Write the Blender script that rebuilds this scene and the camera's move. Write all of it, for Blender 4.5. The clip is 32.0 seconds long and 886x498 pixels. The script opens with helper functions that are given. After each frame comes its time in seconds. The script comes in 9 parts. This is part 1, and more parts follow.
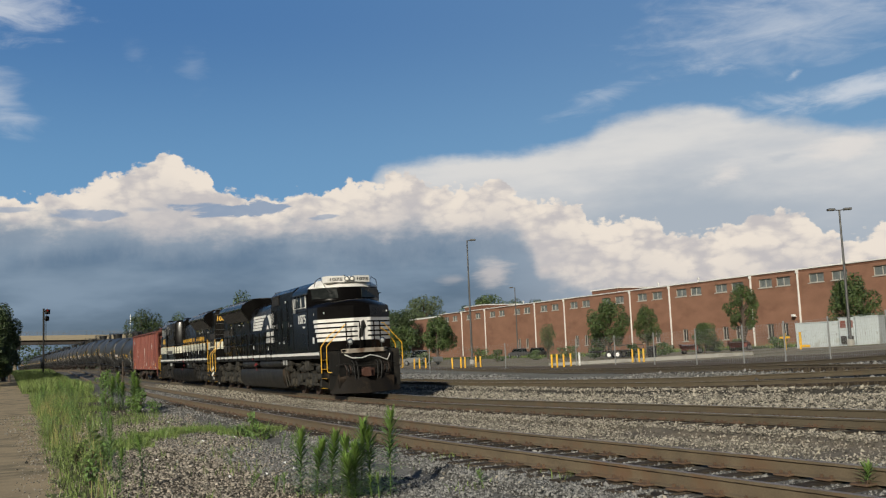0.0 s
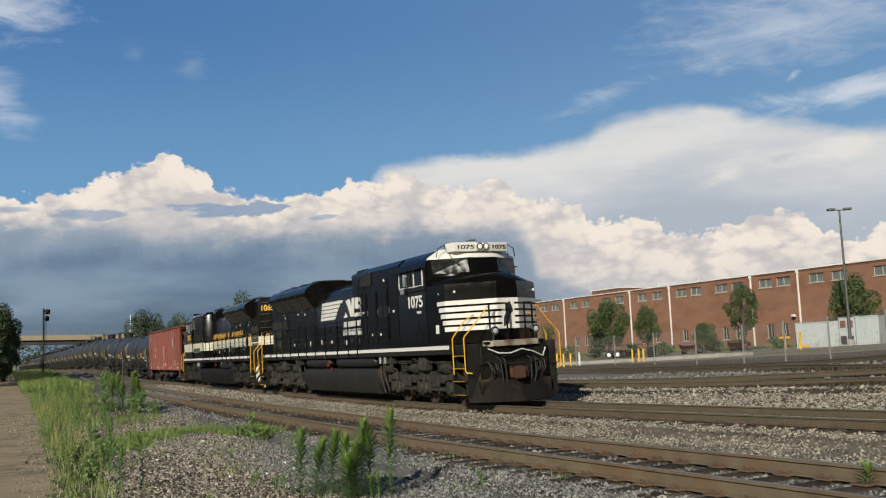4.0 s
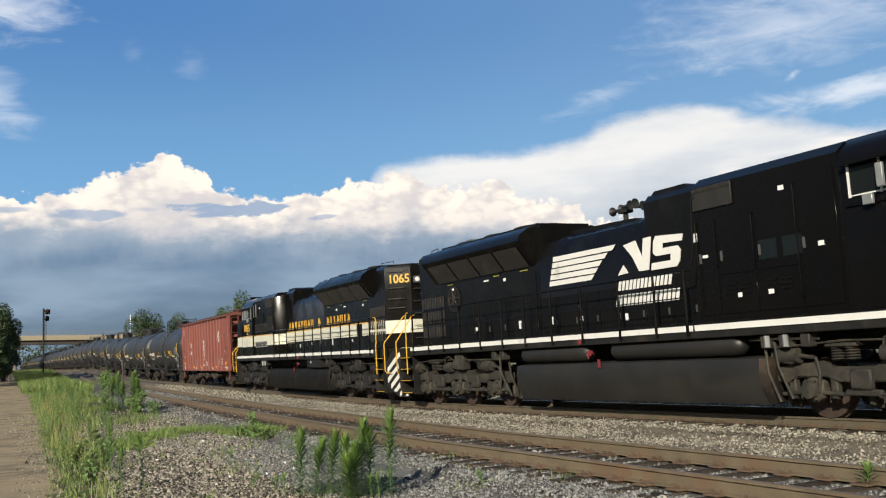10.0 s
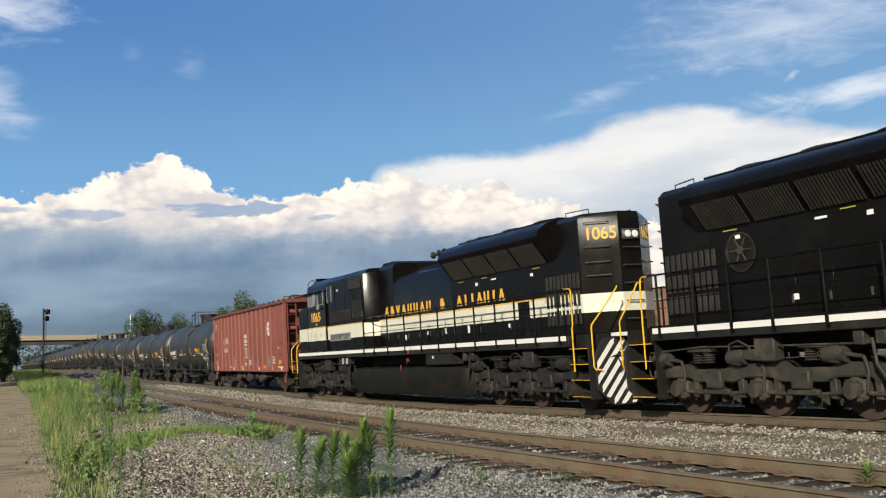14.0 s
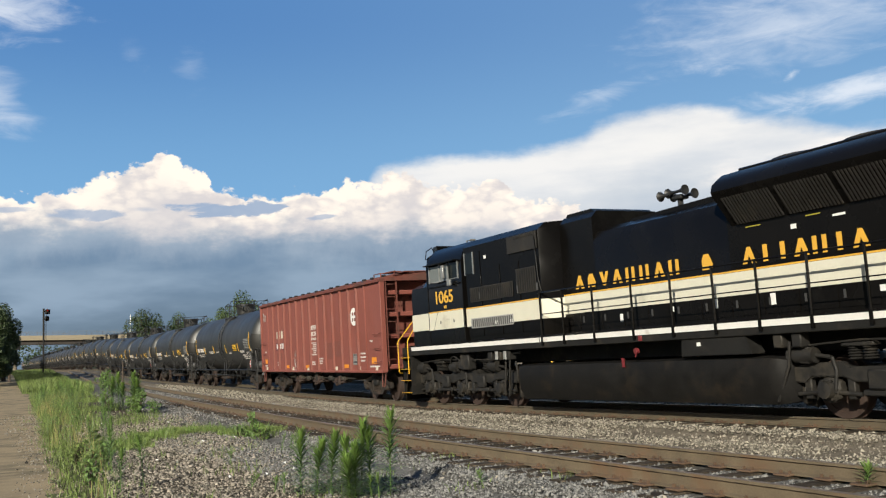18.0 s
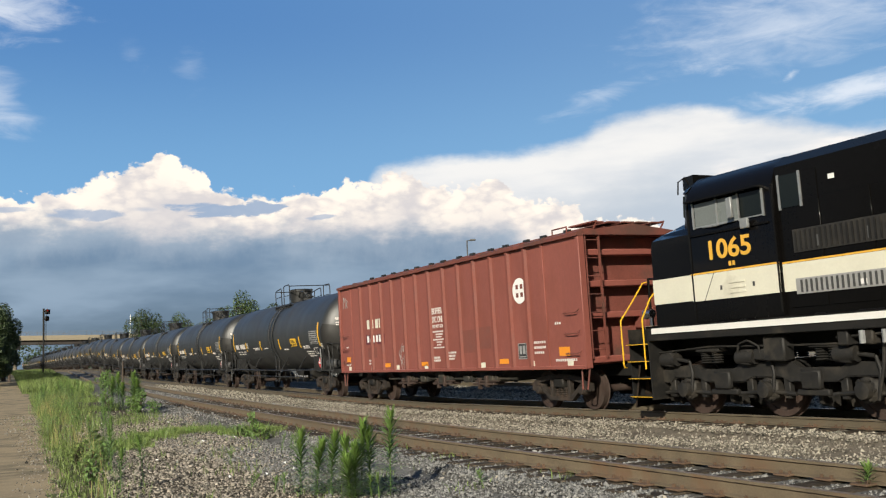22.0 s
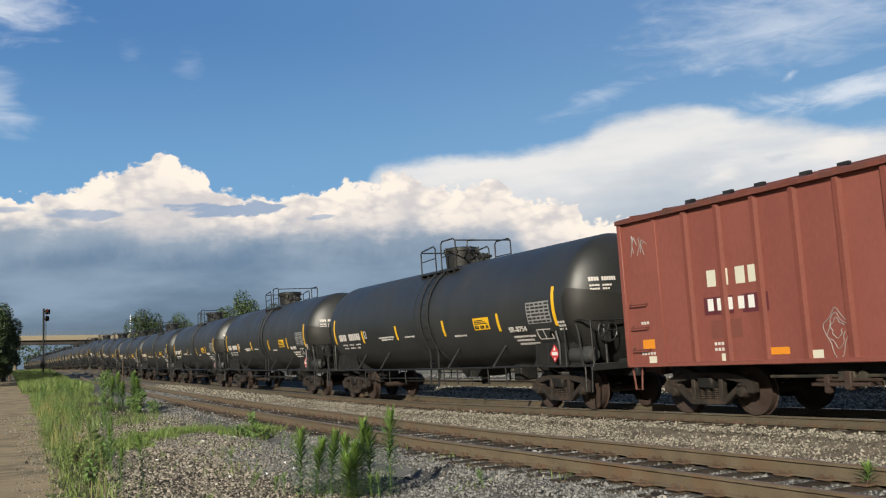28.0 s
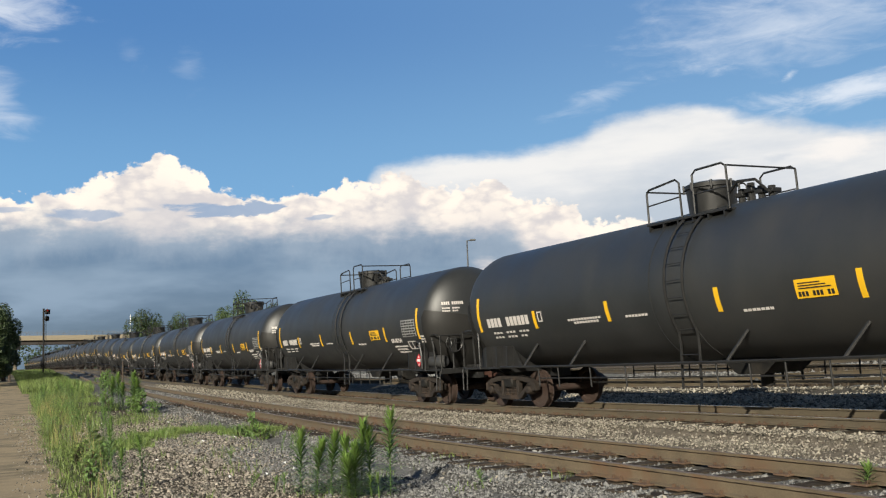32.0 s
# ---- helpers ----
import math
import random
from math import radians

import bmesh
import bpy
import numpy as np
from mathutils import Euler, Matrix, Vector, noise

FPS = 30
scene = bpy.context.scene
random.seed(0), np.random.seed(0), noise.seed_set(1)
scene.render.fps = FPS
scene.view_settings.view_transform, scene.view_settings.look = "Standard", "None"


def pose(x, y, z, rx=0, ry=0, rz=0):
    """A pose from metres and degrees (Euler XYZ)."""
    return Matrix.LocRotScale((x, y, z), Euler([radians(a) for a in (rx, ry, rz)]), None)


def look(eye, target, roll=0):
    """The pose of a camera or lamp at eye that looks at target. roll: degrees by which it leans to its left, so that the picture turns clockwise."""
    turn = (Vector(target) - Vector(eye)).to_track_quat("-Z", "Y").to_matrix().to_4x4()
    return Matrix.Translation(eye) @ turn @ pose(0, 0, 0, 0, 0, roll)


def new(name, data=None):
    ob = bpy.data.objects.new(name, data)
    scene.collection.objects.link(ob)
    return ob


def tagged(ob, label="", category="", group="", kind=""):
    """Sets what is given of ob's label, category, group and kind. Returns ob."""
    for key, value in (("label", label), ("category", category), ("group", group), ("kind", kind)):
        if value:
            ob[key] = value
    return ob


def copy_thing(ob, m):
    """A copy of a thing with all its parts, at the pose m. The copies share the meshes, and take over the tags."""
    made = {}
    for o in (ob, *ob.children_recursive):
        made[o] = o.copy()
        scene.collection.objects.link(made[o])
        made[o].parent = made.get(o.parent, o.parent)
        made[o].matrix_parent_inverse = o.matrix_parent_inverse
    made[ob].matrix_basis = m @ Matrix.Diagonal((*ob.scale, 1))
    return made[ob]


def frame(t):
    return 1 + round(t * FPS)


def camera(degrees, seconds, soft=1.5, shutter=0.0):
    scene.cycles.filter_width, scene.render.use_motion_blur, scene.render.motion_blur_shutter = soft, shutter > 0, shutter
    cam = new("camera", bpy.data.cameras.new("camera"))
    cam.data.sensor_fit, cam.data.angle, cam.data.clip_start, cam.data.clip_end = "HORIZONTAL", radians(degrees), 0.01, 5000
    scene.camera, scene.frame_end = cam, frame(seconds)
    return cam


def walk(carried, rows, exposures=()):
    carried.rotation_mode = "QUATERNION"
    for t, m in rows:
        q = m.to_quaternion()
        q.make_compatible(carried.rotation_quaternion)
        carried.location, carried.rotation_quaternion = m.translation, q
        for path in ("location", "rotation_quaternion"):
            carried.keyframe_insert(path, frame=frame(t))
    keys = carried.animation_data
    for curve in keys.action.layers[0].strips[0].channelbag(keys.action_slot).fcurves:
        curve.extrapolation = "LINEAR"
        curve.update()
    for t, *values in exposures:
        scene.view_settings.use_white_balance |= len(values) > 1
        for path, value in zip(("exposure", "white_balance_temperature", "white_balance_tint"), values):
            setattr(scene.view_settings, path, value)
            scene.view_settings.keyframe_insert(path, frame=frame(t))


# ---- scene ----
cam = camera(50.25, 32.0, soft=1.2)
EYE = look((0, 0, 1.518), (0, 9.94194, 1.518 + 1.07601), -2.399)
walk(cam, [(0, EYE), (32, EYE)], exposures=[(0, -0.19), (3, -0.13), (6, -0.01), (7, 0.06), (10, 0.24), (18, 0.24), (22, 0.25), (24, 0.12), (29, 0.10), (31, 0.21), (32, 0.22)])

# ---------------------------------------------------------------- the train's track: a gently bent line
PSI, Y0 = -62.9235, 29.5364
KNOTS = [-110.0, -70.0, -35.0, 0.0, 30.0]
BEND = [-0.00004, -0.00017, -0.00026, 0.00271, -0.00246]
RISE = [1.055, 0.145, 0.049, 0.0, 0.33]
BANK = -1.02
S_GRID = np.arange(-4500.0, 4500.5, 0.5)
I_ZERO = int(np.argmin(abs(S_GRID)))
_bend = np.interp(S_GRID, KNOTS, BEND) * (S_GRID < 45) * (S_GRID > -400)
_head = np.concatenate([[0], np.cumsum((_bend[1:] + _bend[:-1]) * 0.25)])
_head = _head - _head[I_ZERO] + radians(PSI)
_cx, _cy = np.cos(_head), np.sin(_head)
_px = np.concatenate([[0], np.cumsum((_cx[1:] + _cx[:-1]) * 0.25)])
_py = np.concatenate([[0], np.cumsum((_cy[1:] + _cy[:-1]) * 0.25)])
_px, _py = _px - _px[I_ZERO], _py - _py[I_ZERO] + Y0


def rail_z(s):
    return np.interp(s, KNOTS, RISE)


def on_track(s, l=0.0):
    """World x, y and heading at s metres along the track and l metres towards the camera's side."""
    x, y, a = np.interp(s, S_GRID, _px), np.interp(s, S_GRID, _py), np.interp(s, S_GRID, _head)
    return x + np.sin(a) * l, y - np.cos(a) * l, a


def along(x, y):
    """The s and l of world points."""
    x, y = np.asarray(x, float), np.asarray(y, float)
    s = np.cos(radians(PSI)) * x + np.sin(radians(PSI)) * (y - Y0)
    for _ in range(6):
        qx, qy, a = on_track(s)
        s = s + (x - qx) * np.cos(a) + (y - qy) * np.sin(a)
    qx, qy, a = on_track(s)
    return s, (x - qx) * np.sin(a) - (y - qy) * np.cos(a)


def smooth(a, b, v):
    t = np.clip((np.asarray(v, float) - a) / (b - a), 0, 1)
    return t * t * (3 - 2 * t)


def side_a(s):
    """Lateral place of the siding nearest the road."""
    return np.interp(s, [-400, -100, -50, -20, 0, 12, 25, 60, 400], [3.9, 4.0, 4.3, 4.75, 5.05, 6.15, 6.75, 8.0, 20.0])


def side_c(s):
    return np.interp(s, [-400, -60, -15, -5, 5, 12, 60, 400], [-4.6, -5.4, -7.4, -8.7, -9.35, -9.8, -12.0, -26.0])


def side_d(s):
    return np.interp(s, [-400, -64, -37, -21, -12, -4, 2, 7, 60, 400], [-60.0, -24.4, -21.2, -19.2, -17.0, -14.9, -13.4, -12.0, -16.0, -40.0])


def yard_z(x, y):
    return np.clip(2 * (x / np.maximum(y, 1.0) - 0.12), 0, 0.9)


def bed_z(s, l, x, y):
    """Height of the track bed's plane (rail tops) at a place."""
    up = yard_z(x, y) * (y > 5)
    far = np.interp(-l, [3, 9, 13, 20], [0, 0.3, 1.0, 1.0])
    return rail_z(s) * np.interp(-l, [4, 16], [1, 0]) + far * up + np.interp(-l, [3, 9], [0, 0.1]) - np.interp(-l, [16, 24], [0, 0.1])


def road_edge(s):
    """Near side of the verge, where the dirt road begins."""
    return np.interp(s, [-60, -20, -9, 7.4, 12, 20], [10.5, 10.95, 11.1, 12.0, 12.4, 13.0])


def ground_z(x, y):
    """The one ground: ballast beds with shoulders, cess between them, the road's verge, the yard beyond."""
    s, l = along(x, y)
    plane = bed_z(s, l, x, y)
    drop = np.full_like(plane, 9.0)
    for lc, wide, deep in ((side_a(s), 1.75, 0.34), (np.zeros_like(s), 1.9, 0.42), (side_c(s), 1.9, 0.5), (side_d(s), 1.7, 0.3)):
        d = np.maximum(np.abs(l - lc) - wide, 0)
        drop = np.minimum(drop, 0.2 + np.minimum(d * 0.5, deep - 0.2 + 0 * d))
    near = np.interp(l, [7.5, 9.5, 11.5, 16, 40], [0.36, 0.36, 0.42, 0.42, 0.2])
    drop = np.where(l > side_a(s) + 1.5, np.maximum(np.minimum(drop, near), 0.19), drop)
    yard = smooth(-19, -25, l)
    drop = drop * (1 - yard) + 0.0 * yard
    z = plane - drop
    lumps = np.sin(x * 1.7 + 0.6 * y) * np.sin(y * 1.3 - 0.4 * x) * 0.02 + np.sin(x * 0.37) * np.sin(y * 0.31) * 0.03
    road = smooth(-0.6, 0.1, l - road_edge(s))
    lumps = lumps * np.where(drop < 0.23, 0.12, 1.0)
    return z + lumps * (1 - 0.5 * road) * (np.abs(x) + np.abs(y) < 600)


def gz(x, y):
    return float(ground_z(np.array([x], float), np.array([y], float))[0])


# ---------------------------------------------------------------- the train's timetable
def train_s(t):
    return -1.407 + 2.68888 * t + 0.00792 * t * t / 2 - 0.00071 * t ** 3 / 6 + 0.0155 * max(t - 28, 0) ** 2


TIMES = [i * 1.0 for i in range(33)]


def car_pose(s, half, turned=False):
    """Pose of a car whose truck centres are half metres fore and aft of its middle at s."""
    x0, y0, _ = on_track(s - half)
    x1, y1, _ = on_track(s + half)
    z0, z1 = rail_z(s - half), rail_z(s + half)
    a = math.atan2(y1 - y0, x1 - x0)
    rise = math.atan2(z1 - z0, 2 * half)
    m = Matrix.Translation(((x0 + x1) / 2, (y0 + y1) / 2, (z0 + z1) / 2)) @ Matrix.Rotation(a, 4, "Z") @ Matrix.Rotation(-rise, 4, "Y") @ Matrix.Rotation(radians(-BANK), 4, "X")
    return m @ Matrix.Rotation(math.pi, 4, "Z") if turned else m


# ---------------------------------------------------------------- light
SUN_TURN = radians(PSI - 90 + 43)
SUN_DIR = Vector((math.cos(SUN_TURN), math.sin(SUN_TURN), 0.0)).normalized() * math.cos(radians(25)) + Vector((0, 0, math.sin(radians(25))))
sun_lamp = bpy.data.lights.new("sun", "SUN")
sun_lamp.energy, sun_lamp.angle, sun_lamp.color = 4.7, radians(0.55), (1.0, 0.93, 0.78)
sun = new("sun", sun_lamp)
sun.matrix_basis = look(SUN_DIR * 100, (0, 0, 0))
world = bpy.data.worlds.new("sky")
world.use_nodes = True
scene.world = world
sky_tex = world.node_tree.nodes.new("ShaderNodeTexSky")
sky_tex.sky_type, sky_tex.sun_disc = "NISHITA", False
sky_tex.sun_elevation, sky_tex.sun_rotation = radians(25), math.atan2(SUN_DIR.x, SUN_DIR.y)
back = world.node_tree.nodes["Background"]
world.node_tree.links.new(sky_tex.outputs[0], back.inputs[0])
back.inputs[1].default_value = 0.027


# ---------------------------------------------------------------- materials
def mat(name, base, rough=0.6, metal=0.0, var=0.25, scale=6.0, fine=60.0, bump=0.15, tint=None, amount=0.0, island=0.0, spec=0.5, coat=0.0, obj_random=0.0, stretch=(1, 1, 1)):
    """A surface with grain at two scales, stains of a second colour and fine relief."""
    m = bpy.data.materials.new(name)
    m.use_nodes = True
    nt = m.node_tree
    nd, ln = nt.nodes, nt.links
    b = nd["Principled BSDF"]
    b.inputs["Metallic"].default_value = metal
    b.inputs["Specular IOR Level"].default_value = spec
    b.inputs["Coat Weight"].default_value = coat
    b.inputs["Coat Roughness"].default_value = 0.12
    tc = nd.new("ShaderNodeTexCoord")
    mp = nd.new("ShaderNodeMapping")
    mp.inputs["Scale"].default_value = stretch
    ln.new(tc.outputs["Object"], mp.inputs[0])
    n1 = nd.new("ShaderNodeTexNoise")
    n1.inputs["Scale"].default_value, n1.inputs["Detail"].default_value = scale, 5
    n2 = nd.new("ShaderNodeTexNoise")
    n2.inputs["Scale"].default_value, n2.inputs["Detail"].default_value = fine, 3
    for n in (n1, n2):
        ln.new(mp.outputs[0], n.inputs["Vector"])
    mix = nd.new("ShaderNodeMix")
    mix.data_type = "FLOAT"
    mix.inputs[0].default_value = 0.45
    ln.new(n1.outputs[0], mix.inputs[2])
    ln.new(n2.outputs[0], mix.inputs[3])
    ramp = nd.new("ShaderNodeMapRange")
    ramp.inputs[1].default_value, ramp.inputs[2].default_value = 0.3, 0.7
    ramp.inputs[3].default_value, ramp.inputs[4].default_value = 1 - var, 1 + var
    ln.new(mix.outputs[0], ramp.inputs[0])
    gain = ramp.outputs[0]
    if island or obj_random:
        if island:
            g = nd.new("ShaderNodeNewGeometry")
            rnd = g.outputs["Random Per Island"]
        else:
            rnd = nd.new("ShaderNodeObjectInfo").outputs["Random"]
        mr = nd.new("ShaderNodeMapRange")
        k = island or obj_random
        mr.inputs[3].default_value, mr.inputs[4].default_value = 1 - k, 1 + k
        ln.new(rnd, mr.inputs[0])
        mul = nd.new("ShaderNodeMath")
        mul.operation = "MULTIPLY"
        ln.new(gain, mul.inputs[0])
        ln.new(mr.outputs[0], mul.inputs[1])
        gain = mul.outputs[0]
    col = nd.new("ShaderNodeVectorMath")
    col.operation = "SCALE"
    col.inputs[0].default_value = base
    ln.new(gain, col.inputs["Scale"])
    out = col.outputs[0]
    if tint:
        n3 = nd.new("ShaderNodeTexNoise")
        n3.inputs["Scale"].default_value, n3.inputs["Detail"].default_value = scale * 0.45, 6
        n3.inputs["Roughness"].default_value = 0.65
        ln.new(mp.outputs[0], n3.inputs["Vector"])
        mk = nd.new("ShaderNodeMapRange")
        mk.inputs[1].default_value, mk.inputs[2].default_value = 0.62 - 0.3 * amount, 0.72 - 0.2 * amount
        ln.new(n3.outputs[0], mk.inputs[0])
        mc = nd.new("ShaderNodeMix")
        mc.data_type = "RGBA"
        mc.inputs[7].default_value = (*tint, 1)
        ln.new(mk.outputs[0], mc.inputs[0])
        ln.new(out, mc.inputs[6])
        out = mc.outputs[2]
    ln.new(out, b.inputs["Base Color"])
    rr = nd.new("ShaderNodeMapRange")
    rr.inputs[1].default_value, rr.inputs[2].default_value = 0.3, 0.7
    rr.inputs[3].default_value, rr.inputs[4].default_value = max(rough - 0.1, 0.03), min(rough + 0.12, 1)
    ln.new(n1.outputs[0], rr.inputs[0])
    ln.new(rr.outputs[0], b.inputs["Roughness"])
    if bump:
        bp = nd.new("ShaderNodeBump")
        bp.inputs["Strength"].default_value, bp.inputs["Distance"].default_value = bump, 0.02
        ln.new(mix.outputs[0], bp.inputs["Height"])
        ln.new(bp.outputs[0], b.inputs["Normal"])
    return m


def glow(name, colour, strength):
    m = mat(name, colour, 0.3, bump=0)
    b = m.node_tree.nodes["Principled BSDF"]
    b.inputs["Emission Color"].default_value = (*colour, 1)
    b.inputs["Emission Strength"].default_value = strength
    return m


M = {}
M["paint_black"] = mat("paint_black", (0.0058, 0.0053, 0.005), 0.24, var=0.35, scale=1.2, fine=22, bump=0.03, tint=(0.011, 0.0105, 0.0095), amount=0.25, spec=0.12)
M["paint_cab"] = mat("paint_cab", (0.0048, 0.0044, 0.0042), 0.20, var=0.3, scale=1.0, fine=18, bump=0.01, spec=0.1)
M["paint_white"] = mat("paint_white", (0.74, 0.73, 0.70), 0.45, var=0.06, scale=3, fine=30, bump=0.03, tint=(0.5, 0.47, 0.42), amount=0.05)
M["paint_cream"] = mat("paint_cream", (0.66, 0.64, 0.53), 0.42, var=0.06, scale=2, fine=25, bump=0.03, tint=(0.5, 0.47, 0.38), amount=0.08)
M["paint_gold"] = mat("paint_gold", (0.72, 0.40, 0.05), 0.42, var=0.06, bump=0.02)
M["paint_yellow"] = mat("paint_yellow", (0.74, 0.42, 0.02), 0.42, var=0.1, scale=8, bump=0.05, tint=(0.3, 0.2, 0.05), amount=0.1)
M["reflector_yellow"] = mat("reflector_yellow", (0.86, 0.50, 0.02), 0.35, var=0.06, bump=0.02)
M["truck_grime"] = mat("truck_grime", (0.026, 0.024, 0.019), 0.75, var=0.45, scale=5, fine=50, bump=0.3, tint=(0.06, 0.051, 0.037), amount=0.45)
M["under_black"] = mat("under_black", (0.0125, 0.012, 0.011), 0.65, var=0.4, scale=3, fine=40, bump=0.15, tint=(0.034, 0.029, 0.023), amount=0.35, spec=0.3)
M["tank_side"] = mat("tank_side", (0.016, 0.0152, 0.014), 0.55, var=0.25, scale=1.5, fine=25, bump=0.05, tint=(0.022, 0.02, 0.017), amount=0.3)
M["car_truck"] = mat("car_truck", (0.026, 0.02, 0.0155), 0.75, var=0.45, scale=6, fine=50, bump=0.3, tint=(0.06, 0.041, 0.029), amount=0.4)
M["truck_black"] = mat("truck_black", (0.0115, 0.0105, 0.009), 0.7, var=0.45, scale=5, fine=50, bump=0.3, tint=(0.034, 0.029, 0.022), amount=0.4)
M["caution"] = mat("caution", (0.36, 0.31, 0.03), 0.5, var=0.1, bump=0.0)
M["cutoff_red"] = mat("cutoff_red", (0.17, 0.022, 0.025), 0.5, var=0.2, bump=0.05)
M["rail_grey"] = mat("rail_grey", (0.05, 0.05, 0.05), 0.5, var=0.2, bump=0.03)
M["plow"] = mat("plow", (0.010, 0.008, 0.0065), 0.75, var=0.5, scale=2.0, fine=30, bump=0.15, tint=(0.042, 0.029, 0.019), amount=0.5, spec=0.2)
M["steel_worn"] = mat("steel_worn", (0.30, 0.24, 0.20), 0.4, 0.7, var=0.2, scale=8, bump=0.06, tint=(0.18, 0.08, 0.045), amount=0.35)
M["wheel_rust"] = mat("wheel_rust", (0.046, 0.028, 0.021), 0.72, 0.0, var=0.35, scale=7, bump=0.15, tint=(0.05, 0.035, 0.028), amount=0.4)
M["rust_red"] = mat("rust_red", (0.062, 0.026, 0.017), 0.75, var=0.3, scale=10, bump=0.2)
M["hopper_red"] = mat("hopper_red", (0.235, 0.072, 0.054), 0.62, var=0.13, scale=1.1, fine=18, bump=0.05, tint=(0.2, 0.06, 0.042), amount=0.25, stretch=(1, 1, 0.45))
M["hopper_end"] = mat("hopper_end", (0.165, 0.05, 0.036), 0.68, var=0.25, scale=2, fine=22, bump=0.08, tint=(0.1, 0.045, 0.034), amount=0.4)
# Darker than the panels' paint, so that the ribs read as dark lines.
M["hopper_rib_dark"] = mat("hopper_rib_dark", (0.19, 0.054, 0.038), 0.65, var=0.18, scale=2, fine=22, bump=0.05)
M["number_patch"] = mat("number_patch", (0.105, 0.022, 0.03), 0.6, var=0.2, scale=5, bump=0.03)
M["hopper_patch"] = mat("hopper_patch", (0.185, 0.062, 0.046), 0.66, var=0.2, scale=4, bump=0.05)
M["tank_black"] = mat("tank_black", (0.0208, 0.0228, 0.0242), 0.55, spec=0.85, var=0.22, scale=0.7, fine=14, bump=0.02, tint=(0.03, 0.03, 0.029), amount=0.3, stretch=(1, 1, 0.5))
M["tank_fitting"] = mat("tank_fitting", (0.02, 0.02, 0.02), 0.5, var=0.3, scale=6, bump=0.1)
M["chrome"] = mat("chrome", (0.6, 0.6, 0.62), 0.2, 1.0, var=0.1, bump=0.02)
M["rail_steel"] = mat("rail_steel", (0.105, 0.086, 0.058), 0.6, var=0.25, scale=3, fine=60, bump=0.12, tint=(0.12, 0.088, 0.054), amount=0.3)
M["rail_rust"] = mat("rail_rust", (0.14, 0.109, 0.07), 0.8, var=0.35, scale=3, fine=60, bump=0.15, tint=(0.15, 0.094, 0.054), amount=0.3)
M["rail_head"] = mat("rail_head", (0.33, 0.29, 0.25), 0.35, 0.6, var=0.15, scale=4, bump=0.03)
M["rail_head_dull"] = mat("rail_head_dull", (0.22, 0.17, 0.13), 0.5, 0.3, var=0.2, scale=4, bump=0.05)
M["tie_wood"] = mat("tie_wood", (0.045, 0.036, 0.028), 0.85, var=0.4, scale=4, fine=40, bump=0.4, tint=(0.13, 0.105, 0.075), amount=0.4, obj_random=0.35, stretch=(1, 6, 1), spec=0.12)
M["tie_plate"] = mat("tie_plate", (0.115, 0.072, 0.045), 0.75, var=0.3, scale=12, bump=0.2, obj_random=0.2)
M["soil"] = mat("soil", (0.12, 0.105, 0.062), 0.95, var=0.35, scale=1.5, fine=18, bump=0.7, tint=(0.08, 0.11, 0.032), amount=0.6, spec=0.12)
M["road_dirt"] = mat("road_dirt", (0.345, 0.272, 0.172), 0.95, var=0.25, scale=1.6, fine=22, bump=0.5, tint=(0.17, 0.145, 0.095), amount=0.4, spec=0.12)
M["gravel_grey"] = mat("gravel_grey", (0.138, 0.134, 0.126), 0.95, var=0.5, scale=5, fine=30, bump=1.0, tint=(0.085, 0.078, 0.066), amount=0.4, spec=0.12)
M["gravel_brown"] = mat("gravel_brown", (0.105, 0.09, 0.066), 0.95, var=0.45, scale=5, fine=28, bump=1.0, tint=(0.05, 0.042, 0.032), amount=0.45, spec=0.12)
# Dark bed; shade between the stones is put into its colour.
M["ballast_gaps"] = mat("ballast_gaps", (0.075, 0.068, 0.056), 0.95, var=0.6, scale=6, fine=24, bump=1.0, tint=(0.045, 0.04, 0.033), amount=0.4, spec=0.12)
M["cinder"] = mat("cinder", (0.125, 0.099, 0.074), 0.95, var=0.3, scale=2, fine=24, bump=0.6, tint=(0.105, 0.085, 0.065), amount=0.35, spec=0.12)
M["yard"] = mat("yard", (0.25, 0.21, 0.155), 0.95, var=0.25, scale=0.5, fine=15, bump=0.4, tint=(0.13, 0.14, 0.065), amount=0.35, spec=0.12)
M["gravel_light"] = mat("gravel_light", (0.16, 0.156, 0.136), 0.95, var=0.35, scale=3, fine=30, bump=0.9, tint=(0.14, 0.135, 0.115), amount=0.35, spec=0.12)
M["concrete"] = mat("concrete", (0.36, 0.35, 0.32), 0.9, var=0.12, scale=1.5, fine=20, bump=0.2, tint=(0.26, 0.25, 0.23), amount=0.3, spec=0.12)
M["field"] = mat("field", (0.07, 0.095, 0.03), 0.95, var=0.35, scale=0.3, fine=6, bump=0.6, tint=(0.12, 0.11, 0.05), amount=0.35, spec=0.12)
M["stone_pale"] = mat("stone_pale", (0.26, 0.238, 0.195), 0.9, var=0.2, scale=20, bump=0.2, island=0.8, spec=0.12)
M["dust"] = mat("dust", (0.17, 0.147, 0.118), 0.95, var=0.25, scale=2.5, fine=25, bump=0.5, tint=(0.105, 0.09, 0.072), amount=0.4, spec=0.12)
M["stone_grey"] = mat("stone_grey", (0.192, 0.19, 0.182), 0.9, var=0.2, scale=20, bump=0.2, island=0.75, spec=0.12)
M["stone_brown"] = mat("stone_brown", (0.25, 0.222, 0.183), 0.9, var=0.2, scale=20, bump=0.2, island=0.9, spec=0.12)
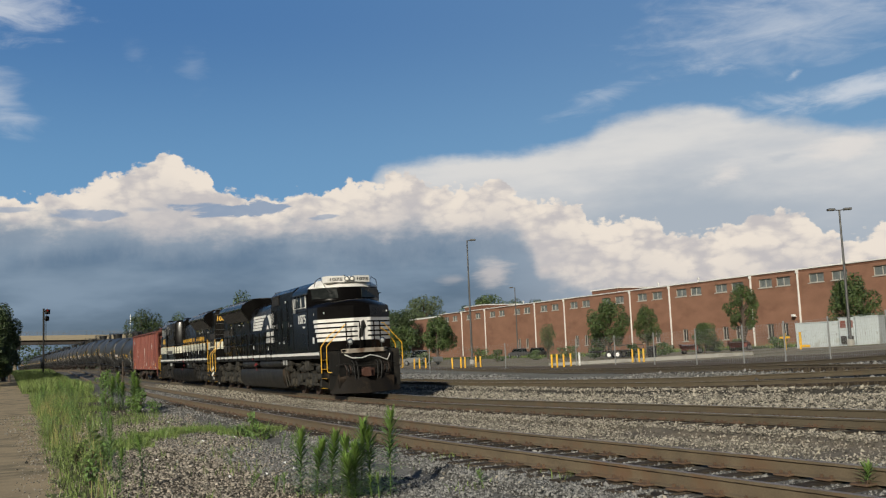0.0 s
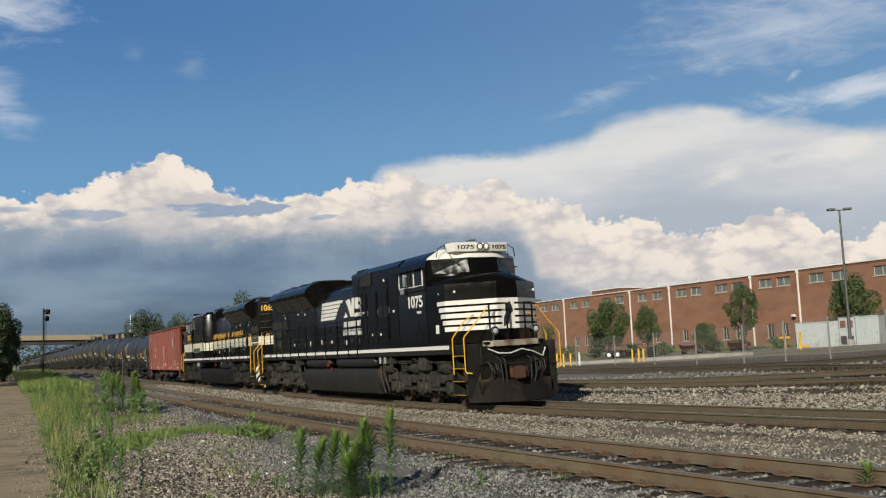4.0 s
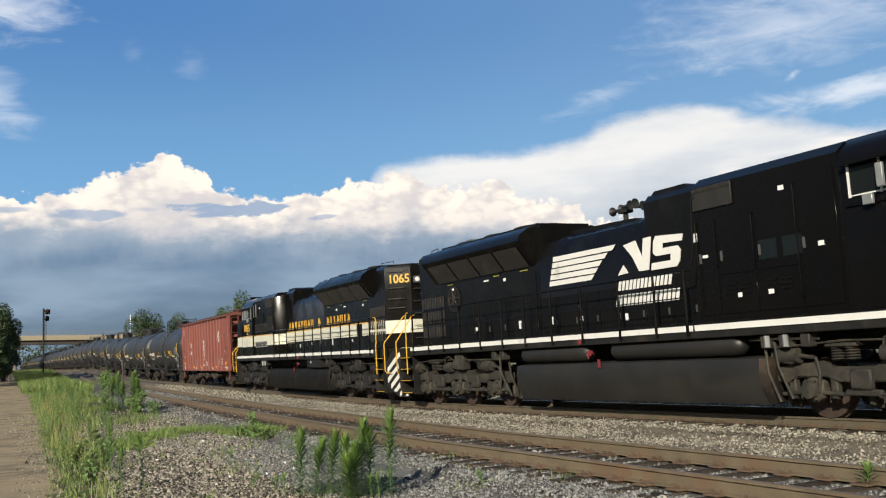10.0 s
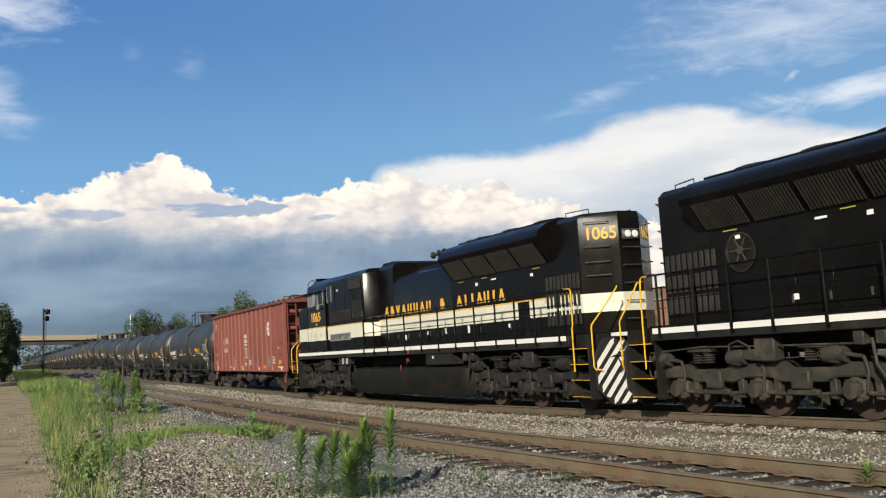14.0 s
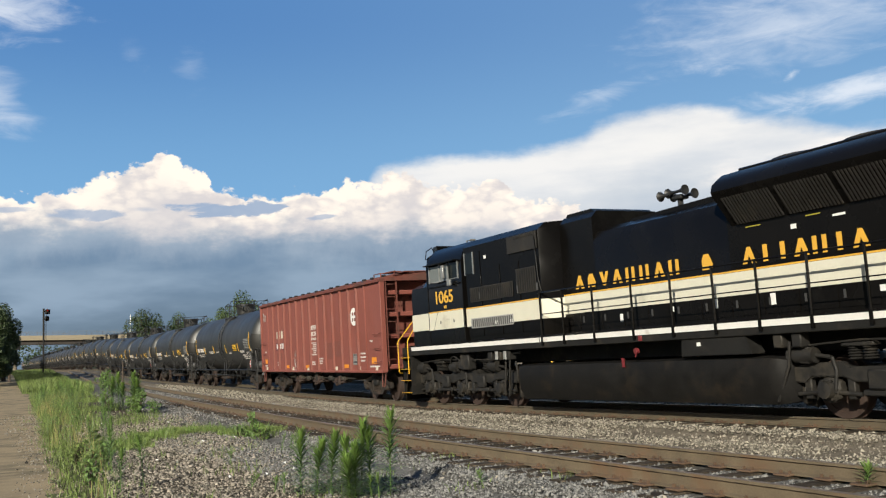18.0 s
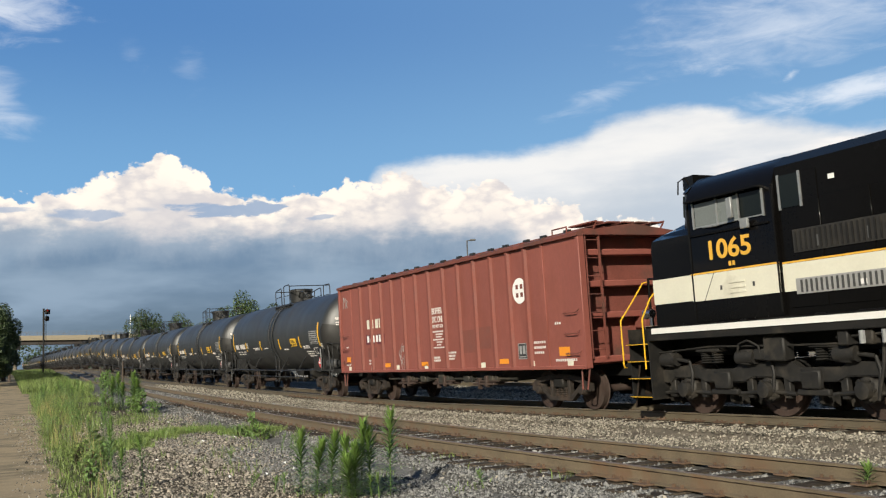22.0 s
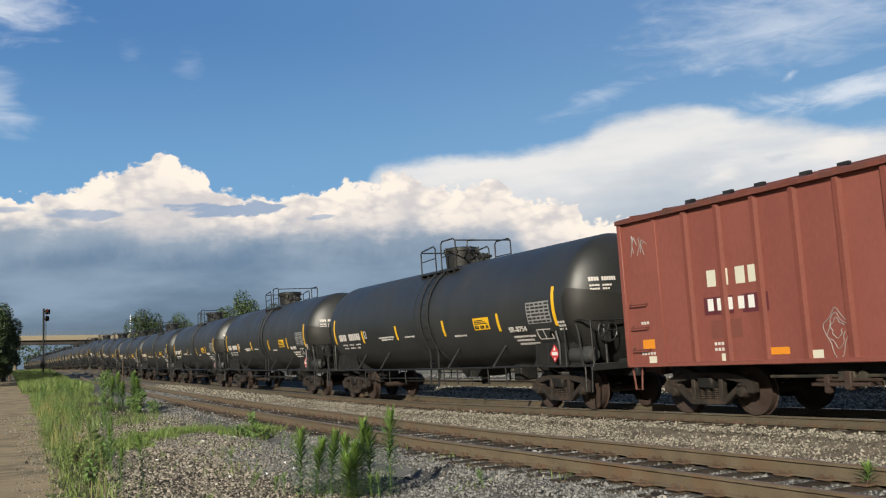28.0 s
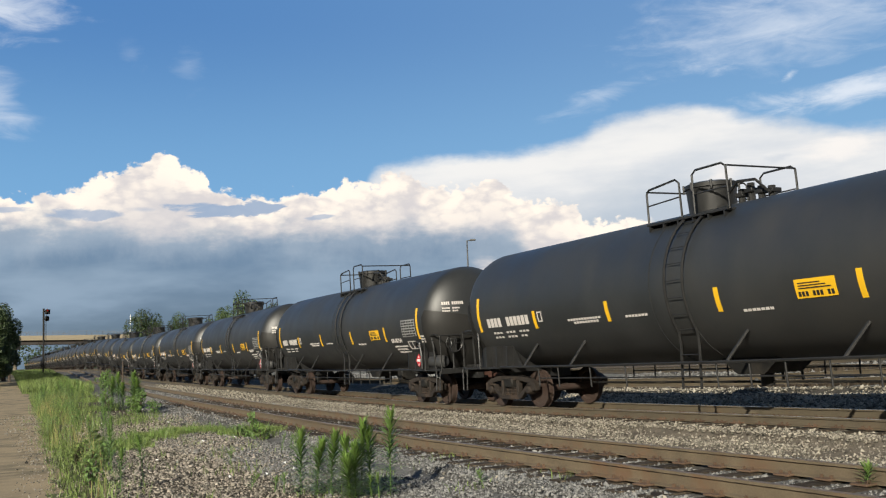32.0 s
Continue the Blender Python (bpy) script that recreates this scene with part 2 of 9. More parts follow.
M["brick"] = mat("brick", (0.262, 0.142, 0.098), 0.9, var=0.2, scale=0.35, fine=6, bump=0.1, tint=(0.21, 0.112, 0.078), amount=0.4, stretch=(1, 1, 2), spec=0.12)
M["brick_band"] = mat("brick_band", (0.19, 0.097, 0.066), 0.9, var=0.15, scale=0.6, fine=8, bump=0.1, spec=0.12)
M["roof_white"] = mat("roof_white", (0.74, 0.73, 0.70), 0.6, var=0.06, bump=0.03)
M["window_glass"] = mat("window_glass", (0.15, 0.165, 0.16), 0.25, var=0.25, scale=1.2, bump=0.03)
M["frame_pale"] = mat("frame_pale", (0.42, 0.40, 0.36), 0.6, var=0.1, bump=0.05)
M["dark_opening"] = mat("dark_opening", (0.03, 0.028, 0.025), 0.6, var=0.3, bump=0.05)
M["lamp_grey"] = mat("lamp_grey", (0.11, 0.11, 0.11), 0.5, 0.4, var=0.15, scale=4, bump=0.05)
M["galvanised"] = mat("galvanised", (0.32, 0.33, 0.33), 0.5, 0.5, var=0.15, scale=10, bump=0.05)
M["cabinet_grey"] = mat("cabinet_grey", (0.45, 0.50, 0.52), 0.5, var=0.08, scale=2, bump=0.04, tint=(0.36, 0.38, 0.37), amount=0.25)
# Near-black glass; the unlit inside behind it is put into the colour.
M["glass_dark"] = mat("glass_dark", (0.009, 0.012, 0.012), 0.1, var=0.1, bump=0.0, spec=0.18)
M["rubber"] = mat("rubber", (0.015, 0.015, 0.015), 0.7, var=0.2, bump=0.1)
M["sign_white"] = mat("sign_white", (0.8, 0.8, 0.78), 0.4, var=0.04, bump=0.0)
M["sign_red"] = mat("sign_red", (0.55, 0.04, 0.045), 0.4, var=0.06, bump=0.0)
M["sign_orange"] = mat("sign_orange", (0.75, 0.27, 0.02), 0.5, var=0.08, bump=0.0)
M["sign_black"] = mat("sign_black", (0.02, 0.02, 0.02), 0.5, var=0.1, bump=0.0)
M["stencil"] = mat("stencil", (0.62, 0.58, 0.55), 0.55, var=0.12, scale=12, bump=0.0)
M["stencil_dim"] = mat("stencil_dim", (0.29, 0.29, 0.285), 0.55, var=0.15, scale=12, bump=0.0)
M["grille"] = mat("grille", (0.018, 0.0165, 0.015), 0.7, var=0.35, scale=6, fine=60, bump=0.3, tint=(0.03, 0.026, 0.021), amount=0.3)
M["hose_white"] = mat("hose_white", (0.6, 0.6, 0.58), 0.5, var=0.1, bump=0.05)
M["bark"] = mat("bark", (0.085, 0.065, 0.05), 0.95, var=0.4, scale=8, bump=0.6)
M["leaf"] = mat("leaf", (0.062, 0.098, 0.028), 0.55, var=0.3, scale=0.8, fine=9, bump=0.0, island=0.45)
M["leaf_dark"] = mat("leaf_dark", (0.038, 0.062, 0.02), 0.6, var=0.3, scale=0.6, fine=9, bump=0.0, island=0.45)
M["leaf_pale"] = mat("leaf_pale", (0.088, 0.118, 0.05), 0.6, var=0.3, scale=0.6, fine=9, bump=0.0, island=0.4)
M["grass"] = mat("grass", (0.14, 0.195, 0.05), 0.6, var=0.5, scale=1.5, fine=9, bump=0.0, island=0.45)
M["grass_dry"] = mat("grass_dry", (0.27, 0.24, 0.095), 0.7, var=0.25, scale=1.5, fine=9, bump=0.0, island=0.4)
M["weed_top"] = mat("weed_top", (0.145, 0.24, 0.052), 0.5, var=0.2, scale=6, fine=40, bump=0.0, island=0.25)
M["pilot_black"] = mat("pilot_black", (0.0095, 0.009, 0.0085), 0.6, var=0.4, scale=3, fine=30, bump=0.1, tint=(0.02, 0.016, 0.012), amount=0.3, spec=0.2)
M["anticlimber"] = mat("anticlimber", (0.30, 0.265, 0.22), 0.5, var=0.3, scale=4, bump=0.06, tint=(0.12, 0.075, 0.05), amount=0.5)
M["lens_clear"] = mat("lens_clear", (0.45, 0.47, 0.47), 0.12, var=0.1, bump=0.0)
M["weed"] = mat("weed", (0.115, 0.195, 0.05), 0.55, var=0.2, scale=6, fine=40, bump=0.0, island=0.35)
M["bridge_steel"] = mat("bridge_steel", (0.025, 0.019, 0.016), 0.75, var=0.25, scale=0.6, bump=0.1)
M["bridge_concrete"] = mat("bridge_concrete", (0.25, 0.215, 0.155), 0.9, var=0.12, scale=0.4, fine=5, bump=0.1)
M["lens_warm"] = glow("lens_warm", (0.8, 0.76, 0.66), 0.25)
M["signal_red"] = glow("signal_red", (1.0, 0.05, 0.03), 0.25)


# ---------------------------------------------------------------- shapes
def box(bm, x0, x1, y0, y1, z0, z1, bev=0.0, m=None):
    v = [bm.verts.new((x, y, z)) for x in (x0, x1) for y in (y0, y1) for z in (z0, z1)]
    f = [bm.faces.new([v[i] for i in q]) for q in ((0, 1, 3, 2), (4, 6, 7, 5), (0, 4, 5, 1), (2, 3, 7, 6), (0, 2, 6, 4), (1, 5, 7, 3))]
    if bev:
        e = list({e for q in f for e in q.edges})
        r = bmesh.ops.bevel(bm, geom=e, offset=bev, segments=1, affect="EDGES")
        v = list({w for q in r["faces"] for w in q.verts} | {w for w in v if w.is_valid})
    if m is not None:
        bmesh.ops.transform(bm, matrix=m, verts=[w for w in v if w.is_valid])
    return bm


def prism(bm, poly, axis, a, b, bev=0.0):
    """A polygon in the plane across an axis, drawn out from a to b. Axis x: (y, z); y: (x, z); z: (x, y)."""
    def at(p, d):
        return {"x": (d, p[0], p[1]), "y": (p[0], d, p[1]), "z": (p[0], p[1], d)}[axis]
    va, vb = [bm.verts.new(at(p, a)) for p in poly], [bm.verts.new(at(p, b)) for p in poly]
    n = len(poly)
    f = [bm.faces.new(va), bm.faces.new(vb[::-1])]
    for i in range(n):
        f.append(bm.faces.new((va[i], vb[i], vb[(i + 1) % n], va[(i + 1) % n])))
    bmesh.ops.recalc_face_normals(bm, faces=f)
    if bev:
        bmesh.ops.bevel(bm, geom=list({e for q in f for e in q.edges}), offset=bev, segments=2, affect="EDGES")
    return bm


def loft(bm, rings, caps=True, closed=True):
    vs = [[bm.verts.new(p) for p in r] for r in rings]
    f = []
    for a, b in zip(vs, vs[1:]):
        n = len(a)
        for i in range(n if closed else n - 1):
            f.append(bm.faces.new((a[i], a[(i + 1) % n], b[(i + 1) % n], b[i])))
    if caps:
        f += [bm.faces.new(vs[0][::-1]), bm.faces.new(vs[-1])]
    bmesh.ops.recalc_face_normals(bm, faces=f)
    return bm


def rod(bm, p0, p1, r, seg=8, r1=None, caps=True):
    p0, p1 = Vector(p0), Vector(p1)
    d = (p1 - p0).normalized()
    u = d.orthogonal().normalized()
    w = d.cross(u)
    r1 = r if r1 is None else r1
    return loft(bm, [[p + (u * math.cos(a) + w * math.sin(a)) * q for a in (2 * math.pi * i / seg for i in range(seg))] for p, q in ((p0, r), (p1, r1))], caps)


def pipe(bm, pts, r, seg=6):
    """A bent tube along points."""
    pts = [Vector(p) for p in pts]
    rings, u = [], None
    for i, p in enumerate(pts):
        d = (pts[min(i + 1, len(pts) - 1)] - pts[max(i - 1, 0)]).normalized()
        u = d.orthogonal().normalized() if u is None else (u - d * u.dot(d)).normalized()
        w = d.cross(u)
        rings.append([p + (u * math.cos(a) + w * math.sin(a)) * r for a in (2 * math.pi * k / seg for k in range(seg))])
    return loft(bm, rings)


def lathe(bm, prof, axis="x", seg=24, at=(0, 0, 0), caps=True):
    """Turn (height, radius) pairs round an axis."""
    rings = []
    for h, r in prof:
        ring = []
        for i in range(seg):
            c, s = math.cos(2 * math.pi * i / seg) * r, math.sin(2 * math.pi * i / seg) * r
            q = {"x": (h, c, s), "y": (c, h, s), "z": (c, s, h)}[axis]
            ring.append((q[0] + at[0], q[1] + at[1], q[2] + at[2]))
        rings.append(ring)
    return loft(bm, rings, caps)


def mesh_of(name, bm, material, sharp=38):
    me = bpy.data.meshes.new(name)
    bm.to_mesh(me)
    bm.free()
    me.materials.append(material)
    me.polygons.foreach_set("use_smooth", [True] * len(me.polygons))
    me.set_sharp_from_angle(angle=radians(sharp))
    return me


def part(name, bm, material, parent, label="", at=None):
    """One mesh object under a thing or a part. bm may be a mesh that is shared."""
    me = bm if isinstance(bm, bpy.types.Mesh) else mesh_of(name, bm, material)
    ob = new(name, me)
    ob.parent = parent
    if at is not None:
        ob.matrix_basis = at
    if label:
        ob["label"] = label
    return ob


def base(name, label, category, at=None, group="", kind=""):
    ob = tagged(new(name), label, category, group, kind)
    if at is not None:
        ob.matrix_basis = at
    return ob


def stuff(name, verts, faces, material, label, category, parent=None):
    me = bpy.data.meshes.new(name)
    verts, faces = np.asarray(verts, np.float32), np.asarray(faces, np.int32)
    k = faces.shape[1]
    me.vertices.add(len(verts))
    me.vertices.foreach_set("co", verts.ravel())
    me.loops.add(faces.size)
    me.loops.foreach_set("vertex_index", faces.ravel())
    me.polygons.add(len(faces))
    me.polygons.foreach_set("loop_start", np.arange(0, faces.size, k, dtype=np.int32))
    me.update(calc_edges=True)
    me.materials.append(material)
    ob = new(name, me)
    if parent is not None:
        ob.parent = parent
        if label:
            ob["label"] = label
        ob["kind"] = "stuff"
        return ob
    return tagged(ob, label, category, kind="stuff")


def text_mesh(body, height, depth=0.004, width=None):
    """Lettering as a flat mesh in the xy plane, its left foot at the origin."""
    cu = bpy.data.curves.new("lettering", "FONT")
    cu.body, cu.size, cu.extrude, cu.offset = body, height / 0.69, depth, height * 0.03
    ob = bpy.data.objects.new("lettering", cu)
    scene.collection.objects.link(ob)
    bpy.context.view_layer.update()
    me = bpy.data.meshes.new_from_object(ob.evaluated_get(bpy.context.evaluated_depsgraph_get()))
    bpy.data.objects.remove(ob)
    if width:
        xs = [v.co.x for v in me.vertices]
        k = width / (max(xs) - min(xs))
        me.transform(Matrix.Diagonal((k, 1, 1, 1)))
    return me


def flat_text(name, body, height, material, parent, m, width=None, label=""):
    me = text_mesh(body, height, width=width)
    me.materials.clear()
    me.materials.append(material)
    return part(name, me, material, parent, label, m)


RNG = np.random.default_rng(7)


# ---------------------------------------------------------------- the sky ahead: a far dome with cumulus, an anvil and wisps
def lin(r, g, b):
    return tuple(((c / 255 + 0.055) / 1.055) ** 2.4 if c > 10 else c / 255 / 12.92 for c in (r, g, b))


def cloud_material():
    m = bpy.data.materials.new("cloudy_sky")
    m.use_nodes = True
    nt = m.node_tree
    nd, ln = nt.nodes, nt.links
    nd.clear()

    def put(sock, v):
        if isinstance(v, bpy.types.NodeSocket):
            ln.new(v, sock)
        else:
            sock.default_value = v

    def op(kind, a, b=0.0, c=None):
        n = nd.new("ShaderNodeMath")
        n.operation = kind
        put(n.inputs[0], a)
        put(n.inputs[1], b)
        if c is not None:
            put(n.inputs[2], c)
        return n.outputs[0]

    def step(v, a, b, lo=0.0, hi=1.0):
        n = nd.new("ShaderNodeMapRange")
        n.interpolation_type = "SMOOTHSTEP"
        for i, q in enumerate((v, a, b, lo, hi)):
            put(n.inputs[i], q)
        return n.outputs[0]

    def blend(k, a, b):
        n = nd.new("ShaderNodeMix")
        n.data_type = "RGBA"
        put(n.inputs[0], k)
        put(n.inputs[6], (*a, 1) if isinstance(a, tuple) else a)
        put(n.inputs[7], (*b, 1) if isinstance(b, tuple) else b)
        return n.outputs[2]

    def noise_at(sx, sy, detail=6.0, rough=0.55, z=0.0, warp=0.0):
        v = nd.new("ShaderNodeCombineXYZ")
        put(v.inputs[0], op("MULTIPLY", az, sx))
        put(v.inputs[1], op("MULTIPLY", el, sy))
        v.inputs[2].default_value = z
        n = nd.new("ShaderNodeTexNoise")
        n.inputs["Scale"].default_value, n.inputs["Detail"].default_value, n.inputs["Roughness"].default_value, n.inputs["Distortion"].default_value = 1.0, detail, rough, warp
        ln.new(v.outputs[0], n.inputs["Vector"])
        return n.outputs[0]

    def line(pts):
        n = nd.new("ShaderNodeFloatCurve")
        c = n.mapping.curves[0]
        pts = [((a + 30) / 60, e / 20) for a, e in pts]
        c.points[0].location, c.points[1].location = pts[0], pts[-1]
        for p in pts[1:-1]:
            c.points.new(*p)
        n.mapping.update()
        ln.new(op("MULTIPLY_ADD", az, 1 / 60, 0.5), n.inputs[1])
        return op("MULTIPLY", n.outputs[0], 20.0)

    tc = nd.new("ShaderNodeTexCoord")
    nz = nd.new("ShaderNodeVectorMath")
    nz.operation = "NORMALIZE"
    ln.new(tc.outputs["Object"], nz.inputs[0])
    sp = nd.new("ShaderNodeSeparateXYZ")
    ln.new(nz.outputs[0], sp.inputs[0])
    az = op("MULTIPLY", op("ARCTAN2", sp.outputs[0], sp.outputs[1]), 57.2958)
    el = op("MULTIPLY", op("ARCSINE", sp.outputs[2]), 57.2958)
    # clear blue
    sky = blend(step(el, 8.0, 21.0), lin(110, 156, 196), lin(76, 120, 172))
    sky = blend(step(el, 20.0, 70.0), sky, lin(50, 86, 135))
    sky = blend(op("MULTIPLY", step(az, -24.0, 26.0), 0.22), sky, lin(150, 182, 206))
    def billow(sx, sy, z=0.0):
        """Rounded lumps at two sizes, highest at their middles, about 0.5 on the whole."""
        wob = noise_at(sx * 1.3, sy * 1.3, 4, 0.6, z + 3.0)
        out = 1.0
        for k, w in ((1.0, 0.62), (2.3, 0.38)):
            v = nd.new("ShaderNodeCombineXYZ")
            put(v.inputs[0], op("MULTIPLY_ADD", wob, 1.2, op("MULTIPLY", az, sx * k)))
            put(v.inputs[1], op("MULTIPLY_ADD", wob, -0.9, op("MULTIPLY", el, sy * k)))
            v.inputs[2].default_value = z + k
            n = nd.new("ShaderNodeTexVoronoi")
            n.inputs["Scale"].default_value = 1.0
            ln.new(v.outputs[0], n.inputs["Vector"])
            out = op("SUBTRACT", out, op("MULTIPLY", n.outputs["Distance"], w))
        return out

    def patch(a0, e0, wa, we, tilt=0.0):
        """1 in the middle of a soft ellipse, 0 at its rim."""
        da = op("DIVIDE", op("SUBTRACT", az, a0), wa)
        de = op("DIVIDE", op("SUBTRACT", op("SUBTRACT", el, e0), op("MULTIPLY", op("SUBTRACT", az, a0), tilt)), we)
        return op("SUBTRACT", 1.0, op("SQRT", op("ADD", op("MULTIPLY", da, da), op("MULTIPLY", de, de))))

    def cloudlet(a0, e0, wa, we, tilt, frayed, thick, seed, lo=0.0, hi=0.9):
        w = op("MULTIPLY_ADD", noise_at(0.26, 0.85, 7, 0.62, seed, 0.4), frayed * 5.0, -frayed * 2.6)
        return op("MULTIPLY", step(op("ADD", patch(a0, e0, wa, we, tilt), w), lo, hi), thick)

    # wisps: the corner and edge of the left, veils and streaks on the right
    wisp = cloudlet(-25.2, 19.9, 5.0, 2.8, 0.1, 0.5, 0.7, 1.0, 0.0, 1.2)
    for q in (cloudlet(-25.4, 14.8, 2.6, 2.2, -0.5, 0.45, 0.5, 2.0, 0.0, 1.2), cloudlet(21.5, 17.8, 9.5, 2.8, 0.03, 0.42, 0.62, 4.0, -0.2, 1.4), cloudlet(25.0, 13.5, 8.0, 1.0, 0.03, 0.4, 0.8, 5.0, 0.0, 1.0),
              cloudlet(16.2, 15.9, 3.6, 0.8, -0.03, 0.6, 0.5, 6.0, 0.0, 1.3), cloudlet(21.2, 14.75, 0.8, 0.5, 0.3, 0.5, 0.75, 7.0), cloudlet(10.0, 14.7, 4.0, 0.8, 0.25, 0.6, 0.4, 8.0, 0.0, 1.5),
              cloudlet(-14.8, 17.2, 1.1, 1.6, -0.3, 0.8, 0.15, 9.0, 0.0, 1.6), cloudlet(-18.2, 17.7, 1.0, 1.0, 0.0, 0.8, 0.1, 10.0, 0.0, 1.6)):
        wisp = op("MAXIMUM", wisp, q)
    sky = blend(wisp, sky, lin(214, 219, 226))
    # the anvil: a smooth bright shield with a soft upper edge
    top = line([(-30, 4), (-5.5, 8.0), (-4.3, 10.3), (-3.4, 11.2), (-2.0, 11.6), (2.5, 11.8), (6.4, 12.0), (8.8, 12.4), (10.4, 13.2), (12.3, 13.7), (15.9, 13.7), (18.7, 12.9), (21.5, 12.2), (23.8, 11.5), (26, 11.3), (30, 11.3)])
    d = op("ADD", op("SUBTRACT", top, el), op("MULTIPLY_ADD", noise_at(0.35, 0.8, 7, 0.6, 5.0), 1.3, -0.65))
    tone = step(noise_at(0.10, 0.40, 6, 0.55, 2.0), 0.33, 0.67)
    body = blend(tone, lin(200, 203, 207), lin(223, 221, 218))
    body = blend(step(op("ADD", op("SUBTRACT", top, el), op("MULTIPLY_ADD", noise_at(0.2, 0.5, 5, 0.6, 12.0), 3.0, -1.5)), 2.2, 6.2), body, lin(174, 183, 193))
    for q in (cloudlet(17.0, 9.6, 1.6, 0.9, 0.2, 0.5, 0.6, 13.0), cloudlet(23.5, 10.6, 3.5, 1.0, 0.1, 0.5, 0.6, 14.0)):
        body = blend(q, body, lin(238, 230, 222))
    body = blend(cloudlet(20.6, 10.3, 1.3, 0.3, 0.1, 0.6, 0.5, 15.0), body, lin(186, 192, 200))
    sky = blend(op("MULTIPLY", step(d, -0.35, 0.7), 0.96), sky, body)
    # the grey base under the clouds
    floor = line([(-30, 8.5), (-25.3, 8.4), (-19.4, 8.2), (-15.9, 7.7), (-11.3, 7.8), (-6.3, 7.9), (-2.1, 7.7), (0.6, 7.6), (4.1, 7.4), (5.2, 6.4), (6.0, 4.6), (7.3, 3.9), (10.6, 3.2), (24.9, 1.0), (30, 0.5)])
    # cumulus, crisp and billowing
    crown = line([(-30, 9.5), (-25.3, 9.5), (-23.6, 9.6), (-22.1, 9.9), (-20.9, 10.3), (-20.3, 10.9), (-19.4, 11.1), (-18.3, 11.4), (-17.3, 11.8), (-16.5, 12.4), (-15.7, 12.0), (-15.2, 11.5), (-14.4, 11.2), (-13.8, 10.7), (-13.4, 10.1), (-12.3, 9.9), (-9.6, 9.7), (-6.9, 10.0), (-5.9, 10.3),
                  (-5.5, 10.9), (-5.0, 10.4), (-3.8, 10.4), (-3.0, 10.9), (-2.1, 11.1), (-1.3, 10.9), (-0.8, 10.2), (2.4, 10.1), (3.4, 10.5), (4.2, 9.9), (4.9, 9.1), (7.6, 8.9), (8.6, 8.2), (9.2, 7.5), (11.2, 7.6), (12.0, 7.5), (13.5, 6.8), (15.4, 6.4), (17.0, 6.7),
                  (18.5, 7.1), (20.8, 7.2), (21.6, 6.6), (22.2, 5.8), (24.2, 5.7), (25.5, 6.1), (30, 6.0)])
    puff = billow(0.95, 1.25, 1.0)
    fine = noise_at(1.9, 2.4, 6, 0.6, 1.0)
    edge = op("ADD", op("MULTIPLY_ADD", puff, 1.2, -0.62), op("MULTIPLY_ADD", fine, 0.9, -0.45))
    h = op("SUBTRACT", crown, el)
    cum = step(op("ADD", h, edge), -0.05, 0.24)
    lumps = op("MULTIPLY_ADD", billow(0.55, 0.9, 7.0), 0.55, op("MULTIPLY", noise_at(0.30, 0.6, 8, 0.6, 7.0, 0.3), 0.75))
    lit = step(op("MULTIPLY_ADD", h, -0.03, lumps), 0.40, 0.70)
    white = blend(lit, lin(199, 194, 194), lin(240, 229, 216))
    white = blend(op("MULTIPLY", step(h, 0.9, 3.6), op("MULTIPLY_ADD", step(az, 4.0, 9.0), -0.35, 0.68)), white, lin(194, 191, 193))
    slate = blend(step(el, 0.0, 7.5), lin(97, 114, 128), lin(103, 127, 152))
    slate = blend(step(noise_at(0.10, 0.35, 5, 0.5, 4.0), 0.38, 0.7), slate, lin(132, 151, 170))
    slate = blend(step(az, 0.0, 9.0), slate, lin(152, 164, 178))
    # hanging lighter veils under the base
    slate = blend(op("MULTIPLY", step(op("ADD", el, op("MULTIPLY_ADD", noise_at(0.35, 0.25, 6, 0.6, 16.0), 5.0, -2.5)), 5.0, 7.8), 0.48), slate, lin(166, 176, 187))
    under = step(op("ADD", op("SUBTRACT", floor, el), op("MULTIPLY_ADD", noise_at(0.38, 0.7, 8, 0.62, 6.0), 3.4, -1.7)), -0.7, 1.2)
    sky = blend(cum, sky, white)
    sky = blend(under, sky, slate)
    # thin dark bars of cloud across the bright band
    for q in (cloudlet(-12.2, 9.0, 3.9, 0.5, 0.0, 0.7, 0.9, 17.0, 0.0, 0.35), cloudlet(-20.4, 8.6, 2.3, 0.36, 0.02, 0.6, 0.7, 18.0, 0.0, 0.4), cloudlet(-24.6, 8.8, 1.6, 0.25, 0.0, 0.5, 0.6, 19.0, 0.0, 0.4), cloudlet(-7.0, 8.4, 1.2, 0.2, 0.06, 0.5, 0.65, 20.0, 0.0, 0.4), cloudlet(-17.4, 8.9, 1.2, 0.2, 0.0, 0.6, 0.4, 21.0)):
        sky = blend(q, sky, lin(138, 158, 184))
    # low white heads before the slate
    for q in (cloudlet(2.9, 4.6, 1.7, 1.1, 0.0, 0.45, 0.6, 22.0), cloudlet(6.0, 4.5, 0.7, 0.7, 0.0, 0.4, 0.5, 23.0), cloudlet(0.6, 4.3, 1.6, 0.5, 0.0, 0.5, 0.3, 24.0)):
        sky = blend(q, sky, lin(218, 208, 202))
    em = nd.new("ShaderNodeEmission")
    ln.new(sky, em.inputs[0])
    em.inputs[1].default_value = 1.09
    out = nd.new("ShaderNodeOutputMaterial")
    ln.new(em.outputs[0], out.inputs[0])
    return m


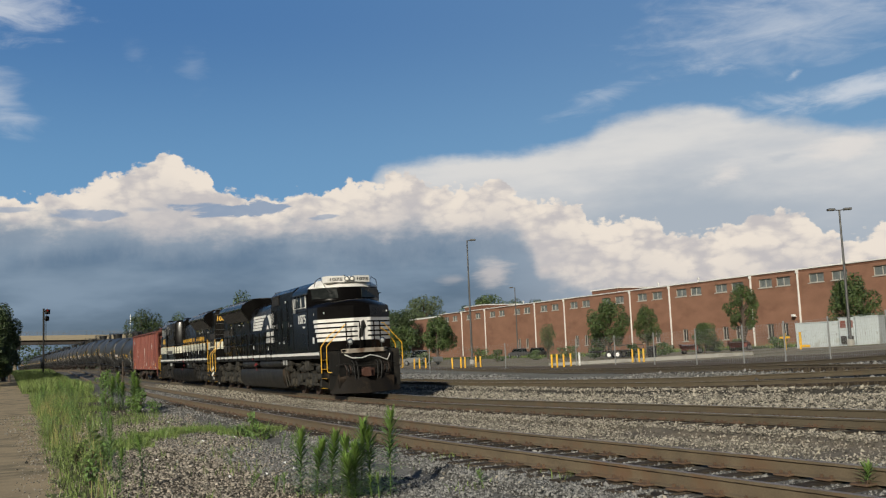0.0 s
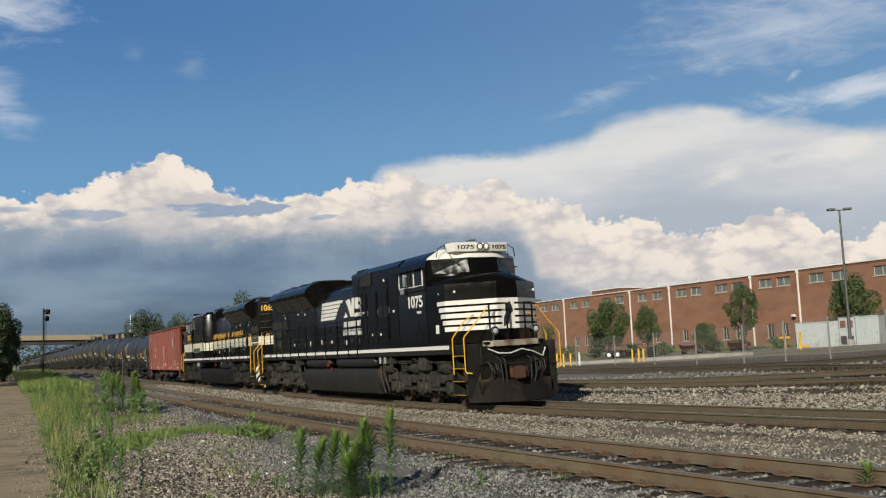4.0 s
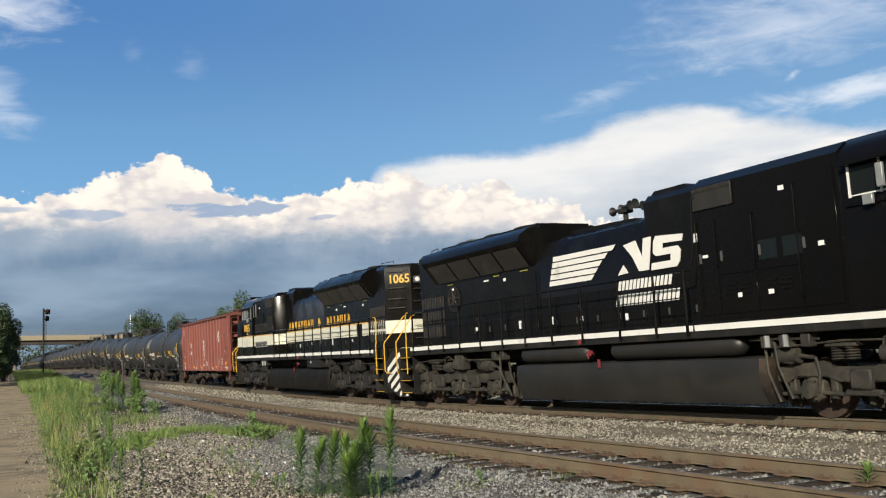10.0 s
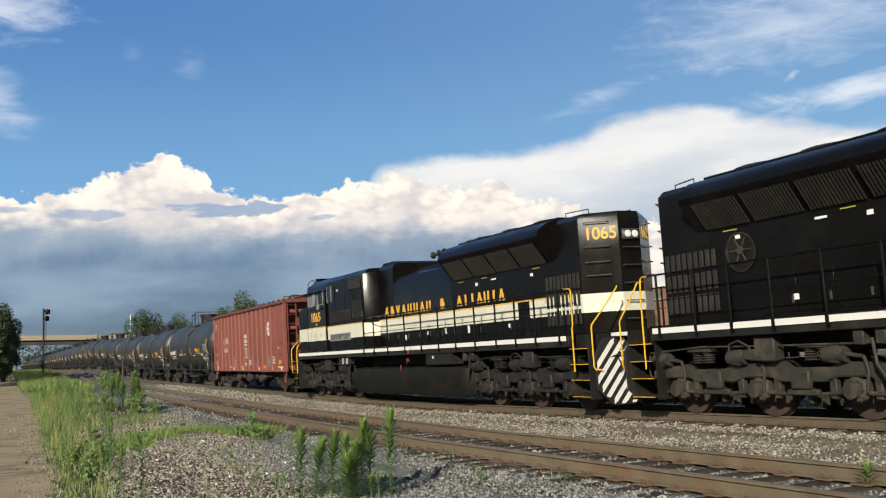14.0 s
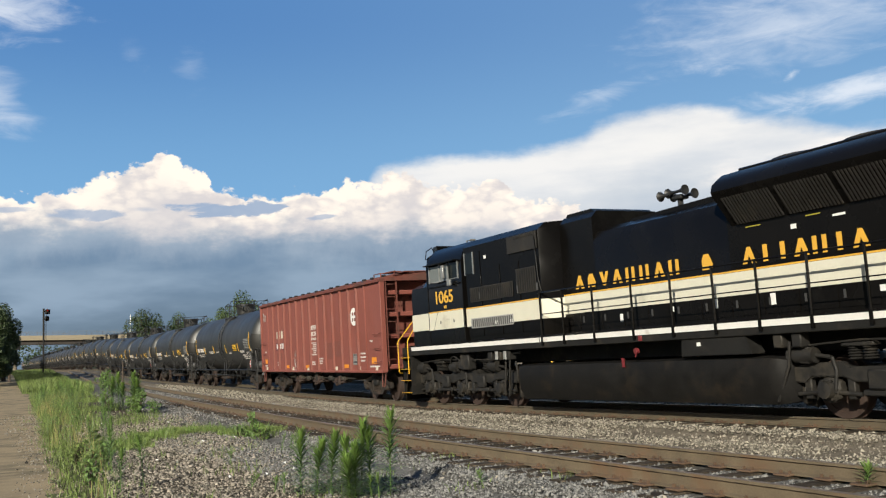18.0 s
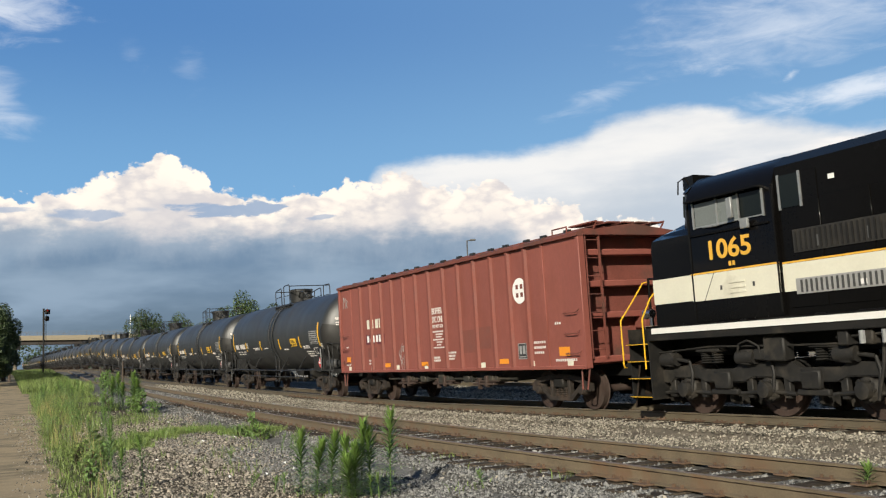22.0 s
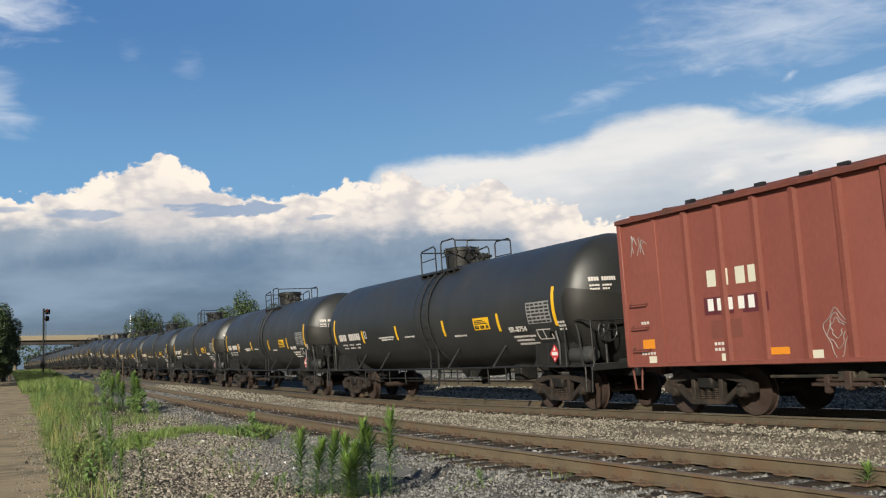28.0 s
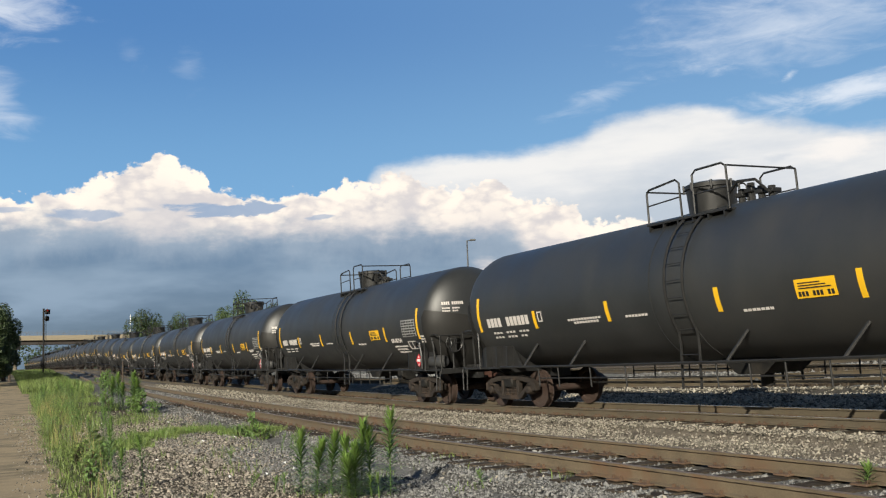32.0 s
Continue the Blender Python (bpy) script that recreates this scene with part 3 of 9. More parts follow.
bm = bmesh.new()
rings = []
for e in np.linspace(-3, 62, 27):
    rings.append([(4600 * math.sin(radians(a)) * math.cos(radians(e)), 4600 * math.cos(radians(a)) * math.cos(radians(e)), 4600 * math.sin(radians(e))) for a in np.linspace(-80, 80, 65)])
loft(bm, rings, caps=False, closed=False)
sky_backdrop = tagged(new("backdrop", mesh_of("backdrop", bm, cloud_material())), "blue afternoon sky with white cumulus and an anvil cloud", "sky", kind="structure")


# ---------------------------------------------------------------- the ground, one sheet to the horizon
_s = np.concatenate([-np.geomspace(4300, 130, 36), np.linspace(-126, -30, 90), np.arange(-29.5, 26, 0.32), np.linspace(26.5, 60, 40), np.geomspace(62, 4300, 36)])
_l = np.concatenate([-np.geomspace(4300, 60, 34), np.linspace(-58, -23, 50), np.arange(-22.5, 16, 0.27), np.geomspace(16.3, 4300, 40)])
_n = (math.sin(radians(PSI)), -math.cos(radians(PSI)))
SS2, LL2 = np.meshgrid(_s, _l)
gx, gy, _ = on_track(SS2.ravel())
gx, gy = gx + _n[0] * LL2.ravel(), gy + _n[1] * LL2.ravel()
g_h = ground_z(gx, gy)
_i = np.arange(gx.size).reshape(SS2.shape)
quads = np.stack([_i[:-1, :-1], _i[:-1, 1:], _i[1:, 1:], _i[1:, :-1]], -1).reshape(-1, 4)
ground = stuff("ground", np.stack([gx, gy, g_h], 1), quads, M["yard"], "", "")
ground["kind"] = "structure"
mx, my = gx[quads].mean(1), gy[quads].mean(1)
qs, ql = along(mx, my)
wob = np.array([noise.noise((x * 0.35, y * 0.35, 0)) for x, y in zip(mx, my)]) * 1.0 + np.array([noise.noise((x * 1.9, y * 1.9, 5)) for x, y in zip(mx, my)]) * 0.35
ZONES = ["yard", "road_dirt", "soil", "gravel_brown", "gravel_grey", "ballast_gaps", "cinder", "field", "gravel_light", "dust"]
zone = np.zeros(len(quads), int)
da = ql - side_a(qs)
zone[(ql > 24) | (np.hypot(mx, my - 40) > 230)] = 7
edge_r = road_edge(qs) + 0.15 * wob
zone[(ql > edge_r) & (ql <= 24)] = 1
zone[(ql > 8.8 + 1.2 * wob) & (ql <= edge_r)] = 2
zone[(da > 2.7 + 0.4 * wob) & (ql <= np.minimum(edge_r, np.interp(qs, [-40, -4, 4.3, 12], [8.0, 9.6, 10.7, 11.7]) + 0.5 * wob))] = 3
zone[(zone == 0) & (ql > 8) & (ql <= edge_r)] = 2
zone[(da > -2.0) & (da <= 2.7 + 0.4 * wob)] = 4
zone[(da <= -2.0) & (ql > 2.4 + 0.3 * wob)] = 9
zone[(ql <= 2.4 + 0.3 * wob) & (ql > -2.0)] = 4
zone[(ql <= 2.4 + 0.3 * wob) & (ql > 1.5)] = 9
dc = ql - side_c(qs)
zone[(ql <= -2.0) & (dc > 1.4)] = 5
zone[(dc <= 1.4) & (dc > -4.0)] = 4
dd_ = ql - side_d(qs)
zone[(dc <= -1.6) & (dd_ > 1.0)] = 8

zone[(dd_ <= 1.0) & (dd_ > -1.6)] = 6
zone[(dd_ <= -1.6) & (ql > -27 + 2 * wob)] = 6
zone[(zone == 0) & (ql < -60)] = 7
for z in ZONES[1:]:
    ground.data.materials.append(M[z])
ground.data.polygons.foreach_set("material_index", zone.astype(np.int32))
ground.data.polygons.foreach_set("use_smooth", np.ones(len(quads), bool))


# ---------------------------------------------------------------- tracks
def rail_mesh(f, off, s0, s1, head):
    """A flat-bottomed rail swept along a track: foot, web and head."""
    prof = [(-0.036, 0.0), (0.036, 0.0), (0.036, -0.028), (0.012, -0.042), (0.010, -0.135), (0.070, -0.150), (0.070, -0.165), (-0.070, -0.165), (-0.070, -0.150), (-0.010, -0.135), (-0.012, -0.042), (-0.036, -0.028)]
    ss = np.unique(np.concatenate([np.arange(s0, -70, 6.0), np.arange(max(s0, -70), min(s1, 40), 1.0), np.arange(40, s1, 6.0), [s1]]))
    l = f(ss) + off
    x, y, a = on_track(ss, l)
    z = bed_z(ss, l, x, y) + (off * math.sin(radians(BANK)) if head == "main" else 0)
    bm = bmesh.new()
    loft(bm, [[(x[i] + math.sin(a[i]) * p, y[i] - math.cos(a[i]) * p, z[i] + q) for p, q in prof] for i in range(len(ss))])
    me = mesh_of("rail", bm, M["rail_steel"] if head == "main" else M["rail_rust"])
    me.materials.append(M["rail_head"] if head == "main" else M["rail_head_dull"])
    for p in me.polygons:
        if p.normal.z > 0.8 and abs(p.normal.z) > 0 and p.area > 0.03 and len(p.vertices) == 4:
            n = p.index % 12
            if n == 0:
                p.material_index = 1
    return me


tie_bm = bmesh.new()
box(tie_bm, -0.115, 0.115, -1.3, 1.3, -0.19, 0.0, 0.012)
TIE = mesh_of("tie", tie_bm, M["tie_wood"])
pl = bmesh.new()
for q in (-0.75, 0.75):
    box(pl, -0.10, 0.10, q - 0.18, q + 0.18, 0.0, 0.022, 0.004)
    for dx in (-0.06, 0.06):
        for dy in (-0.1, 0.1):
            box(pl, dx - 0.012, dx + 0.012, q + dy - 0.014, q + dy + 0.014, 0.02, 0.055)
PLATES = mesh_of("tie_plate", pl, M["tie_plate"])


def track(n, f, kind, s0, s1, ties):
    t = tagged(new("track_%d" % n), {"main": "main track of brown steel rails on wooden ties in ballast"}.get(kind, "siding of rusty rails on weathered wooden ties"), "railway track", kind="structure")
    for off in (-0.75, 0.75):
        part("rail", rail_mesh(f, off, s0, s1, kind), None, t)
    rr = np.random.default_rng(n)
    for s in np.arange(*ties):
        s = s + rr.normal(0, 0.03)
        l = float(f(s))
        x, y, a = on_track(s, l)
        z = float(bed_z(np.array([s]), np.array([l]), np.array([x]), np.array([y]))[0])
        m = Matrix.Translation((x, y, z - (0.168 if n < 3 else 0.2))) @ Matrix.Rotation(a + rr.normal(0, 0.012), 4, "Z") @ Matrix.Translation((0, rr.normal(0, 0.03), 0))
        w = part("tie", TIE, None, t, at=m @ Matrix.Translation((0, 0, rr.uniform(-0.015, 0.004))))
        if n < 3:
            part("tie_plate", PLATES, None, t, at=m)
    return t


track(1, side_a, "siding", -330, 90, (-16, 24, 0.54))
track(2, lambda s: 0.0 * np.asarray(s, float), "main", -420, 120, (-14, 22, 0.54))
track(3, side_c, "main", -300, 90, (-18, 14, 0.54))
track(4, side_d, "main", -150, 60, (-14, 9, 0.6))


# ---------------------------------------------------------------- loose stone, grass
def scatter(n, s0, s1, l0, l1, keep=None):
    s, l = RNG.uniform(s0, s1, n), RNG.uniform(l0, l1, n)
    x, y, _ = on_track(s, l)
    if keep is not None:
        k = keep(s, l, x, y)
        s, l, x, y = s[k], l[k], x[k], y[k]
    return x, y, ground_z(x, y), s, l


def stones(name, places, size, material, label):
    x, y, z = places[:3]
    n = len(x)
    r = RNG.gamma(5, size / 5, n)
    body = np.array([(1, 0, 0), (-1, 0, 0), (0, 1, 0), (0, -1, 0), (0, 0, 1), (0, 0, -1)], float) * 0.95
    faces = np.array([(0, 2, 4), (2, 1, 4), (1, 3, 4), (3, 0, 4), (2, 0, 5), (1, 2, 5), (3, 1, 5), (0, 3, 5)])
    v = body[None] + RNG.uniform(-0.38, 0.38, (n, 6, 3))
    v[:, :, 2] *= 0.75
    a, b = RNG.uniform(0, 6.28, n), RNG.uniform(-1.5, 1.5, n)
    ca, sa, cb, sb = np.cos(a), np.sin(a), np.cos(b), np.sin(b)
    px, py, pz = v[..., 0], v[..., 1], v[..., 2]
    py, pz = py * cb[:, None] - pz * sb[:, None], py * sb[:, None] + pz * cb[:, None]
    px, py = px * ca[:, None] - py * sa[:, None], px * sa[:, None] + py * ca[:, None]
    v = np.stack([px, py, pz], -1) * r[:, None, None] + np.stack([x, y, z + r * 0.2], -1)[:, None, :]
    f = faces[None] + (np.arange(n) * 6)[:, None, None]
    return stuff(name, v.reshape(-1, 3), f.reshape(-1, 3), material, label, "stones")


def off_rail(s, l, x, y, gap=0.16):
    k = np.ones(len(s), bool)
    for f in (side_a(s), 0 * s, side_c(s), side_d(s)):
        for o in (-0.75, 0.75):
            k &= np.abs(l - f - o) > gap
    return k


def patchy(x, y, k, seed=0.0):
    return np.array([noise.noise((a * k, b * k, seed)) for a, b in zip(x, y)])


def off_tie(s, l, f, s0, gap=0.54, half=0.14):
    k = np.abs((s - s0 + gap / 2) % gap - gap / 2) > half
    return k | (np.abs(l - f(s)) > 1.2)


stones("ballast_stones", scatter(52000, -18, 13, -8.0, -1.0, lambda s, l, x, y: off_rail(s, l, x, y) & (RNG.random(len(s)) < np.interp(s, [-18, 12], [0.55, 1.0]))), 0.031, M["stone_pale"], "pale grey crushed ballast stones on the bank between the tracks")
stones("ballast_stones", scatter(60000, -14, 18, 0.95, 3.9, lambda s, l, x, y: off_rail(s, l, x, y) & (patchy(x, y, 0.7) - 0.22 * np.maximum(l - 2.0, 0) > RNG.uniform(-0.95, -0.1, len(s)))), 0.0165, M["stone_pale"], "grey and pale ballast stones between the running tracks")
stones("ballast_stones", scatter(9000, -48, -14, 0.95, 3.6, lambda s, l, x, y: off_rail(s, l, x, y)), 0.033, M["stone_pale"], "ballast stones beside the track further off")
stones("ballast_stones", scatter(54000, 0, 24, 3.4, 9.8, lambda s, l, x, y: off_rail(s, l, x, y, 0.12) & off_tie(s, l, side_a, -16)), 0.0145, M["stone_grey"], "dark grey crushed stone round the siding's ties")
stones("ballast_stones", scatter(12000, 3, 23, 3.6, 7.4, lambda s, l, x, y: (np.abs(l - side_a(s)) < 0.64) & off_tie(s, l, side_a, -16)), 0.019, M["stone_grey"], "crushed stone between the siding's ties")
stones("ballast_stones", scatter(15000, -36, 0, 2.6, 8.0, lambda s, l, x, y: off_rail(s, l, x, y, 0.12) & (l < side_a(s) + 2.9)), 0.024, M["stone_grey"], "grey crushed stone along the siding")
stones("gravel", scatter(42000, -8, 19.5, 6.6, 12.2, lambda s, l, x, y: (l < road_edge(s) - 0.5) & (l > np.interp(s, [-8, 0, 8, 14, 19], [6.6, 7.2, 8.2, 9.1, 9.5]) + 0.4 * patchy(x, y, 0.8, 3.0))), 0.0165, M["stone_brown"], "loose brown and white gravel on the weedy verge")
stones("gravel", scatter(42000, -2, 19.5, 6.6, 12.2, lambda s, l, x, y: (patchy(x, y, 0.6, 3.0) > -0.42) & (l < road_edge(s) - 0.5) & (l > np.interp(s, [-8, 0, 8, 14, 19], [6.6, 7.2, 8.2, 9.1, 9.5]) + 0.3 + 0.5 * patchy(x, y, 0.9, 5.0))), 0.017, M["stone_brown"], "loose brown and white gravel on the weedy verge")
stones("ballast_stones", scatter(48000, 7, 20, 6.9, 10.3, lambda s, l, x, y: (l > side_a(s) + 0.95) & (l < np.interp(s, [-8, 0, 8, 14, 19], [6.6, 7.2, 8.2, 9.1, 9.5]) + 0.8 + 0.5 * patchy(x, y, 0.9, 5.0))), 0.0155, M["stone_grey"], "fine grey crushed stone beside the siding")
stones("gravel", scatter(4200, -14, 19, 6.2, 12.4), 0.018, M["stone_pale"], "scattered pale gravel on the weedy verge and road")
stones("gravel", scatter(26, -6, 14, 7.5, 11.2), 0.036, M["sign_white"], "a few white stones on the verge")
stones("ballast_stones", scatter(12000, -64, -26, -17.5, -7.2, off_rail), 0.05, M["stone_grey"], "grey ballast of the tracks further off")
stones("ballast_stones", scatter(26000, -26, 12, -15.0, -9.6, off_rail), 0.034, M["stone_grey"], "grey ballast of the far tracks")


def blades(name, places, height, width, material, label, lean=0.35, per=1):
    x, y, z = places[:3]
    n = len(x)
    h = height * RNG.uniform(0.45, 1.15, n)
    a, b = RNG.uniform(0, 6.28, n), RNG.uniform(0, 6.28, n)
    w = width * RNG.uniform(0.6, 1.3, n)
    k = lean * h * RNG.uniform(0.2, 1.2, n)
    dx, dy, lx, ly = np.cos(a) * w, np.sin(a) * w, np.cos(b) * k, np.sin(b) * k
    p = np.stack([np.stack([x - dx, y - dy, z - 0.02], -1), np.stack([x + dx, y + dy, z - 0.02], -1),
                  np.stack([x + dx * 0.8 + lx * 0.35, y + dy * 0.8 + ly * 0.35, z + h * 0.6], -1), np.stack([x - dx * 0.8 + lx * 0.35, y - dy * 0.8 + ly * 0.35, z + h * 0.6], -1),
                  np.stack([x + dx * 0.15 + lx, y + dy * 0.15 + ly, z + h], -1), np.stack([x - dx * 0.15 + lx, y - dy * 0.15 + ly, z + h], -1)], 1)
    f = np.array([(0, 1, 2, 3), (3, 2, 4, 5)])[None] + (np.arange(n) * 6)[:, None, None]
    return stuff(name, p.reshape(-1, 3), f.reshape(-1, 4), material, label, "grass")


def verge(s):
    """Inner edge of the tall grass along the dirt road."""
    return np.interp(s, [-50, -39, -4, 4.3, 12, 20], [7.6, 8.0, 9.8, 10.75, 11.6, 12.3])


def arc_patch(s, l):
    """Distance from the curved strip of low green in the gravel."""
    pts = [(5.0, 10.6), (2.2, 9.4), (0.8, 8.3), (1.2, 7.5), (4.2, 7.3)]
    best = np.full(len(s), 9.0)
    for (s0, l0), (s1, l1) in zip(pts, pts[1:]):
        ax, ay, bx, by = s0 * 0.34, l0, s1 * 0.34, l1
        px, py = s * 0.34, l
        k = np.clip(((px - ax) * (bx - ax) + (py - ay) * (by - ay)) / ((bx - ax) ** 2 + (by - ay) ** 2), 0, 1)
        best = np.minimum(best, np.hypot(px - ax - k * (bx - ax), py - ay - k * (by - ay)))
    return best


def in_band(s, l, x, y, thin, seed):
    a, b = verge(s), road_edge(s) - np.interp(s, [0, 12], [0.0, 0.3])
    d = np.minimum(l - a, (b - l) * 1.8) / (b - a) * 2
    return (d + patchy(x, y, 0.8, seed) * 0.9 - thin > RNG.uniform(0.0, 0.45, len(s)))


def tufts(places, n, spread):
    """Each place becomes a tuft of n blades."""
    x, y = np.repeat(places[0], n), np.repeat(places[1], n)
    x, y = x + RNG.normal(0, spread, len(x)), y + RNG.normal(0, spread, len(y))
    return x, y, ground_z(x, y)


blades("grass", scatter(40000, -50, 19.0, 7.4, 13.0, lambda s, l, x, y: in_band(s, l, x, y, 0.22 + 0.02 * np.maximum(s, 0), 1.0)), 0.16, 0.007, M["grass"], "green grass along the dirt road", 0.6)
blades("grass", tufts(scatter(340, -46, 18, 7.6, 13.0, lambda s, l, x, y: in_band(s, l, x, y, 0.05 + 0.05 * np.maximum(s - 3, 0), 2.0)), 16, 0.09), 0.38, 0.005, M["grass"], "tufts of tall green grass along the dirt road", 0.4)
blades("grass", tufts(scatter(260, -40, 18, 7.6, 13.0, lambda s, l, x, y: in_band(s, l, x, y, -0.05 + 0.03 * np.maximum(s - 3, 0), 2.3)), 14, 0.07), 0.42, 0.005, M["weed"], "dark green weed stems along the dirt road", 0.25)
blades("grass", tufts(scatter(230, -30, 18, 8.6, 13.0, lambda s, l, x, y: in_band(s, l, x, y, 0.1, 2.5)), 12, 0.07), 0.5, 0.0038, M["grass_dry"], "dry yellow grass stems along the dirt road", 0.25)
blades("grass", scatter(75000, -6, 8.5, 6.4, 11.2, lambda s, l, x, y: arc_patch(s, l) < 0.16 + 0.45 * patchy(x, y, 0.9, 8.0) + RNG.uniform(-0.25, 0.3, len(s))), 0.13, 0.0075, M["grass"], "low green patch of weeds in the gravel", 0.8)
blades("grass", tufts(scatter(200, -5, 7, 6.6, 11.0, lambda s, l, x, y: arc_patch(s, l) < 0.35), 12, 0.06), 0.24, 0.008, M["weed_top"], "brighter tufts in the low green patch", 0.6)
blades("grass", scatter(60000, -45, 18, 10.0, 13.2, lambda s, l, x, y: np.abs(l - road_edge(s) + 0.15) < 0.05 + 0.3 * RNG.random(len(s)) ** 2), 0.11, 0.006, M["grass"], "short grass fringing the dirt road", 0.8)
stones("gravel", scatter(16000, -12, 18, 10.0, 13.6, lambda s, l, x, y: np.abs(l - road_edge(s)) < 0.7 * RNG.random(len(s))), 0.012, M["stone_brown"], "fine gravel along the edge of the dirt road")
blades("grass", scatter(9000, -12, 17, 7.0, 12, lambda s, l, x, y: patchy(x, y, 1.1, 4.0) > RNG.uniform(0.1, 0.4, len(s))), 0.12, 0.006, M["grass"], "sparse young weeds in the gravel", 0.7)
blades("grass", scatter(30000, -36, -2, 6.8, 10.4, lambda s, l, x, y: (s < -2 - 9 * RNG.random(len(s))) & (l > side_a(s) + 2.4 + 0.9 * RNG.random(len(s))) & (patchy(x, y, 0.45, 14.0) > RNG.uniform(0.0, 0.5, len(s)))), 0.22, 0.009, M["grass"], "patchy grass on the gravel verge", 0.6)
blades("grass", scatter(22000, -130, -44, 6.5, 11.2), 0.6, 0.022, M["grass"], "rank grass by the line in the distance")
blades("grass", scatter(9000, -75, -34, 6.9, 9.6, lambda s, l, x, y: patchy(x, y, 0.3, 6.0) > -0.1), 0.4, 0.012, M["grass"], "weedy grass between the road and the siding")
blades("grass", scatter(5000, -130, -40, -82, -56, lambda s, l, x, y: patchy(x, y, 0.12, 20.0) > -0.05), 0.4, 0.03, M["grass"], "rough grass at the foot of the works")


# ---------------------------------------------------------------- plants
def leaf_cloud(blobs, count, size, rng, flat=0.6):
    """Quads scattered through several ellipsoids, denser towards their skins."""
    vol = np.array([b[3] * b[4] * b[5] for b in blobs]) ** (2 / 3)
    pick = rng.choice(len(blobs), count, p=vol / vol.sum())
    b = np.array([[q[0], q[1], q[2], q[3], q[4], q[5]] for q in blobs])[pick]
    d = rng.normal(size=(count, 3))
    d /= np.linalg.norm(d, axis=1)[:, None]
    r = rng.uniform(0.45, 1.08, count) ** 0.6
    p = b[:, :3] + d * r[:, None] * b[:, 3:]
    n = d + rng.normal(size=(count, 3)) * 0.7
    n[:, 2] += flat
    n /= np.linalg.norm(n, axis=1)[:, None]
    u = np.cross(n, rng.normal(size=(count, 3)))
    u /= np.linalg.norm(u, axis=1)[:, None]
    w = np.cross(n, u)
    s = size * rng.uniform(0.6, 1.4, count)[:, None]
    v = np.stack([p - u * s, p - w * s * 0.55, p + u * s, p + w * s * 0.55], 1)
    return v.reshape(-1, 3), np.arange(count * 4).reshape(-1, 4)


def tree(x, y, top, wide, label, seed, leaf="leaf", leaves=1400, low=0.25, name="tree"):
    rng = np.random.default_rng(seed)
    z0 = gz(x, y) - 0.05
    h = top - z0
    t = base(name, label, "tree", Matrix.Translation((x, y, z0)))
    r = max(0.035 * h, 0.05)
    bm = bmesh.new()
    lean = rng.normal(0, 0.03 * h, 2)
    rod(bm, (0, 0, 0), (lean[0] * 0.5, lean[1] * 0.5, h * 0.45), r, 8, r * 0.7)
    rod(bm, (lean[0] * 0.5, lean[1] * 0.5, h * 0.45), (lean[0], lean[1], h * 0.85), r * 0.7, 7, r * 0.2)
    blobs = []
    for i in range(24):
        a, k = i * 2.4 + rng.uniform(-0.6, 0.6), (i + 0.5) / 24
        zz = h * (low + (1 - low) * (0.15 + 0.78 * k))
        reach = wide * 0.5 * (0.75 * math.sin(math.pi * (0.18 + 0.74 * k))) * rng.uniform(0.45, 1.3)
        q = (math.cos(a) * reach + lean[0] * k, math.sin(a) * reach + lean[1] * k, zz)
        rod(bm, (lean[0] * k * 0.6, lean[1] * k * 0.6, max(zz - 0.25 * h * (1 - low), 0.1 * h)), q, r * 0.4, 5, r * 0.1)
        e = wide * rng.uniform(0.09, 0.21)
        blobs.append((*q, e, e, e * rng.uniform(0.7, 1.1) * min(h / wide, 1.4)))
    part("trunk", bm, M["bark"], t)
    v, f = leaf_cloud(blobs, int(leaves * 6.0), wide * 0.0135 + 0.04, rng, 0.35)
    ob = stuff("crown", v, f, M[leaf], "", "", t)
    del ob["kind"]
    return t


def weed_plant(x, y, h, seed, dense=70, name="weed", label="tall green weed with narrow leaves in the gravel", long=0.12):
    rng = np.random.default_rng(seed)
    z0 = gz(x, y) - 0.03
    t = base(name, label, "plant", Matrix.Translation((x, y, z0)), group="weeds beside the siding")
    bm = bmesh.new()
    lx, ly = rng.normal(0, 0.05, 2)
    pipe(bm, [(0, 0, 0), (lx * 0.3, ly * 0.3, h * 0.5), (lx, ly, h * 0.97)], 0.006, 5)
    part("stem", bm, M["weed"], t)
    sets = {"leaves": ([], []), "shoot": ([], [])}
    for i in range(dense):
        k = 0.04 + 0.96 * (i / dense) ** 0.85
        a = i * 2.39996 + rng.normal(0, 0.2)
        ln = long * (0.75 + 0.5 * (1 - abs(k - 0.5))) * rng.uniform(0.75, 1.2) * (1.0 if k < 0.85 else 0.75)
        up = 0.3 + 1.5 * k ** 3
        o = np.array([lx * k * k, ly * k * k, h * k * 0.95])
        d = np.array([math.cos(a), math.sin(a), up])
        d /= np.linalg.norm(d)
        s = np.array([-math.sin(a), math.cos(a), 0]) * long * 0.055
        m = o + d * ln * 0.5
        e = o + d * ln + np.array([0, 0, -0.25 * ln * (1 - k)])
        vs, fs = sets["shoot" if k > 0.72 else "leaves"]
        b = len(vs)
        vs += [o - s * 0.5, o + s * 0.5, m + s, m - s, e + s * 0.15, e - s * 0.15]
        fs += [(b, b + 1, b + 2, b + 3), (b + 3, b + 2, b + 4, b + 5)]
    for n, (vs, fs) in sets.items():
        stuff(n, vs, fs, M["weed"] if n == "leaves" else M["weed_top"], "", "", t)
    return t


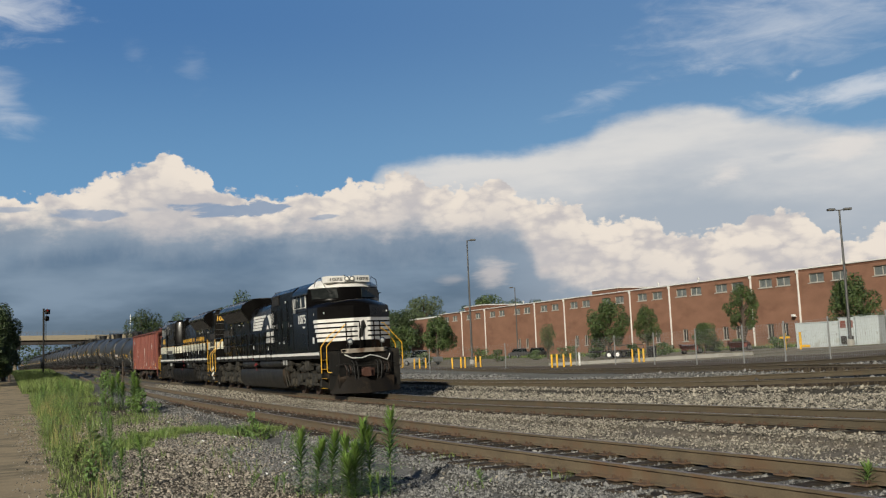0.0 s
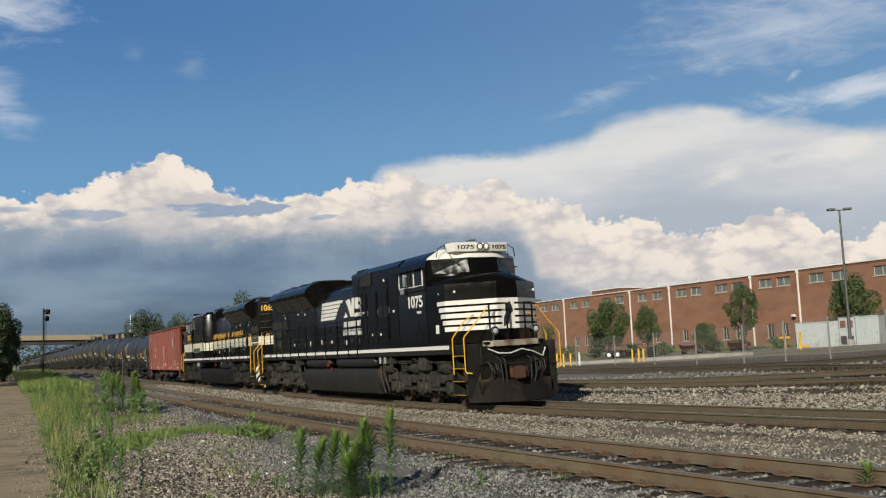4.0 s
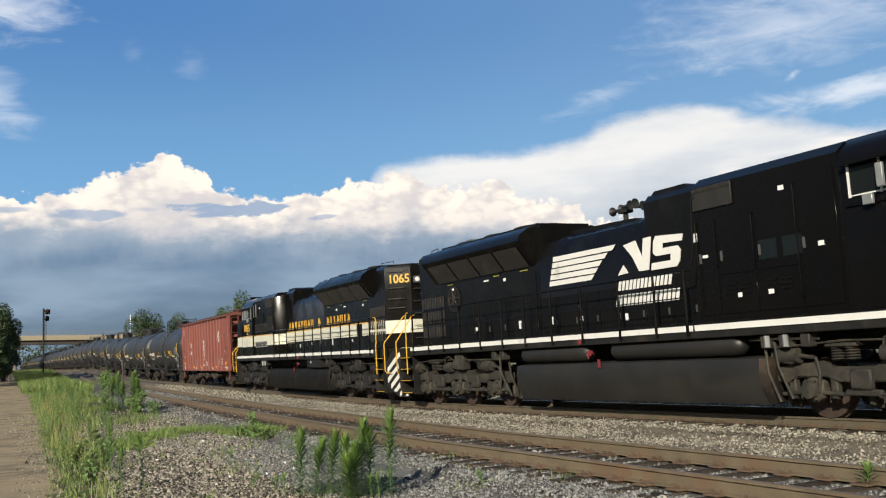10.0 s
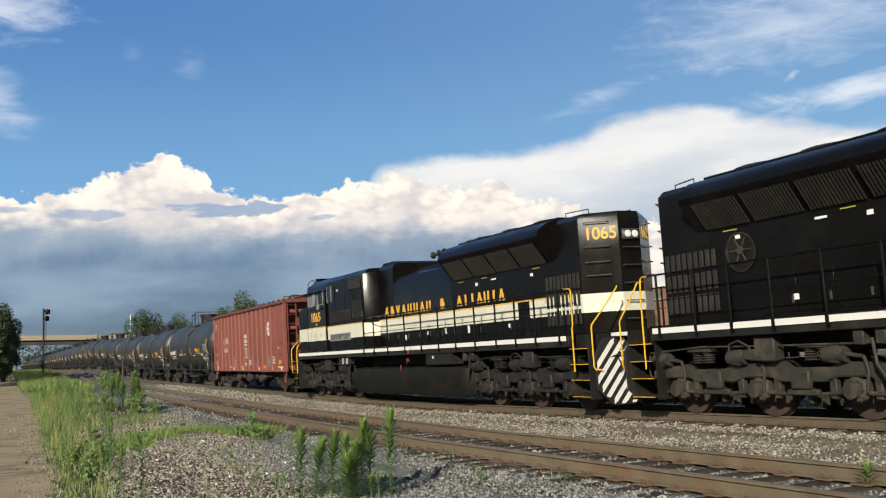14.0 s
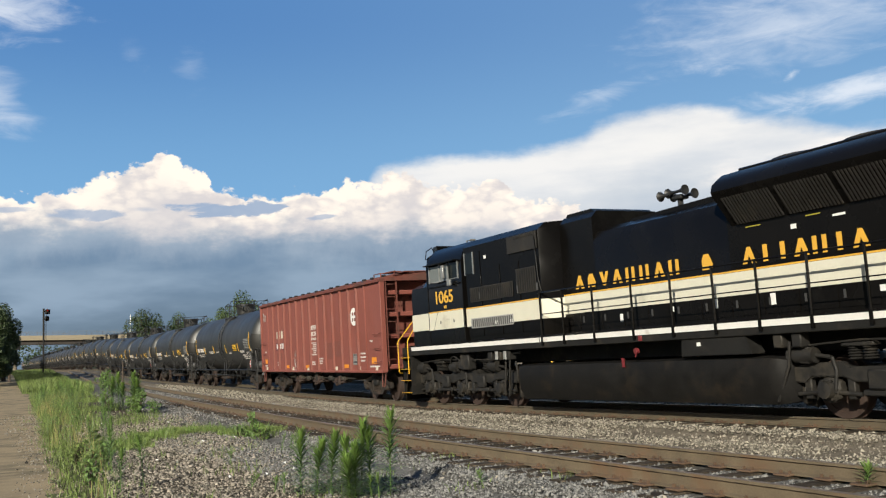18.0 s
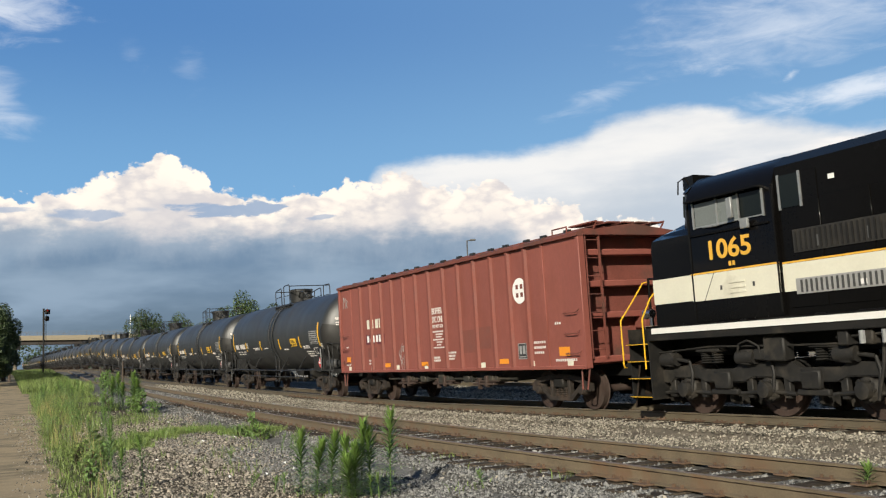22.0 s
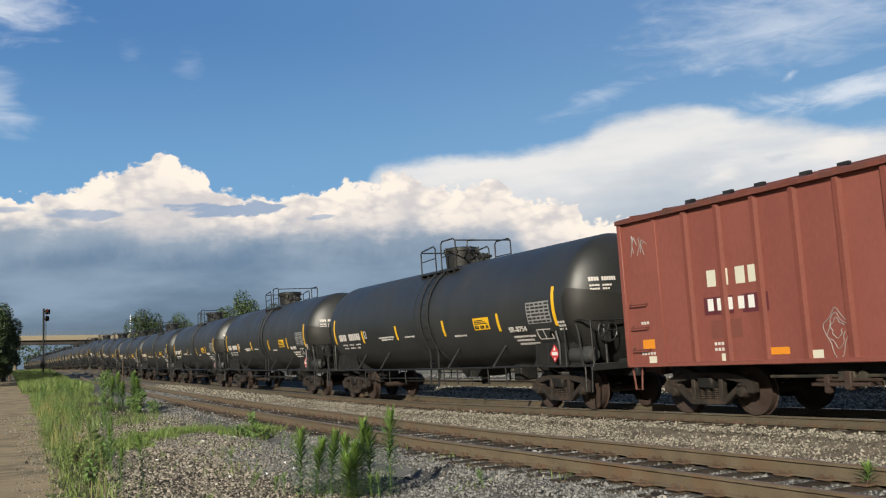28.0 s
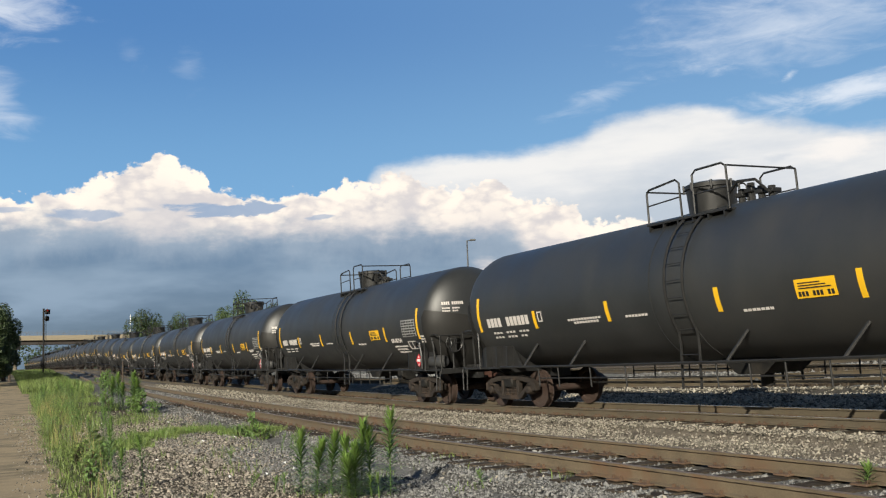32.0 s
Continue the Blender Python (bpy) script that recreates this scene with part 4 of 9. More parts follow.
def bush(x, y, h, w, seed, label, leaves=260, size=0.06, mat_="leaf", name="bush"):
    rng = np.random.default_rng(seed)
    z0 = gz(x, y) - 0.03
    t = base(name, label, "bush", Matrix.Translation((x, y, z0)))
    bm = bmesh.new()
    blobs = []
    for i in range(7):
        a = rng.uniform(0, 6.28)
        q = (math.cos(a) * w * 0.3 * rng.uniform(0.2, 1), math.sin(a) * w * 0.3 * rng.uniform(0.2, 1), h * (0.2 + 0.65 * i / 6))
        pipe(bm, [(0, 0, 0), (q[0] * 0.6, q[1] * 0.6, q[2] * 0.6), q], 0.012 * h + 0.004, 5)
        blobs.append((*q, w * 0.24, w * 0.24, h * 0.16))
    part("stem", bm, M["bark"], t)
    v, f = leaf_cloud(blobs, leaves, size, rng, 0.4)
    ob = stuff("foliage", v, f, M[mat_], "", "", t)
    del ob["kind"]
    return t


# ---------------------------------------------------------------- the brick works
P0, P1 = Vector((53.5, 115.0, 0)), Vector((-9.6, 250.0, 0))
WD = (P1 - P0).normalized()
works = base("brick_factory", "long red-brick factory with white downpipes and clerestory windows", "factory", Matrix.Translation(P0) @ Matrix.Rotation(math.atan2(WD.y, WD.x), 4, "Z"))
# local: x along the wall away from the camera, y towards the tracks is positive
pipes_u = [-15.5, -7.4, 13.7, 22.6, 41.0, 51.6, 72.7, 83.8, 105.7, 117.5]
wall_u = [-42, -30, -15.5, -7.4, 3.6, 13.7, 22.6, 31.8, 41.0, 51.6, 62.0, 72.7, 83.8, 94.5, 105.7, 117.5, 129.8]
for a, b in zip(wall_u, wall_u[1:]):
    bm = bmesh.new()
    openings = []
    w = b - a
    c0 = (a + b) / 2
    for q in (-1, 1):
        openings.append((c0 + q * w * 0.19 - min(1.3, w * 0.15), c0 + q * w * 0.19 + min(1.3, w * 0.15), 8.55, 9.75))
        if round(a) % 3 != 1:
            openings.append((c0 + q * w * 0.15 - 0.65, c0 + q * w * 0.15 + 0.65, 1.5, 3.4))
    # brickwork round the openings
    zs = sorted({0.0, 10.2} | {z for o in openings for z in o[2:]})
    for z0, z1 in zip(zs, zs[1:]):
        cuts = sorted([(o[0], o[1]) for o in openings if o[2] <= z0 and o[3] >= z1])
        x = a
        for u0, u1 in cuts:
            box(bm, x, u0, -0.4, 0.0, z0, z1)
            x = u1
        box(bm, x, b, -0.4, 0.0, z0, z1)
    part("wall_bay", bm, M["brick"], works)
    for u0, u1, z0, z1 in openings:
        bm = bmesh.new()
        box(bm, u0 - 0.02, u1 + 0.02, -0.34, -0.24, z0 - 0.02, z1 + 0.02)
        wn = part("window", bm, M["window_glass"] if z0 > 5 else M["dark_opening"], works)
        bm = bmesh.new()
        for x in (u0, (u0 + u1) / 2 - 0.04, u1 - 0.08):
            box(bm, x, x + 0.08, -0.24, -0.16, z0, z1)
        box(bm, u0, u1, -0.24, -0.16, z0, z0 + 0.08)
        box(bm, u0, u1, -0.24, -0.16, z1 - 0.08, z1)
        part("frame", bm, M["frame_pale"], wn)
        bm = bmesh.new()
        box(bm, u0 - 0.1, u1 + 0.1, -0.1, 0.1, z0 - 0.12, z0)
        part("sill", bm, M["frame_pale"], wn)
bm = bmesh.new()
box(bm, -42, 129.8, -0.45, 0.06, 10.2, 10.42, 0.02)
part("brick_cornice", bm, M["brick_band"], works)
bm = bmesh.new()
box(bm, -42.2, 130.0, -0.6, 0.22, 10.42, 10.58, 0.02)
part("white_coping", bm, M["roof_white"], works, "white metal roof edge")
bm = bmesh.new()
box(bm, -42, 129.8, -45, -0.45, 10.0, 10.3)
part("roof", bm, M["concrete"], works)
bm = bmesh.new()
box(bm, -42, 129.8, -45.4, -45, 0, 10.4)
box(bm, -42.4, -42, -45.4, 0, 0, 10.4)
part("back_wall", bm, M["brick"], works)
bm = bmesh.new()
box(bm, 129.8, 149, -12, -0.2, 0, 9.9)
part("annexe", bm, M["brick"], works)
bm = bmesh.new()
box(bm, 129.6, 149.2, -12, 0.0, 9.9, 10.25, 0.02)
part("white_coping", bm, M["roof_white"], works)
for u0, u1, d0, d1, z1 in ((69, 78, -24, -10, 12.2), (118, 128, -16, -6, 12.0)):
    bm = bmesh.new()
    box(bm, u0, u1, d0, d1, 10.2, z1, 0.03)
    pn = part("penthouse", bm, M["brick_band"], works)
    bm = bmesh.new()
    box(bm, u0 - 0.2, u1 + 0.2, d0 - 0.2, d1 + 0.2, z1, z1 + 0.2)
    part("cap", bm, M["roof_white"], pn)
for u in pipes_u:
    bm = bmesh.new()
    box(bm, u - 0.11, u + 0.11, 0.0, 0.2, 0.2, 10.3, 0.03)
    box(bm, u - 0.2, u + 0.2, 0.0, 0.3, 10.0, 10.4, 0.03)
    part("downpipe", bm, M["roof_white"], works, "white downpipe")
for u in (7.0, 35.0, 45.0, 90.0):
    bm = bmesh.new()
    rod(bm, (u, -1, 10.6), (u, -1, 11.1), 0.12, 8)
    lathe(bm, [(11.05, 0.2), (11.2, 0.22), (11.3, 0.1)], "z", 10, (u, -1, 0))
    part("roof_vent", bm, M["roof_white"], works)
bm = bmesh.new()
rod(bm, (14.5, 0.02, 4.2), (14.5, 0.5, 4.3), 0.05, 6)
box(bm, 14.2, 14.8, 0.4, 0.7, 4.2, 4.5, 0.03)
part("wall_lamp", bm, M["sign_white"], works)


# ---------------------------------------------------------------- yard lamps, fence, bollards
def yard_lamp(x, y, h, heads, face):
    z0 = gz(x, y) - 0.05
    t = base("street_lamp", "tall dark grey yard light on a slim steel pole", "street lamp", Matrix.Translation((x, y, z0)) @ Matrix.Rotation(face, 4, "Z"), group="yard lights")
    bm = bmesh.new()
    rod(bm, (0, 0, 0), (0, 0, h), 0.13, 10, 0.07)
    part("pole", bm, M["lamp_grey"], t)
    bm = bmesh.new()
    lathe(bm, [(0, 0.3), (0.5, 0.3), (0.55, 0.25)], "z", 12)
    part("footing", bm, M["concrete"], t)
    for q in heads:
        bm = bmesh.new()
        rod(bm, (0, 0, h - 0.05), (q * 0.5, 0, h), 0.04, 6)
        part("arm", bm, M["lamp_grey"], t)
        bm = bmesh.new()
        box(bm, *sorted((q * 0.35, q * 0.95)), -0.22, 0.22, h - 0.06, h + 0.12, 0.03)
        part("lamp_head", bm, M["lamp_grey"], t)


yard_lamp(2.65, 102.6, 13.5, (1,), 0.0)
yard_lamp(32.46, 76.5, 11.1, (-1, 1), -0.1)
yard_lamp(12.33, 166.2, 12.2, (-1,), 0.0)

fence_pts = [(-6.5, 92.0), (-1.5, 79.0), (4.5, 74.0), (9.4, 69.5), (11.3, 64.2), (12.6, 58.0), (13.8, 52.8), (14.9, 47.9), (15.9, 44.8), (16.84, 41.9), (17.9, 38.6), (19.0, 35.2), (20.4, 31.4)]
fence = base("chain_link_fence", "grey chain-link fence on galvanised posts beside the tracks", "fence")
tops = []
for x, y in fence_pts:
    z = gz(x, y)
    bm = bmesh.new()
    rod(bm, (x, y, z - 0.1), (x, y, z + 1.95), 0.04, 7)
    lathe(bm, [(z + 1.93, 0.045), (z + 1.99, 0.03), (z + 2.0, 0.01)], "z", 7, (x, y, 0))
    part("post", bm, M["galvanised"], fence)
    tops.append((x, y, z))
bm = bmesh.new()
for a, b in zip(tops, tops[1:]):
    for k in np.linspace(0.1, 1.9, 13):
        rod(bm, (a[0], a[1], a[2] + k), (b[0], b[1], b[2] + k), 0.0035, 3)
    n = 26
    for i in range(n):
        p, q = i / n, (i + 1) / n
        for lo_, hi in ((0.1, 1.9), (1.9, 0.1)):
            A = [a[j] + (b[j] - a[j]) * p for j in range(3)]
            B = [a[j] + (b[j] - a[j]) * q for j in range(3)]
            rod(bm, (A[0], A[1], A[2] + lo_), (B[0], B[1], B[2] + hi), 0.003, 3)
part("wire_mesh", bm, M["galvanised"], fence)

bol = bmesh.new()
lathe(bol, [(-0.1, 0.075), (0.9, 0.075), (0.96, 0.05), (0.98, 0.01)], "z", 12)
BOL = mesh_of("bollard", bol, M["paint_yellow"])
for x, y in ((-3.2, 91.0), (-2.7, 91.0), (-2.1, 91.2), (0.4, 83.0), (1.15, 82.9), (1.5, 82.8), (2.5, 84.3), (2.9, 84.2), (7.7, 70.4), (8.1, 70.5), (8.6, 70.6), (9.15, 70.8), (13.9, 67.5), (13.5, 69.5), (13.75, 68.4), (35.3, 77.8)):
    ob = tagged(new("bollard", BOL), "yellow-painted steel bollard standing in the yard", "bollard", "yellow bollards")
    ob.matrix_basis = Matrix.Translation((x, y, gz(x, y)))
WB = BOL.copy()
WB.materials[0] = M["sign_white"]
ob = tagged(new("marker_post", WB), "short white marker post in the yard", "post")
ob.matrix_basis = Matrix.Translation((9.9, 71.5, gz(9.9, 71.5)))
for x, y, kind in ((27.0, 76.0, 0), (27.8, 74.8, 1)):
    z = gz(x, y)
    h = base("hydrant_guard", "yellow pipe guard with a short side arm", "pipe guard", Matrix.Translation((x, y, z)))
    bm = bmesh.new()
    rod(bm, (0, 0, 0), (0, 0, 1.35), 0.10, 10)
    part("pipe", bm, M["paint_yellow"], h)
    bm = bmesh.new()
    if kind == 0:
        rod(bm, (-0.4, 0, 1.0), (0.4, 0, 1.0), 0.09, 10)
    else:
        rod(bm, (0, 0, 0.25), (0.7, 0, 0.22), 0.11, 10)
    part("arm", bm, M["paint_yellow"], h)
# trash drum
x, y = 15.9, 74.0
d_ = base("trash_drum", "dark steel drum standing by the lot", "drum", Matrix.Translation((x, y, gz(x, y))))
bm = bmesh.new()
lathe(bm, [(0, 0.33), (0.3, 0.34), (0.32, 0.36), (0.34, 0.34), (0.65, 0.34), (0.67, 0.36), (0.69, 0.34), (1.0, 0.34), (1.02, 0.36)], "z", 16)
part("body", bm, M["under_black"], d_)
bm = bmesh.new()
lathe(bm, [(1.02, 0.36), (1.06, 0.36), (1.08, 0.1)], "z", 16)
part("lid", bm, M["lamp_grey"], d_)
# kerb of the lot
bm = bmesh.new()
for i in range(9):
    a = Vector((9.8, 76.0)).lerp(Vector((20.5, 64.0)), i / 9)
    b = Vector((9.8, 76.0)).lerp(Vector((20.5, 64.0)), (i + 0.97) / 9)
    za, zb = gz(*a), gz(*b)
    loft(bm, [[(p.x - 1.6, p.y + 1.2, z - 0.1), (p.x + 0.1, p.y, z - 0.1), (p.x + 0.1, p.y, z + 0.2), (p.x - 1.6, p.y + 1.2, z + 0.2)] for p, z in ((a, za), (b, zb))])
tagged(new("kerb", mesh_of("kerb", bm, M["concrete"])), "pale concrete kerb along the lot", "kerb", kind="structure")

# switchgear cabinets
CA, CB = Vector((29.6, 80.6)), Vector((34.6, 75.6))
cd = (CB - CA).normalized()
zc = min(gz(*CA), gz(*CB)) - 0.05
mc = Matrix.Translation((CA.x, CA.y, zc)) @ Matrix.Rotation(math.atan2(cd.y, cd.x), 4, "Z")
for nm, x0, x1, h, lab in (("equipment_cabinet", 0.0, 3.65, 2.15, "pale blue-grey steel equipment cabinet in the yard"), ("equipment_cabinet", 3.7, 5.0, 2.4, "grey steel cabinet with dark louvred vents"), ("equipment_cabinet", 5.05, 6.9, 2.45, "pale grey steel cabinet at the end of the row")):
    cb = base(nm, lab, "cabinet", mc @ Matrix.Translation((x0, 0, 0)), group="row of cabinets")
    w = x1 - x0
    bm = bmesh.new()
    box(bm, 0, w, 0, 1.4, 0.1, h, 0.03)
    part("body", bm, M["cabinet_grey"], cb)
    bm = bmesh.new()
    box(bm, -0.05, w + 0.05, -0.05, 1.45, -0.2, 0.12)
    part("plinth", bm, M["concrete"], cb)
    bm = bmesh.new()
    box(bm, -0.04, w + 0.04, -0.06, 1.46, h, h + 0.06, 0.01)
    part("roof", bm, M["cabinet_grey"], cb)
    n = max(1, round(w / 0.95))
    for i in range(n):
        bm = bmesh.new()
        a, b = w * i / n + 0.04, w * (i + 1) / n - 0.04
        box(bm, a, b, -0.03, 0.0, 0.2, h - 0.1, 0.008)
        dr = part("door", bm, M["cabinet_grey"], cb)
        bm = bmesh.new()
        box(bm, b - 0.14, b - 0.09, -0.06, -0.03, 1.0, 1.2)
        part("handle", bm, M["galvanised"], dr)
        if n == 1:
            for z0, z1 in ((0.25, 0.95), (1.6, 2.2)):
                for q in (0, 1):
                    bm = bmesh.new()
                    box(bm, a + 0.08 + q * (b - a) * 0.48, a + 0.08 + q * (b - a) * 0.48 + (b - a) * 0.38, -0.045, -0.03, z0, z1)
                    part("vent", bm, M["dark_opening"] if z0 < 1 else M["hopper_patch"], dr)


# ---------------------------------------------------------------- vehicles in the lot
def vehicle(name, label, x, y, a, body, length=4.5, high=1.45, pickup=False):
    v = base(name, label, "car", Matrix.Translation((x, y, gz(x, y))) @ Matrix.Rotation(a, 4, "Z"), group="vehicles in the lot")
    hl = length / 2
    bm = bmesh.new()
    prism(bm, [(-hl, 0.35), (-hl, 0.8), (-hl + 0.15, 0.92), (hl - 1.2, 0.92), (hl - 0.1, 0.75), (hl, 0.6), (hl, 0.35)], "y", -0.86, 0.86, 0.05)
    part("body", bm, body, v)
    bm = bmesh.new()
    c = [(-hl + 0.5, 0.9), (-hl + 1.0, high), (hl - 2.0, high), (hl - 1.25, 0.9)] if not pickup else [(-0.4, 0.9), (-0.25, high), (hl - 2.0, high), (hl - 1.3, 0.9)]
    prism(bm, c, "y", -0.76, 0.76, 0.04)
    part("cabin", bm, M["glass_dark"], v)
    bm = bmesh.new()
    prism(bm, [(c[1][0] - 0.05, high - 0.03), (c[1][0] + 0.05, high + 0.03), (c[2][0] - 0.05, high + 0.03), (c[2][0] + 0.05, high - 0.03)], "y", -0.72, 0.72, 0.01)
    part("roof", bm, body, v)
    for wx in (-hl + 0.8, hl - 0.85):
        for wy in (-0.8, 0.8):
            bm = bmesh.new()
            lathe(bm, [(wy - 0.1, 0.2), (wy - 0.1, 0.31), (wy + 0.1, 0.31), (wy + 0.1, 0.2)], "y", 16, (wx, 0, 0.31))
            w = part("wheel", bm, M["rubber"], v)
            bm = bmesh.new()
            lathe(bm, [(wy - 0.105, 0.05), (wy - 0.105, 0.2), (wy + 0.105, 0.2), (wy + 0.105, 0.05)], "y", 12, (wx, 0, 0.31))
            part("rim", bm, M["galvanised"], w)
    for wy in (-0.6, 0.6):
        bm = bmesh.new()
        box(bm, hl - 0.06, hl + 0.01, wy - 0.16, wy + 0.16, 0.58, 0.7)
        part("headlight", bm, M["sign_white"], v)
    return v


vehicle("sedan", "dark grey sedan parked at the works", 11.2, 150.0, 1.95, M["lamp_grey"])
vehicle("sedan", "dark sedan parked behind the fence", 14.2, 152, 1.95, M["under_black"])
vehicle("pickup_truck", "grey pickup truck parked by the trees", -3.0, 112.0, 2.4, M["galvanised"], 5.2, 1.7, True)
vehicle("utility_cart", "small red utility cart by the brick wall", 23.9, 93.0, 0.9, M["hopper_red"], 1.25, 0.8)
vehicle("utility_cart", "small red utility cart parked on the grass", 27.9, 90.5, 0.9, M["hopper_red"], 1.2, 0.8)
tr = base("flat_trailer", "dark flatbed trailer with twin axles in the lot", "trailer", Matrix.Translation((17.0, 96.0, gz(17, 96))) @ Matrix.Rotation(2.7, 4, "Z"))
bm = bmesh.new()
box(bm, -2.6, 2.6, -1.0, 1.0, 0.62, 0.8, 0.02)
pipe(bm, [(-2.6, -0.95, 0.8), (-2.6, -0.95, 1.25), (1.0, -0.95, 1.25), (1.0, -0.95, 0.8)], 0.04)
part("deck", bm, M["under_black"], tr)
for wx in (-0.5, 0.4):
    for wy in (-1.1, 1.1):
        bm = bmesh.new()
        lathe(bm, [(wy - 0.11, 0.18), (wy - 0.11, 0.36), (wy + 0.11, 0.36), (wy + 0.11, 0.18)], "y", 16, (wx, 0, 0.36))
        w = part("wheel", bm, M["rubber"], tr)
        bm = bmesh.new()
        lathe(bm, [(wy - 0.115, 0.05), (wy - 0.115, 0.2), (wy + 0.115, 0.2), (wy + 0.115, 0.05)], "y", 12, (wx, 0, 0.36))
        part("rim", bm, M["sign_white"], w)

# ---------------------------------------------------------------- trees
for i, (x, y, top, w, lf, n, lab) in enumerate((
        (-1.3, 130.0, 6.0, 5.6, "leaf", 1500, "round green tree at the corner of the works"), (-6.6, 135.0, 5.2, 5.0, "leaf", 1300, "dense green tree beside the lot"),
        (17.1, 100.0, 5.9, 4.4, "leaf", 1300, "young green tree before the brick wall"), (20.6, 98.0, 5.3, 2.8, "leaf", 900, "slim green tree before the brick wall"),
        (24.9, 92.0, 3.1, 2.6, "leaf", 700, "low green tree before the brick wall"), (29.7, 95.0, 7.0, 3.3, "leaf", 1100, "tall slender green tree before the brick wall"),
        (36.8, 86.0, 6.5, 4.4, "leaf", 1500, "leafy green tree behind the cabinets"), (12.9, 122.0, 4.4, 2.6, "leaf_pale", 420, "thin pale sapling before the brick wall"),
        (41.2, 90.0, 3.2, 2.6, "leaf", 700, "low green tree at the end of the lot"), (17.6, 110.0, 3.0, 2.2, "leaf_dark", 500, "dark shrub-like tree by the wall"))):
    tree(x, y, top, w, lab, 20 + i, lf, n, 0.22)
for i, (x, y, top, w, lf) in enumerate(((-7.0, 292, 18.5, 17, "leaf_pale"), (-18, 285, 14, 15, "leaf_dark"), (13.0, 302, 18.4, 17, "leaf"), (21, 300, 16.5, 12, "leaf"), (30, 305, 16.6, 12, "leaf"), (-12, 240, 11.5, 12, "leaf_dark"), (-17, 225, 10, 10, "leaf_dark"))):
    tree(x, y, top, w, "broad green tree rising behind the works", 50 + i, lf, 1700, 0.15)
for i, (x, y, top, w, lf) in enumerate(((-57.5, 182, 11.0, 8.5, "leaf_dark"), (-52.5, 186, 10.4, 7.5, "leaf"), (-48, 185, 8.8, 6, "leaf_pale"), (-36.6, 172, 12.6, 8.5, "leaf"), (-41.4, 176, 11.0, 7, "leaf"), (-31, 174, 11.0, 7, "leaf_dark"), (-27, 170, 9.5, 7, "leaf_dark"))):
    tree(x, y, top, w, "green tree behind the tank cars", 70 + i, lf, 1500, 0.12)
# The shade over these trees is put into their dark leaf colour.
for i, (x, y, top, w) in enumerate(((-45.4, 95, 8.0, 5.0), (-50, 99, 9.0, 7), (-48.6, 104, 7.4, 4.6), (-58, 103, 10, 8), (-63, 112, 9.5, 8), (-43.8, 91, 5.2, 4.0))):
    tree(x, y, top, w, "dark green tree in shade beside the dirt road", 90 + i, "leaf_dark", 2200, 0.05)
rng = np.random.default_rng(5)
blobs = [(float(x), 345 + float(rng.uniform(-12, 12)), (6.6 if x < -95 else 5.0) + float(rng.uniform(-1.5, 2.0)), 7, 5, float(rng.uniform(4, 6.5))) for x in np.linspace(-210, 60, 46)]
v, f = leaf_cloud(blobs, 9000, 0.55, rng)
stuff("far_woods", v, f, M["leaf_dark"], "line of distant green woods beyond the bridge", "woods")
for i, (x, y, h, w) in enumerate(((-2.5, 104, 1.6, 2.4), (3.8, 118, 1.8, 3), (6.0, 116, 1.5, 2.6), (14.0, 110, 1.6, 3), (10.5, 117, 1.2, 2.5), (21.8, 95.5, 1.3, 2.4), (26.2, 93, 1.4, 2.6), (31.5, 90, 1.3, 2.2), (33.5, 88.5, 1.5, 2.4), (38.5, 84, 1.7, 2.4), (18.8, 97, 1.4, 2.2), (15.2, 99, 1.2, 2.4), (28.0, 91.5, 1.2, 2.4), (-7.5, 112, 2.0, 3.4), (-11, 118, 2.2, 4))):
    bush(x, y, h, w, 130 + i, "overgrown green bush along the foot of the works", 420, 0.13, "leaf" if i % 3 else "leaf_pale")

# ---------------------------------------------------------------- verge plants
for i, (x, y, h) in enumerate(((-1.83, 11.62, 0.78), (-1.63, 11.52, 0.66), (-1.46, 11.5, 0.76), (-1.24, 11.42, 0.70), (-1.08, 11.4, 0.90), (-0.97, 11.35, 0.80), (-0.73, 11.28, 1.02), (-1.14, 11.25, 0.64), (-1.20, 11.2, 0.5))):
    weed_plant(x, y, h, 200 + i, 190, long=0.19)
for i, (x, y, h) in enumerate(((-2.2, 11.9, 0.2), (-2.05, 11.7, 0.26), (-0.95, 11.2, 0.28), (-0.85, 11.1, 0.3), (-3.1, 17.6, 0.34), (-3.0, 17.9, 0.28), (-2.6, 12.4, 0.2), (-3.6, 15.6, 0.22))):
    weed_plant(x, y, h, 221 + i, 46, label="short green weed in the gravel", long=0.1)
weed_plant(4.05, 9.45, 0.24, 215, 60, label="small bright green weed beside the rail", long=0.14)
weed_plant(4.15, 9.6, 0.20, 216, 50, label="small bright green weed beside the rail", long=0.13)
weed_plant(0.35, 11.4, 0.16, 217, 40, label="small green seedling in the gravel")
for i, (x, y, h, w, n, s) in enumerate(((-11.3, 35.0, 1.0, 0.7, 420, 0.045), (-11.7, 35.5, 0.8, 0.7, 330, 0.045), (-10.7, 34.6, 0.55, 0.8, 300, 0.04), (-4.35, 21.2, 0.66, 0.42, 330, 0.03), (-4.1, 20.7, 0.45, 0.5, 240, 0.03), (-4.8, 21.8, 0.35, 0.5, 200, 0.03), (-13.6, 38.0, 0.9, 0.8, 170, 0.06), (-19.5, 55.0, 1.3, 1.2, 200, 0.08), (-24.0, 66.0, 1.4, 1.4, 220, 0.09))):
    bush(x, y, h, w, 160 + i, "leafy green weed clump on the gravel verge", n, s, "weed_top" if i in (1, 4) else "weed")
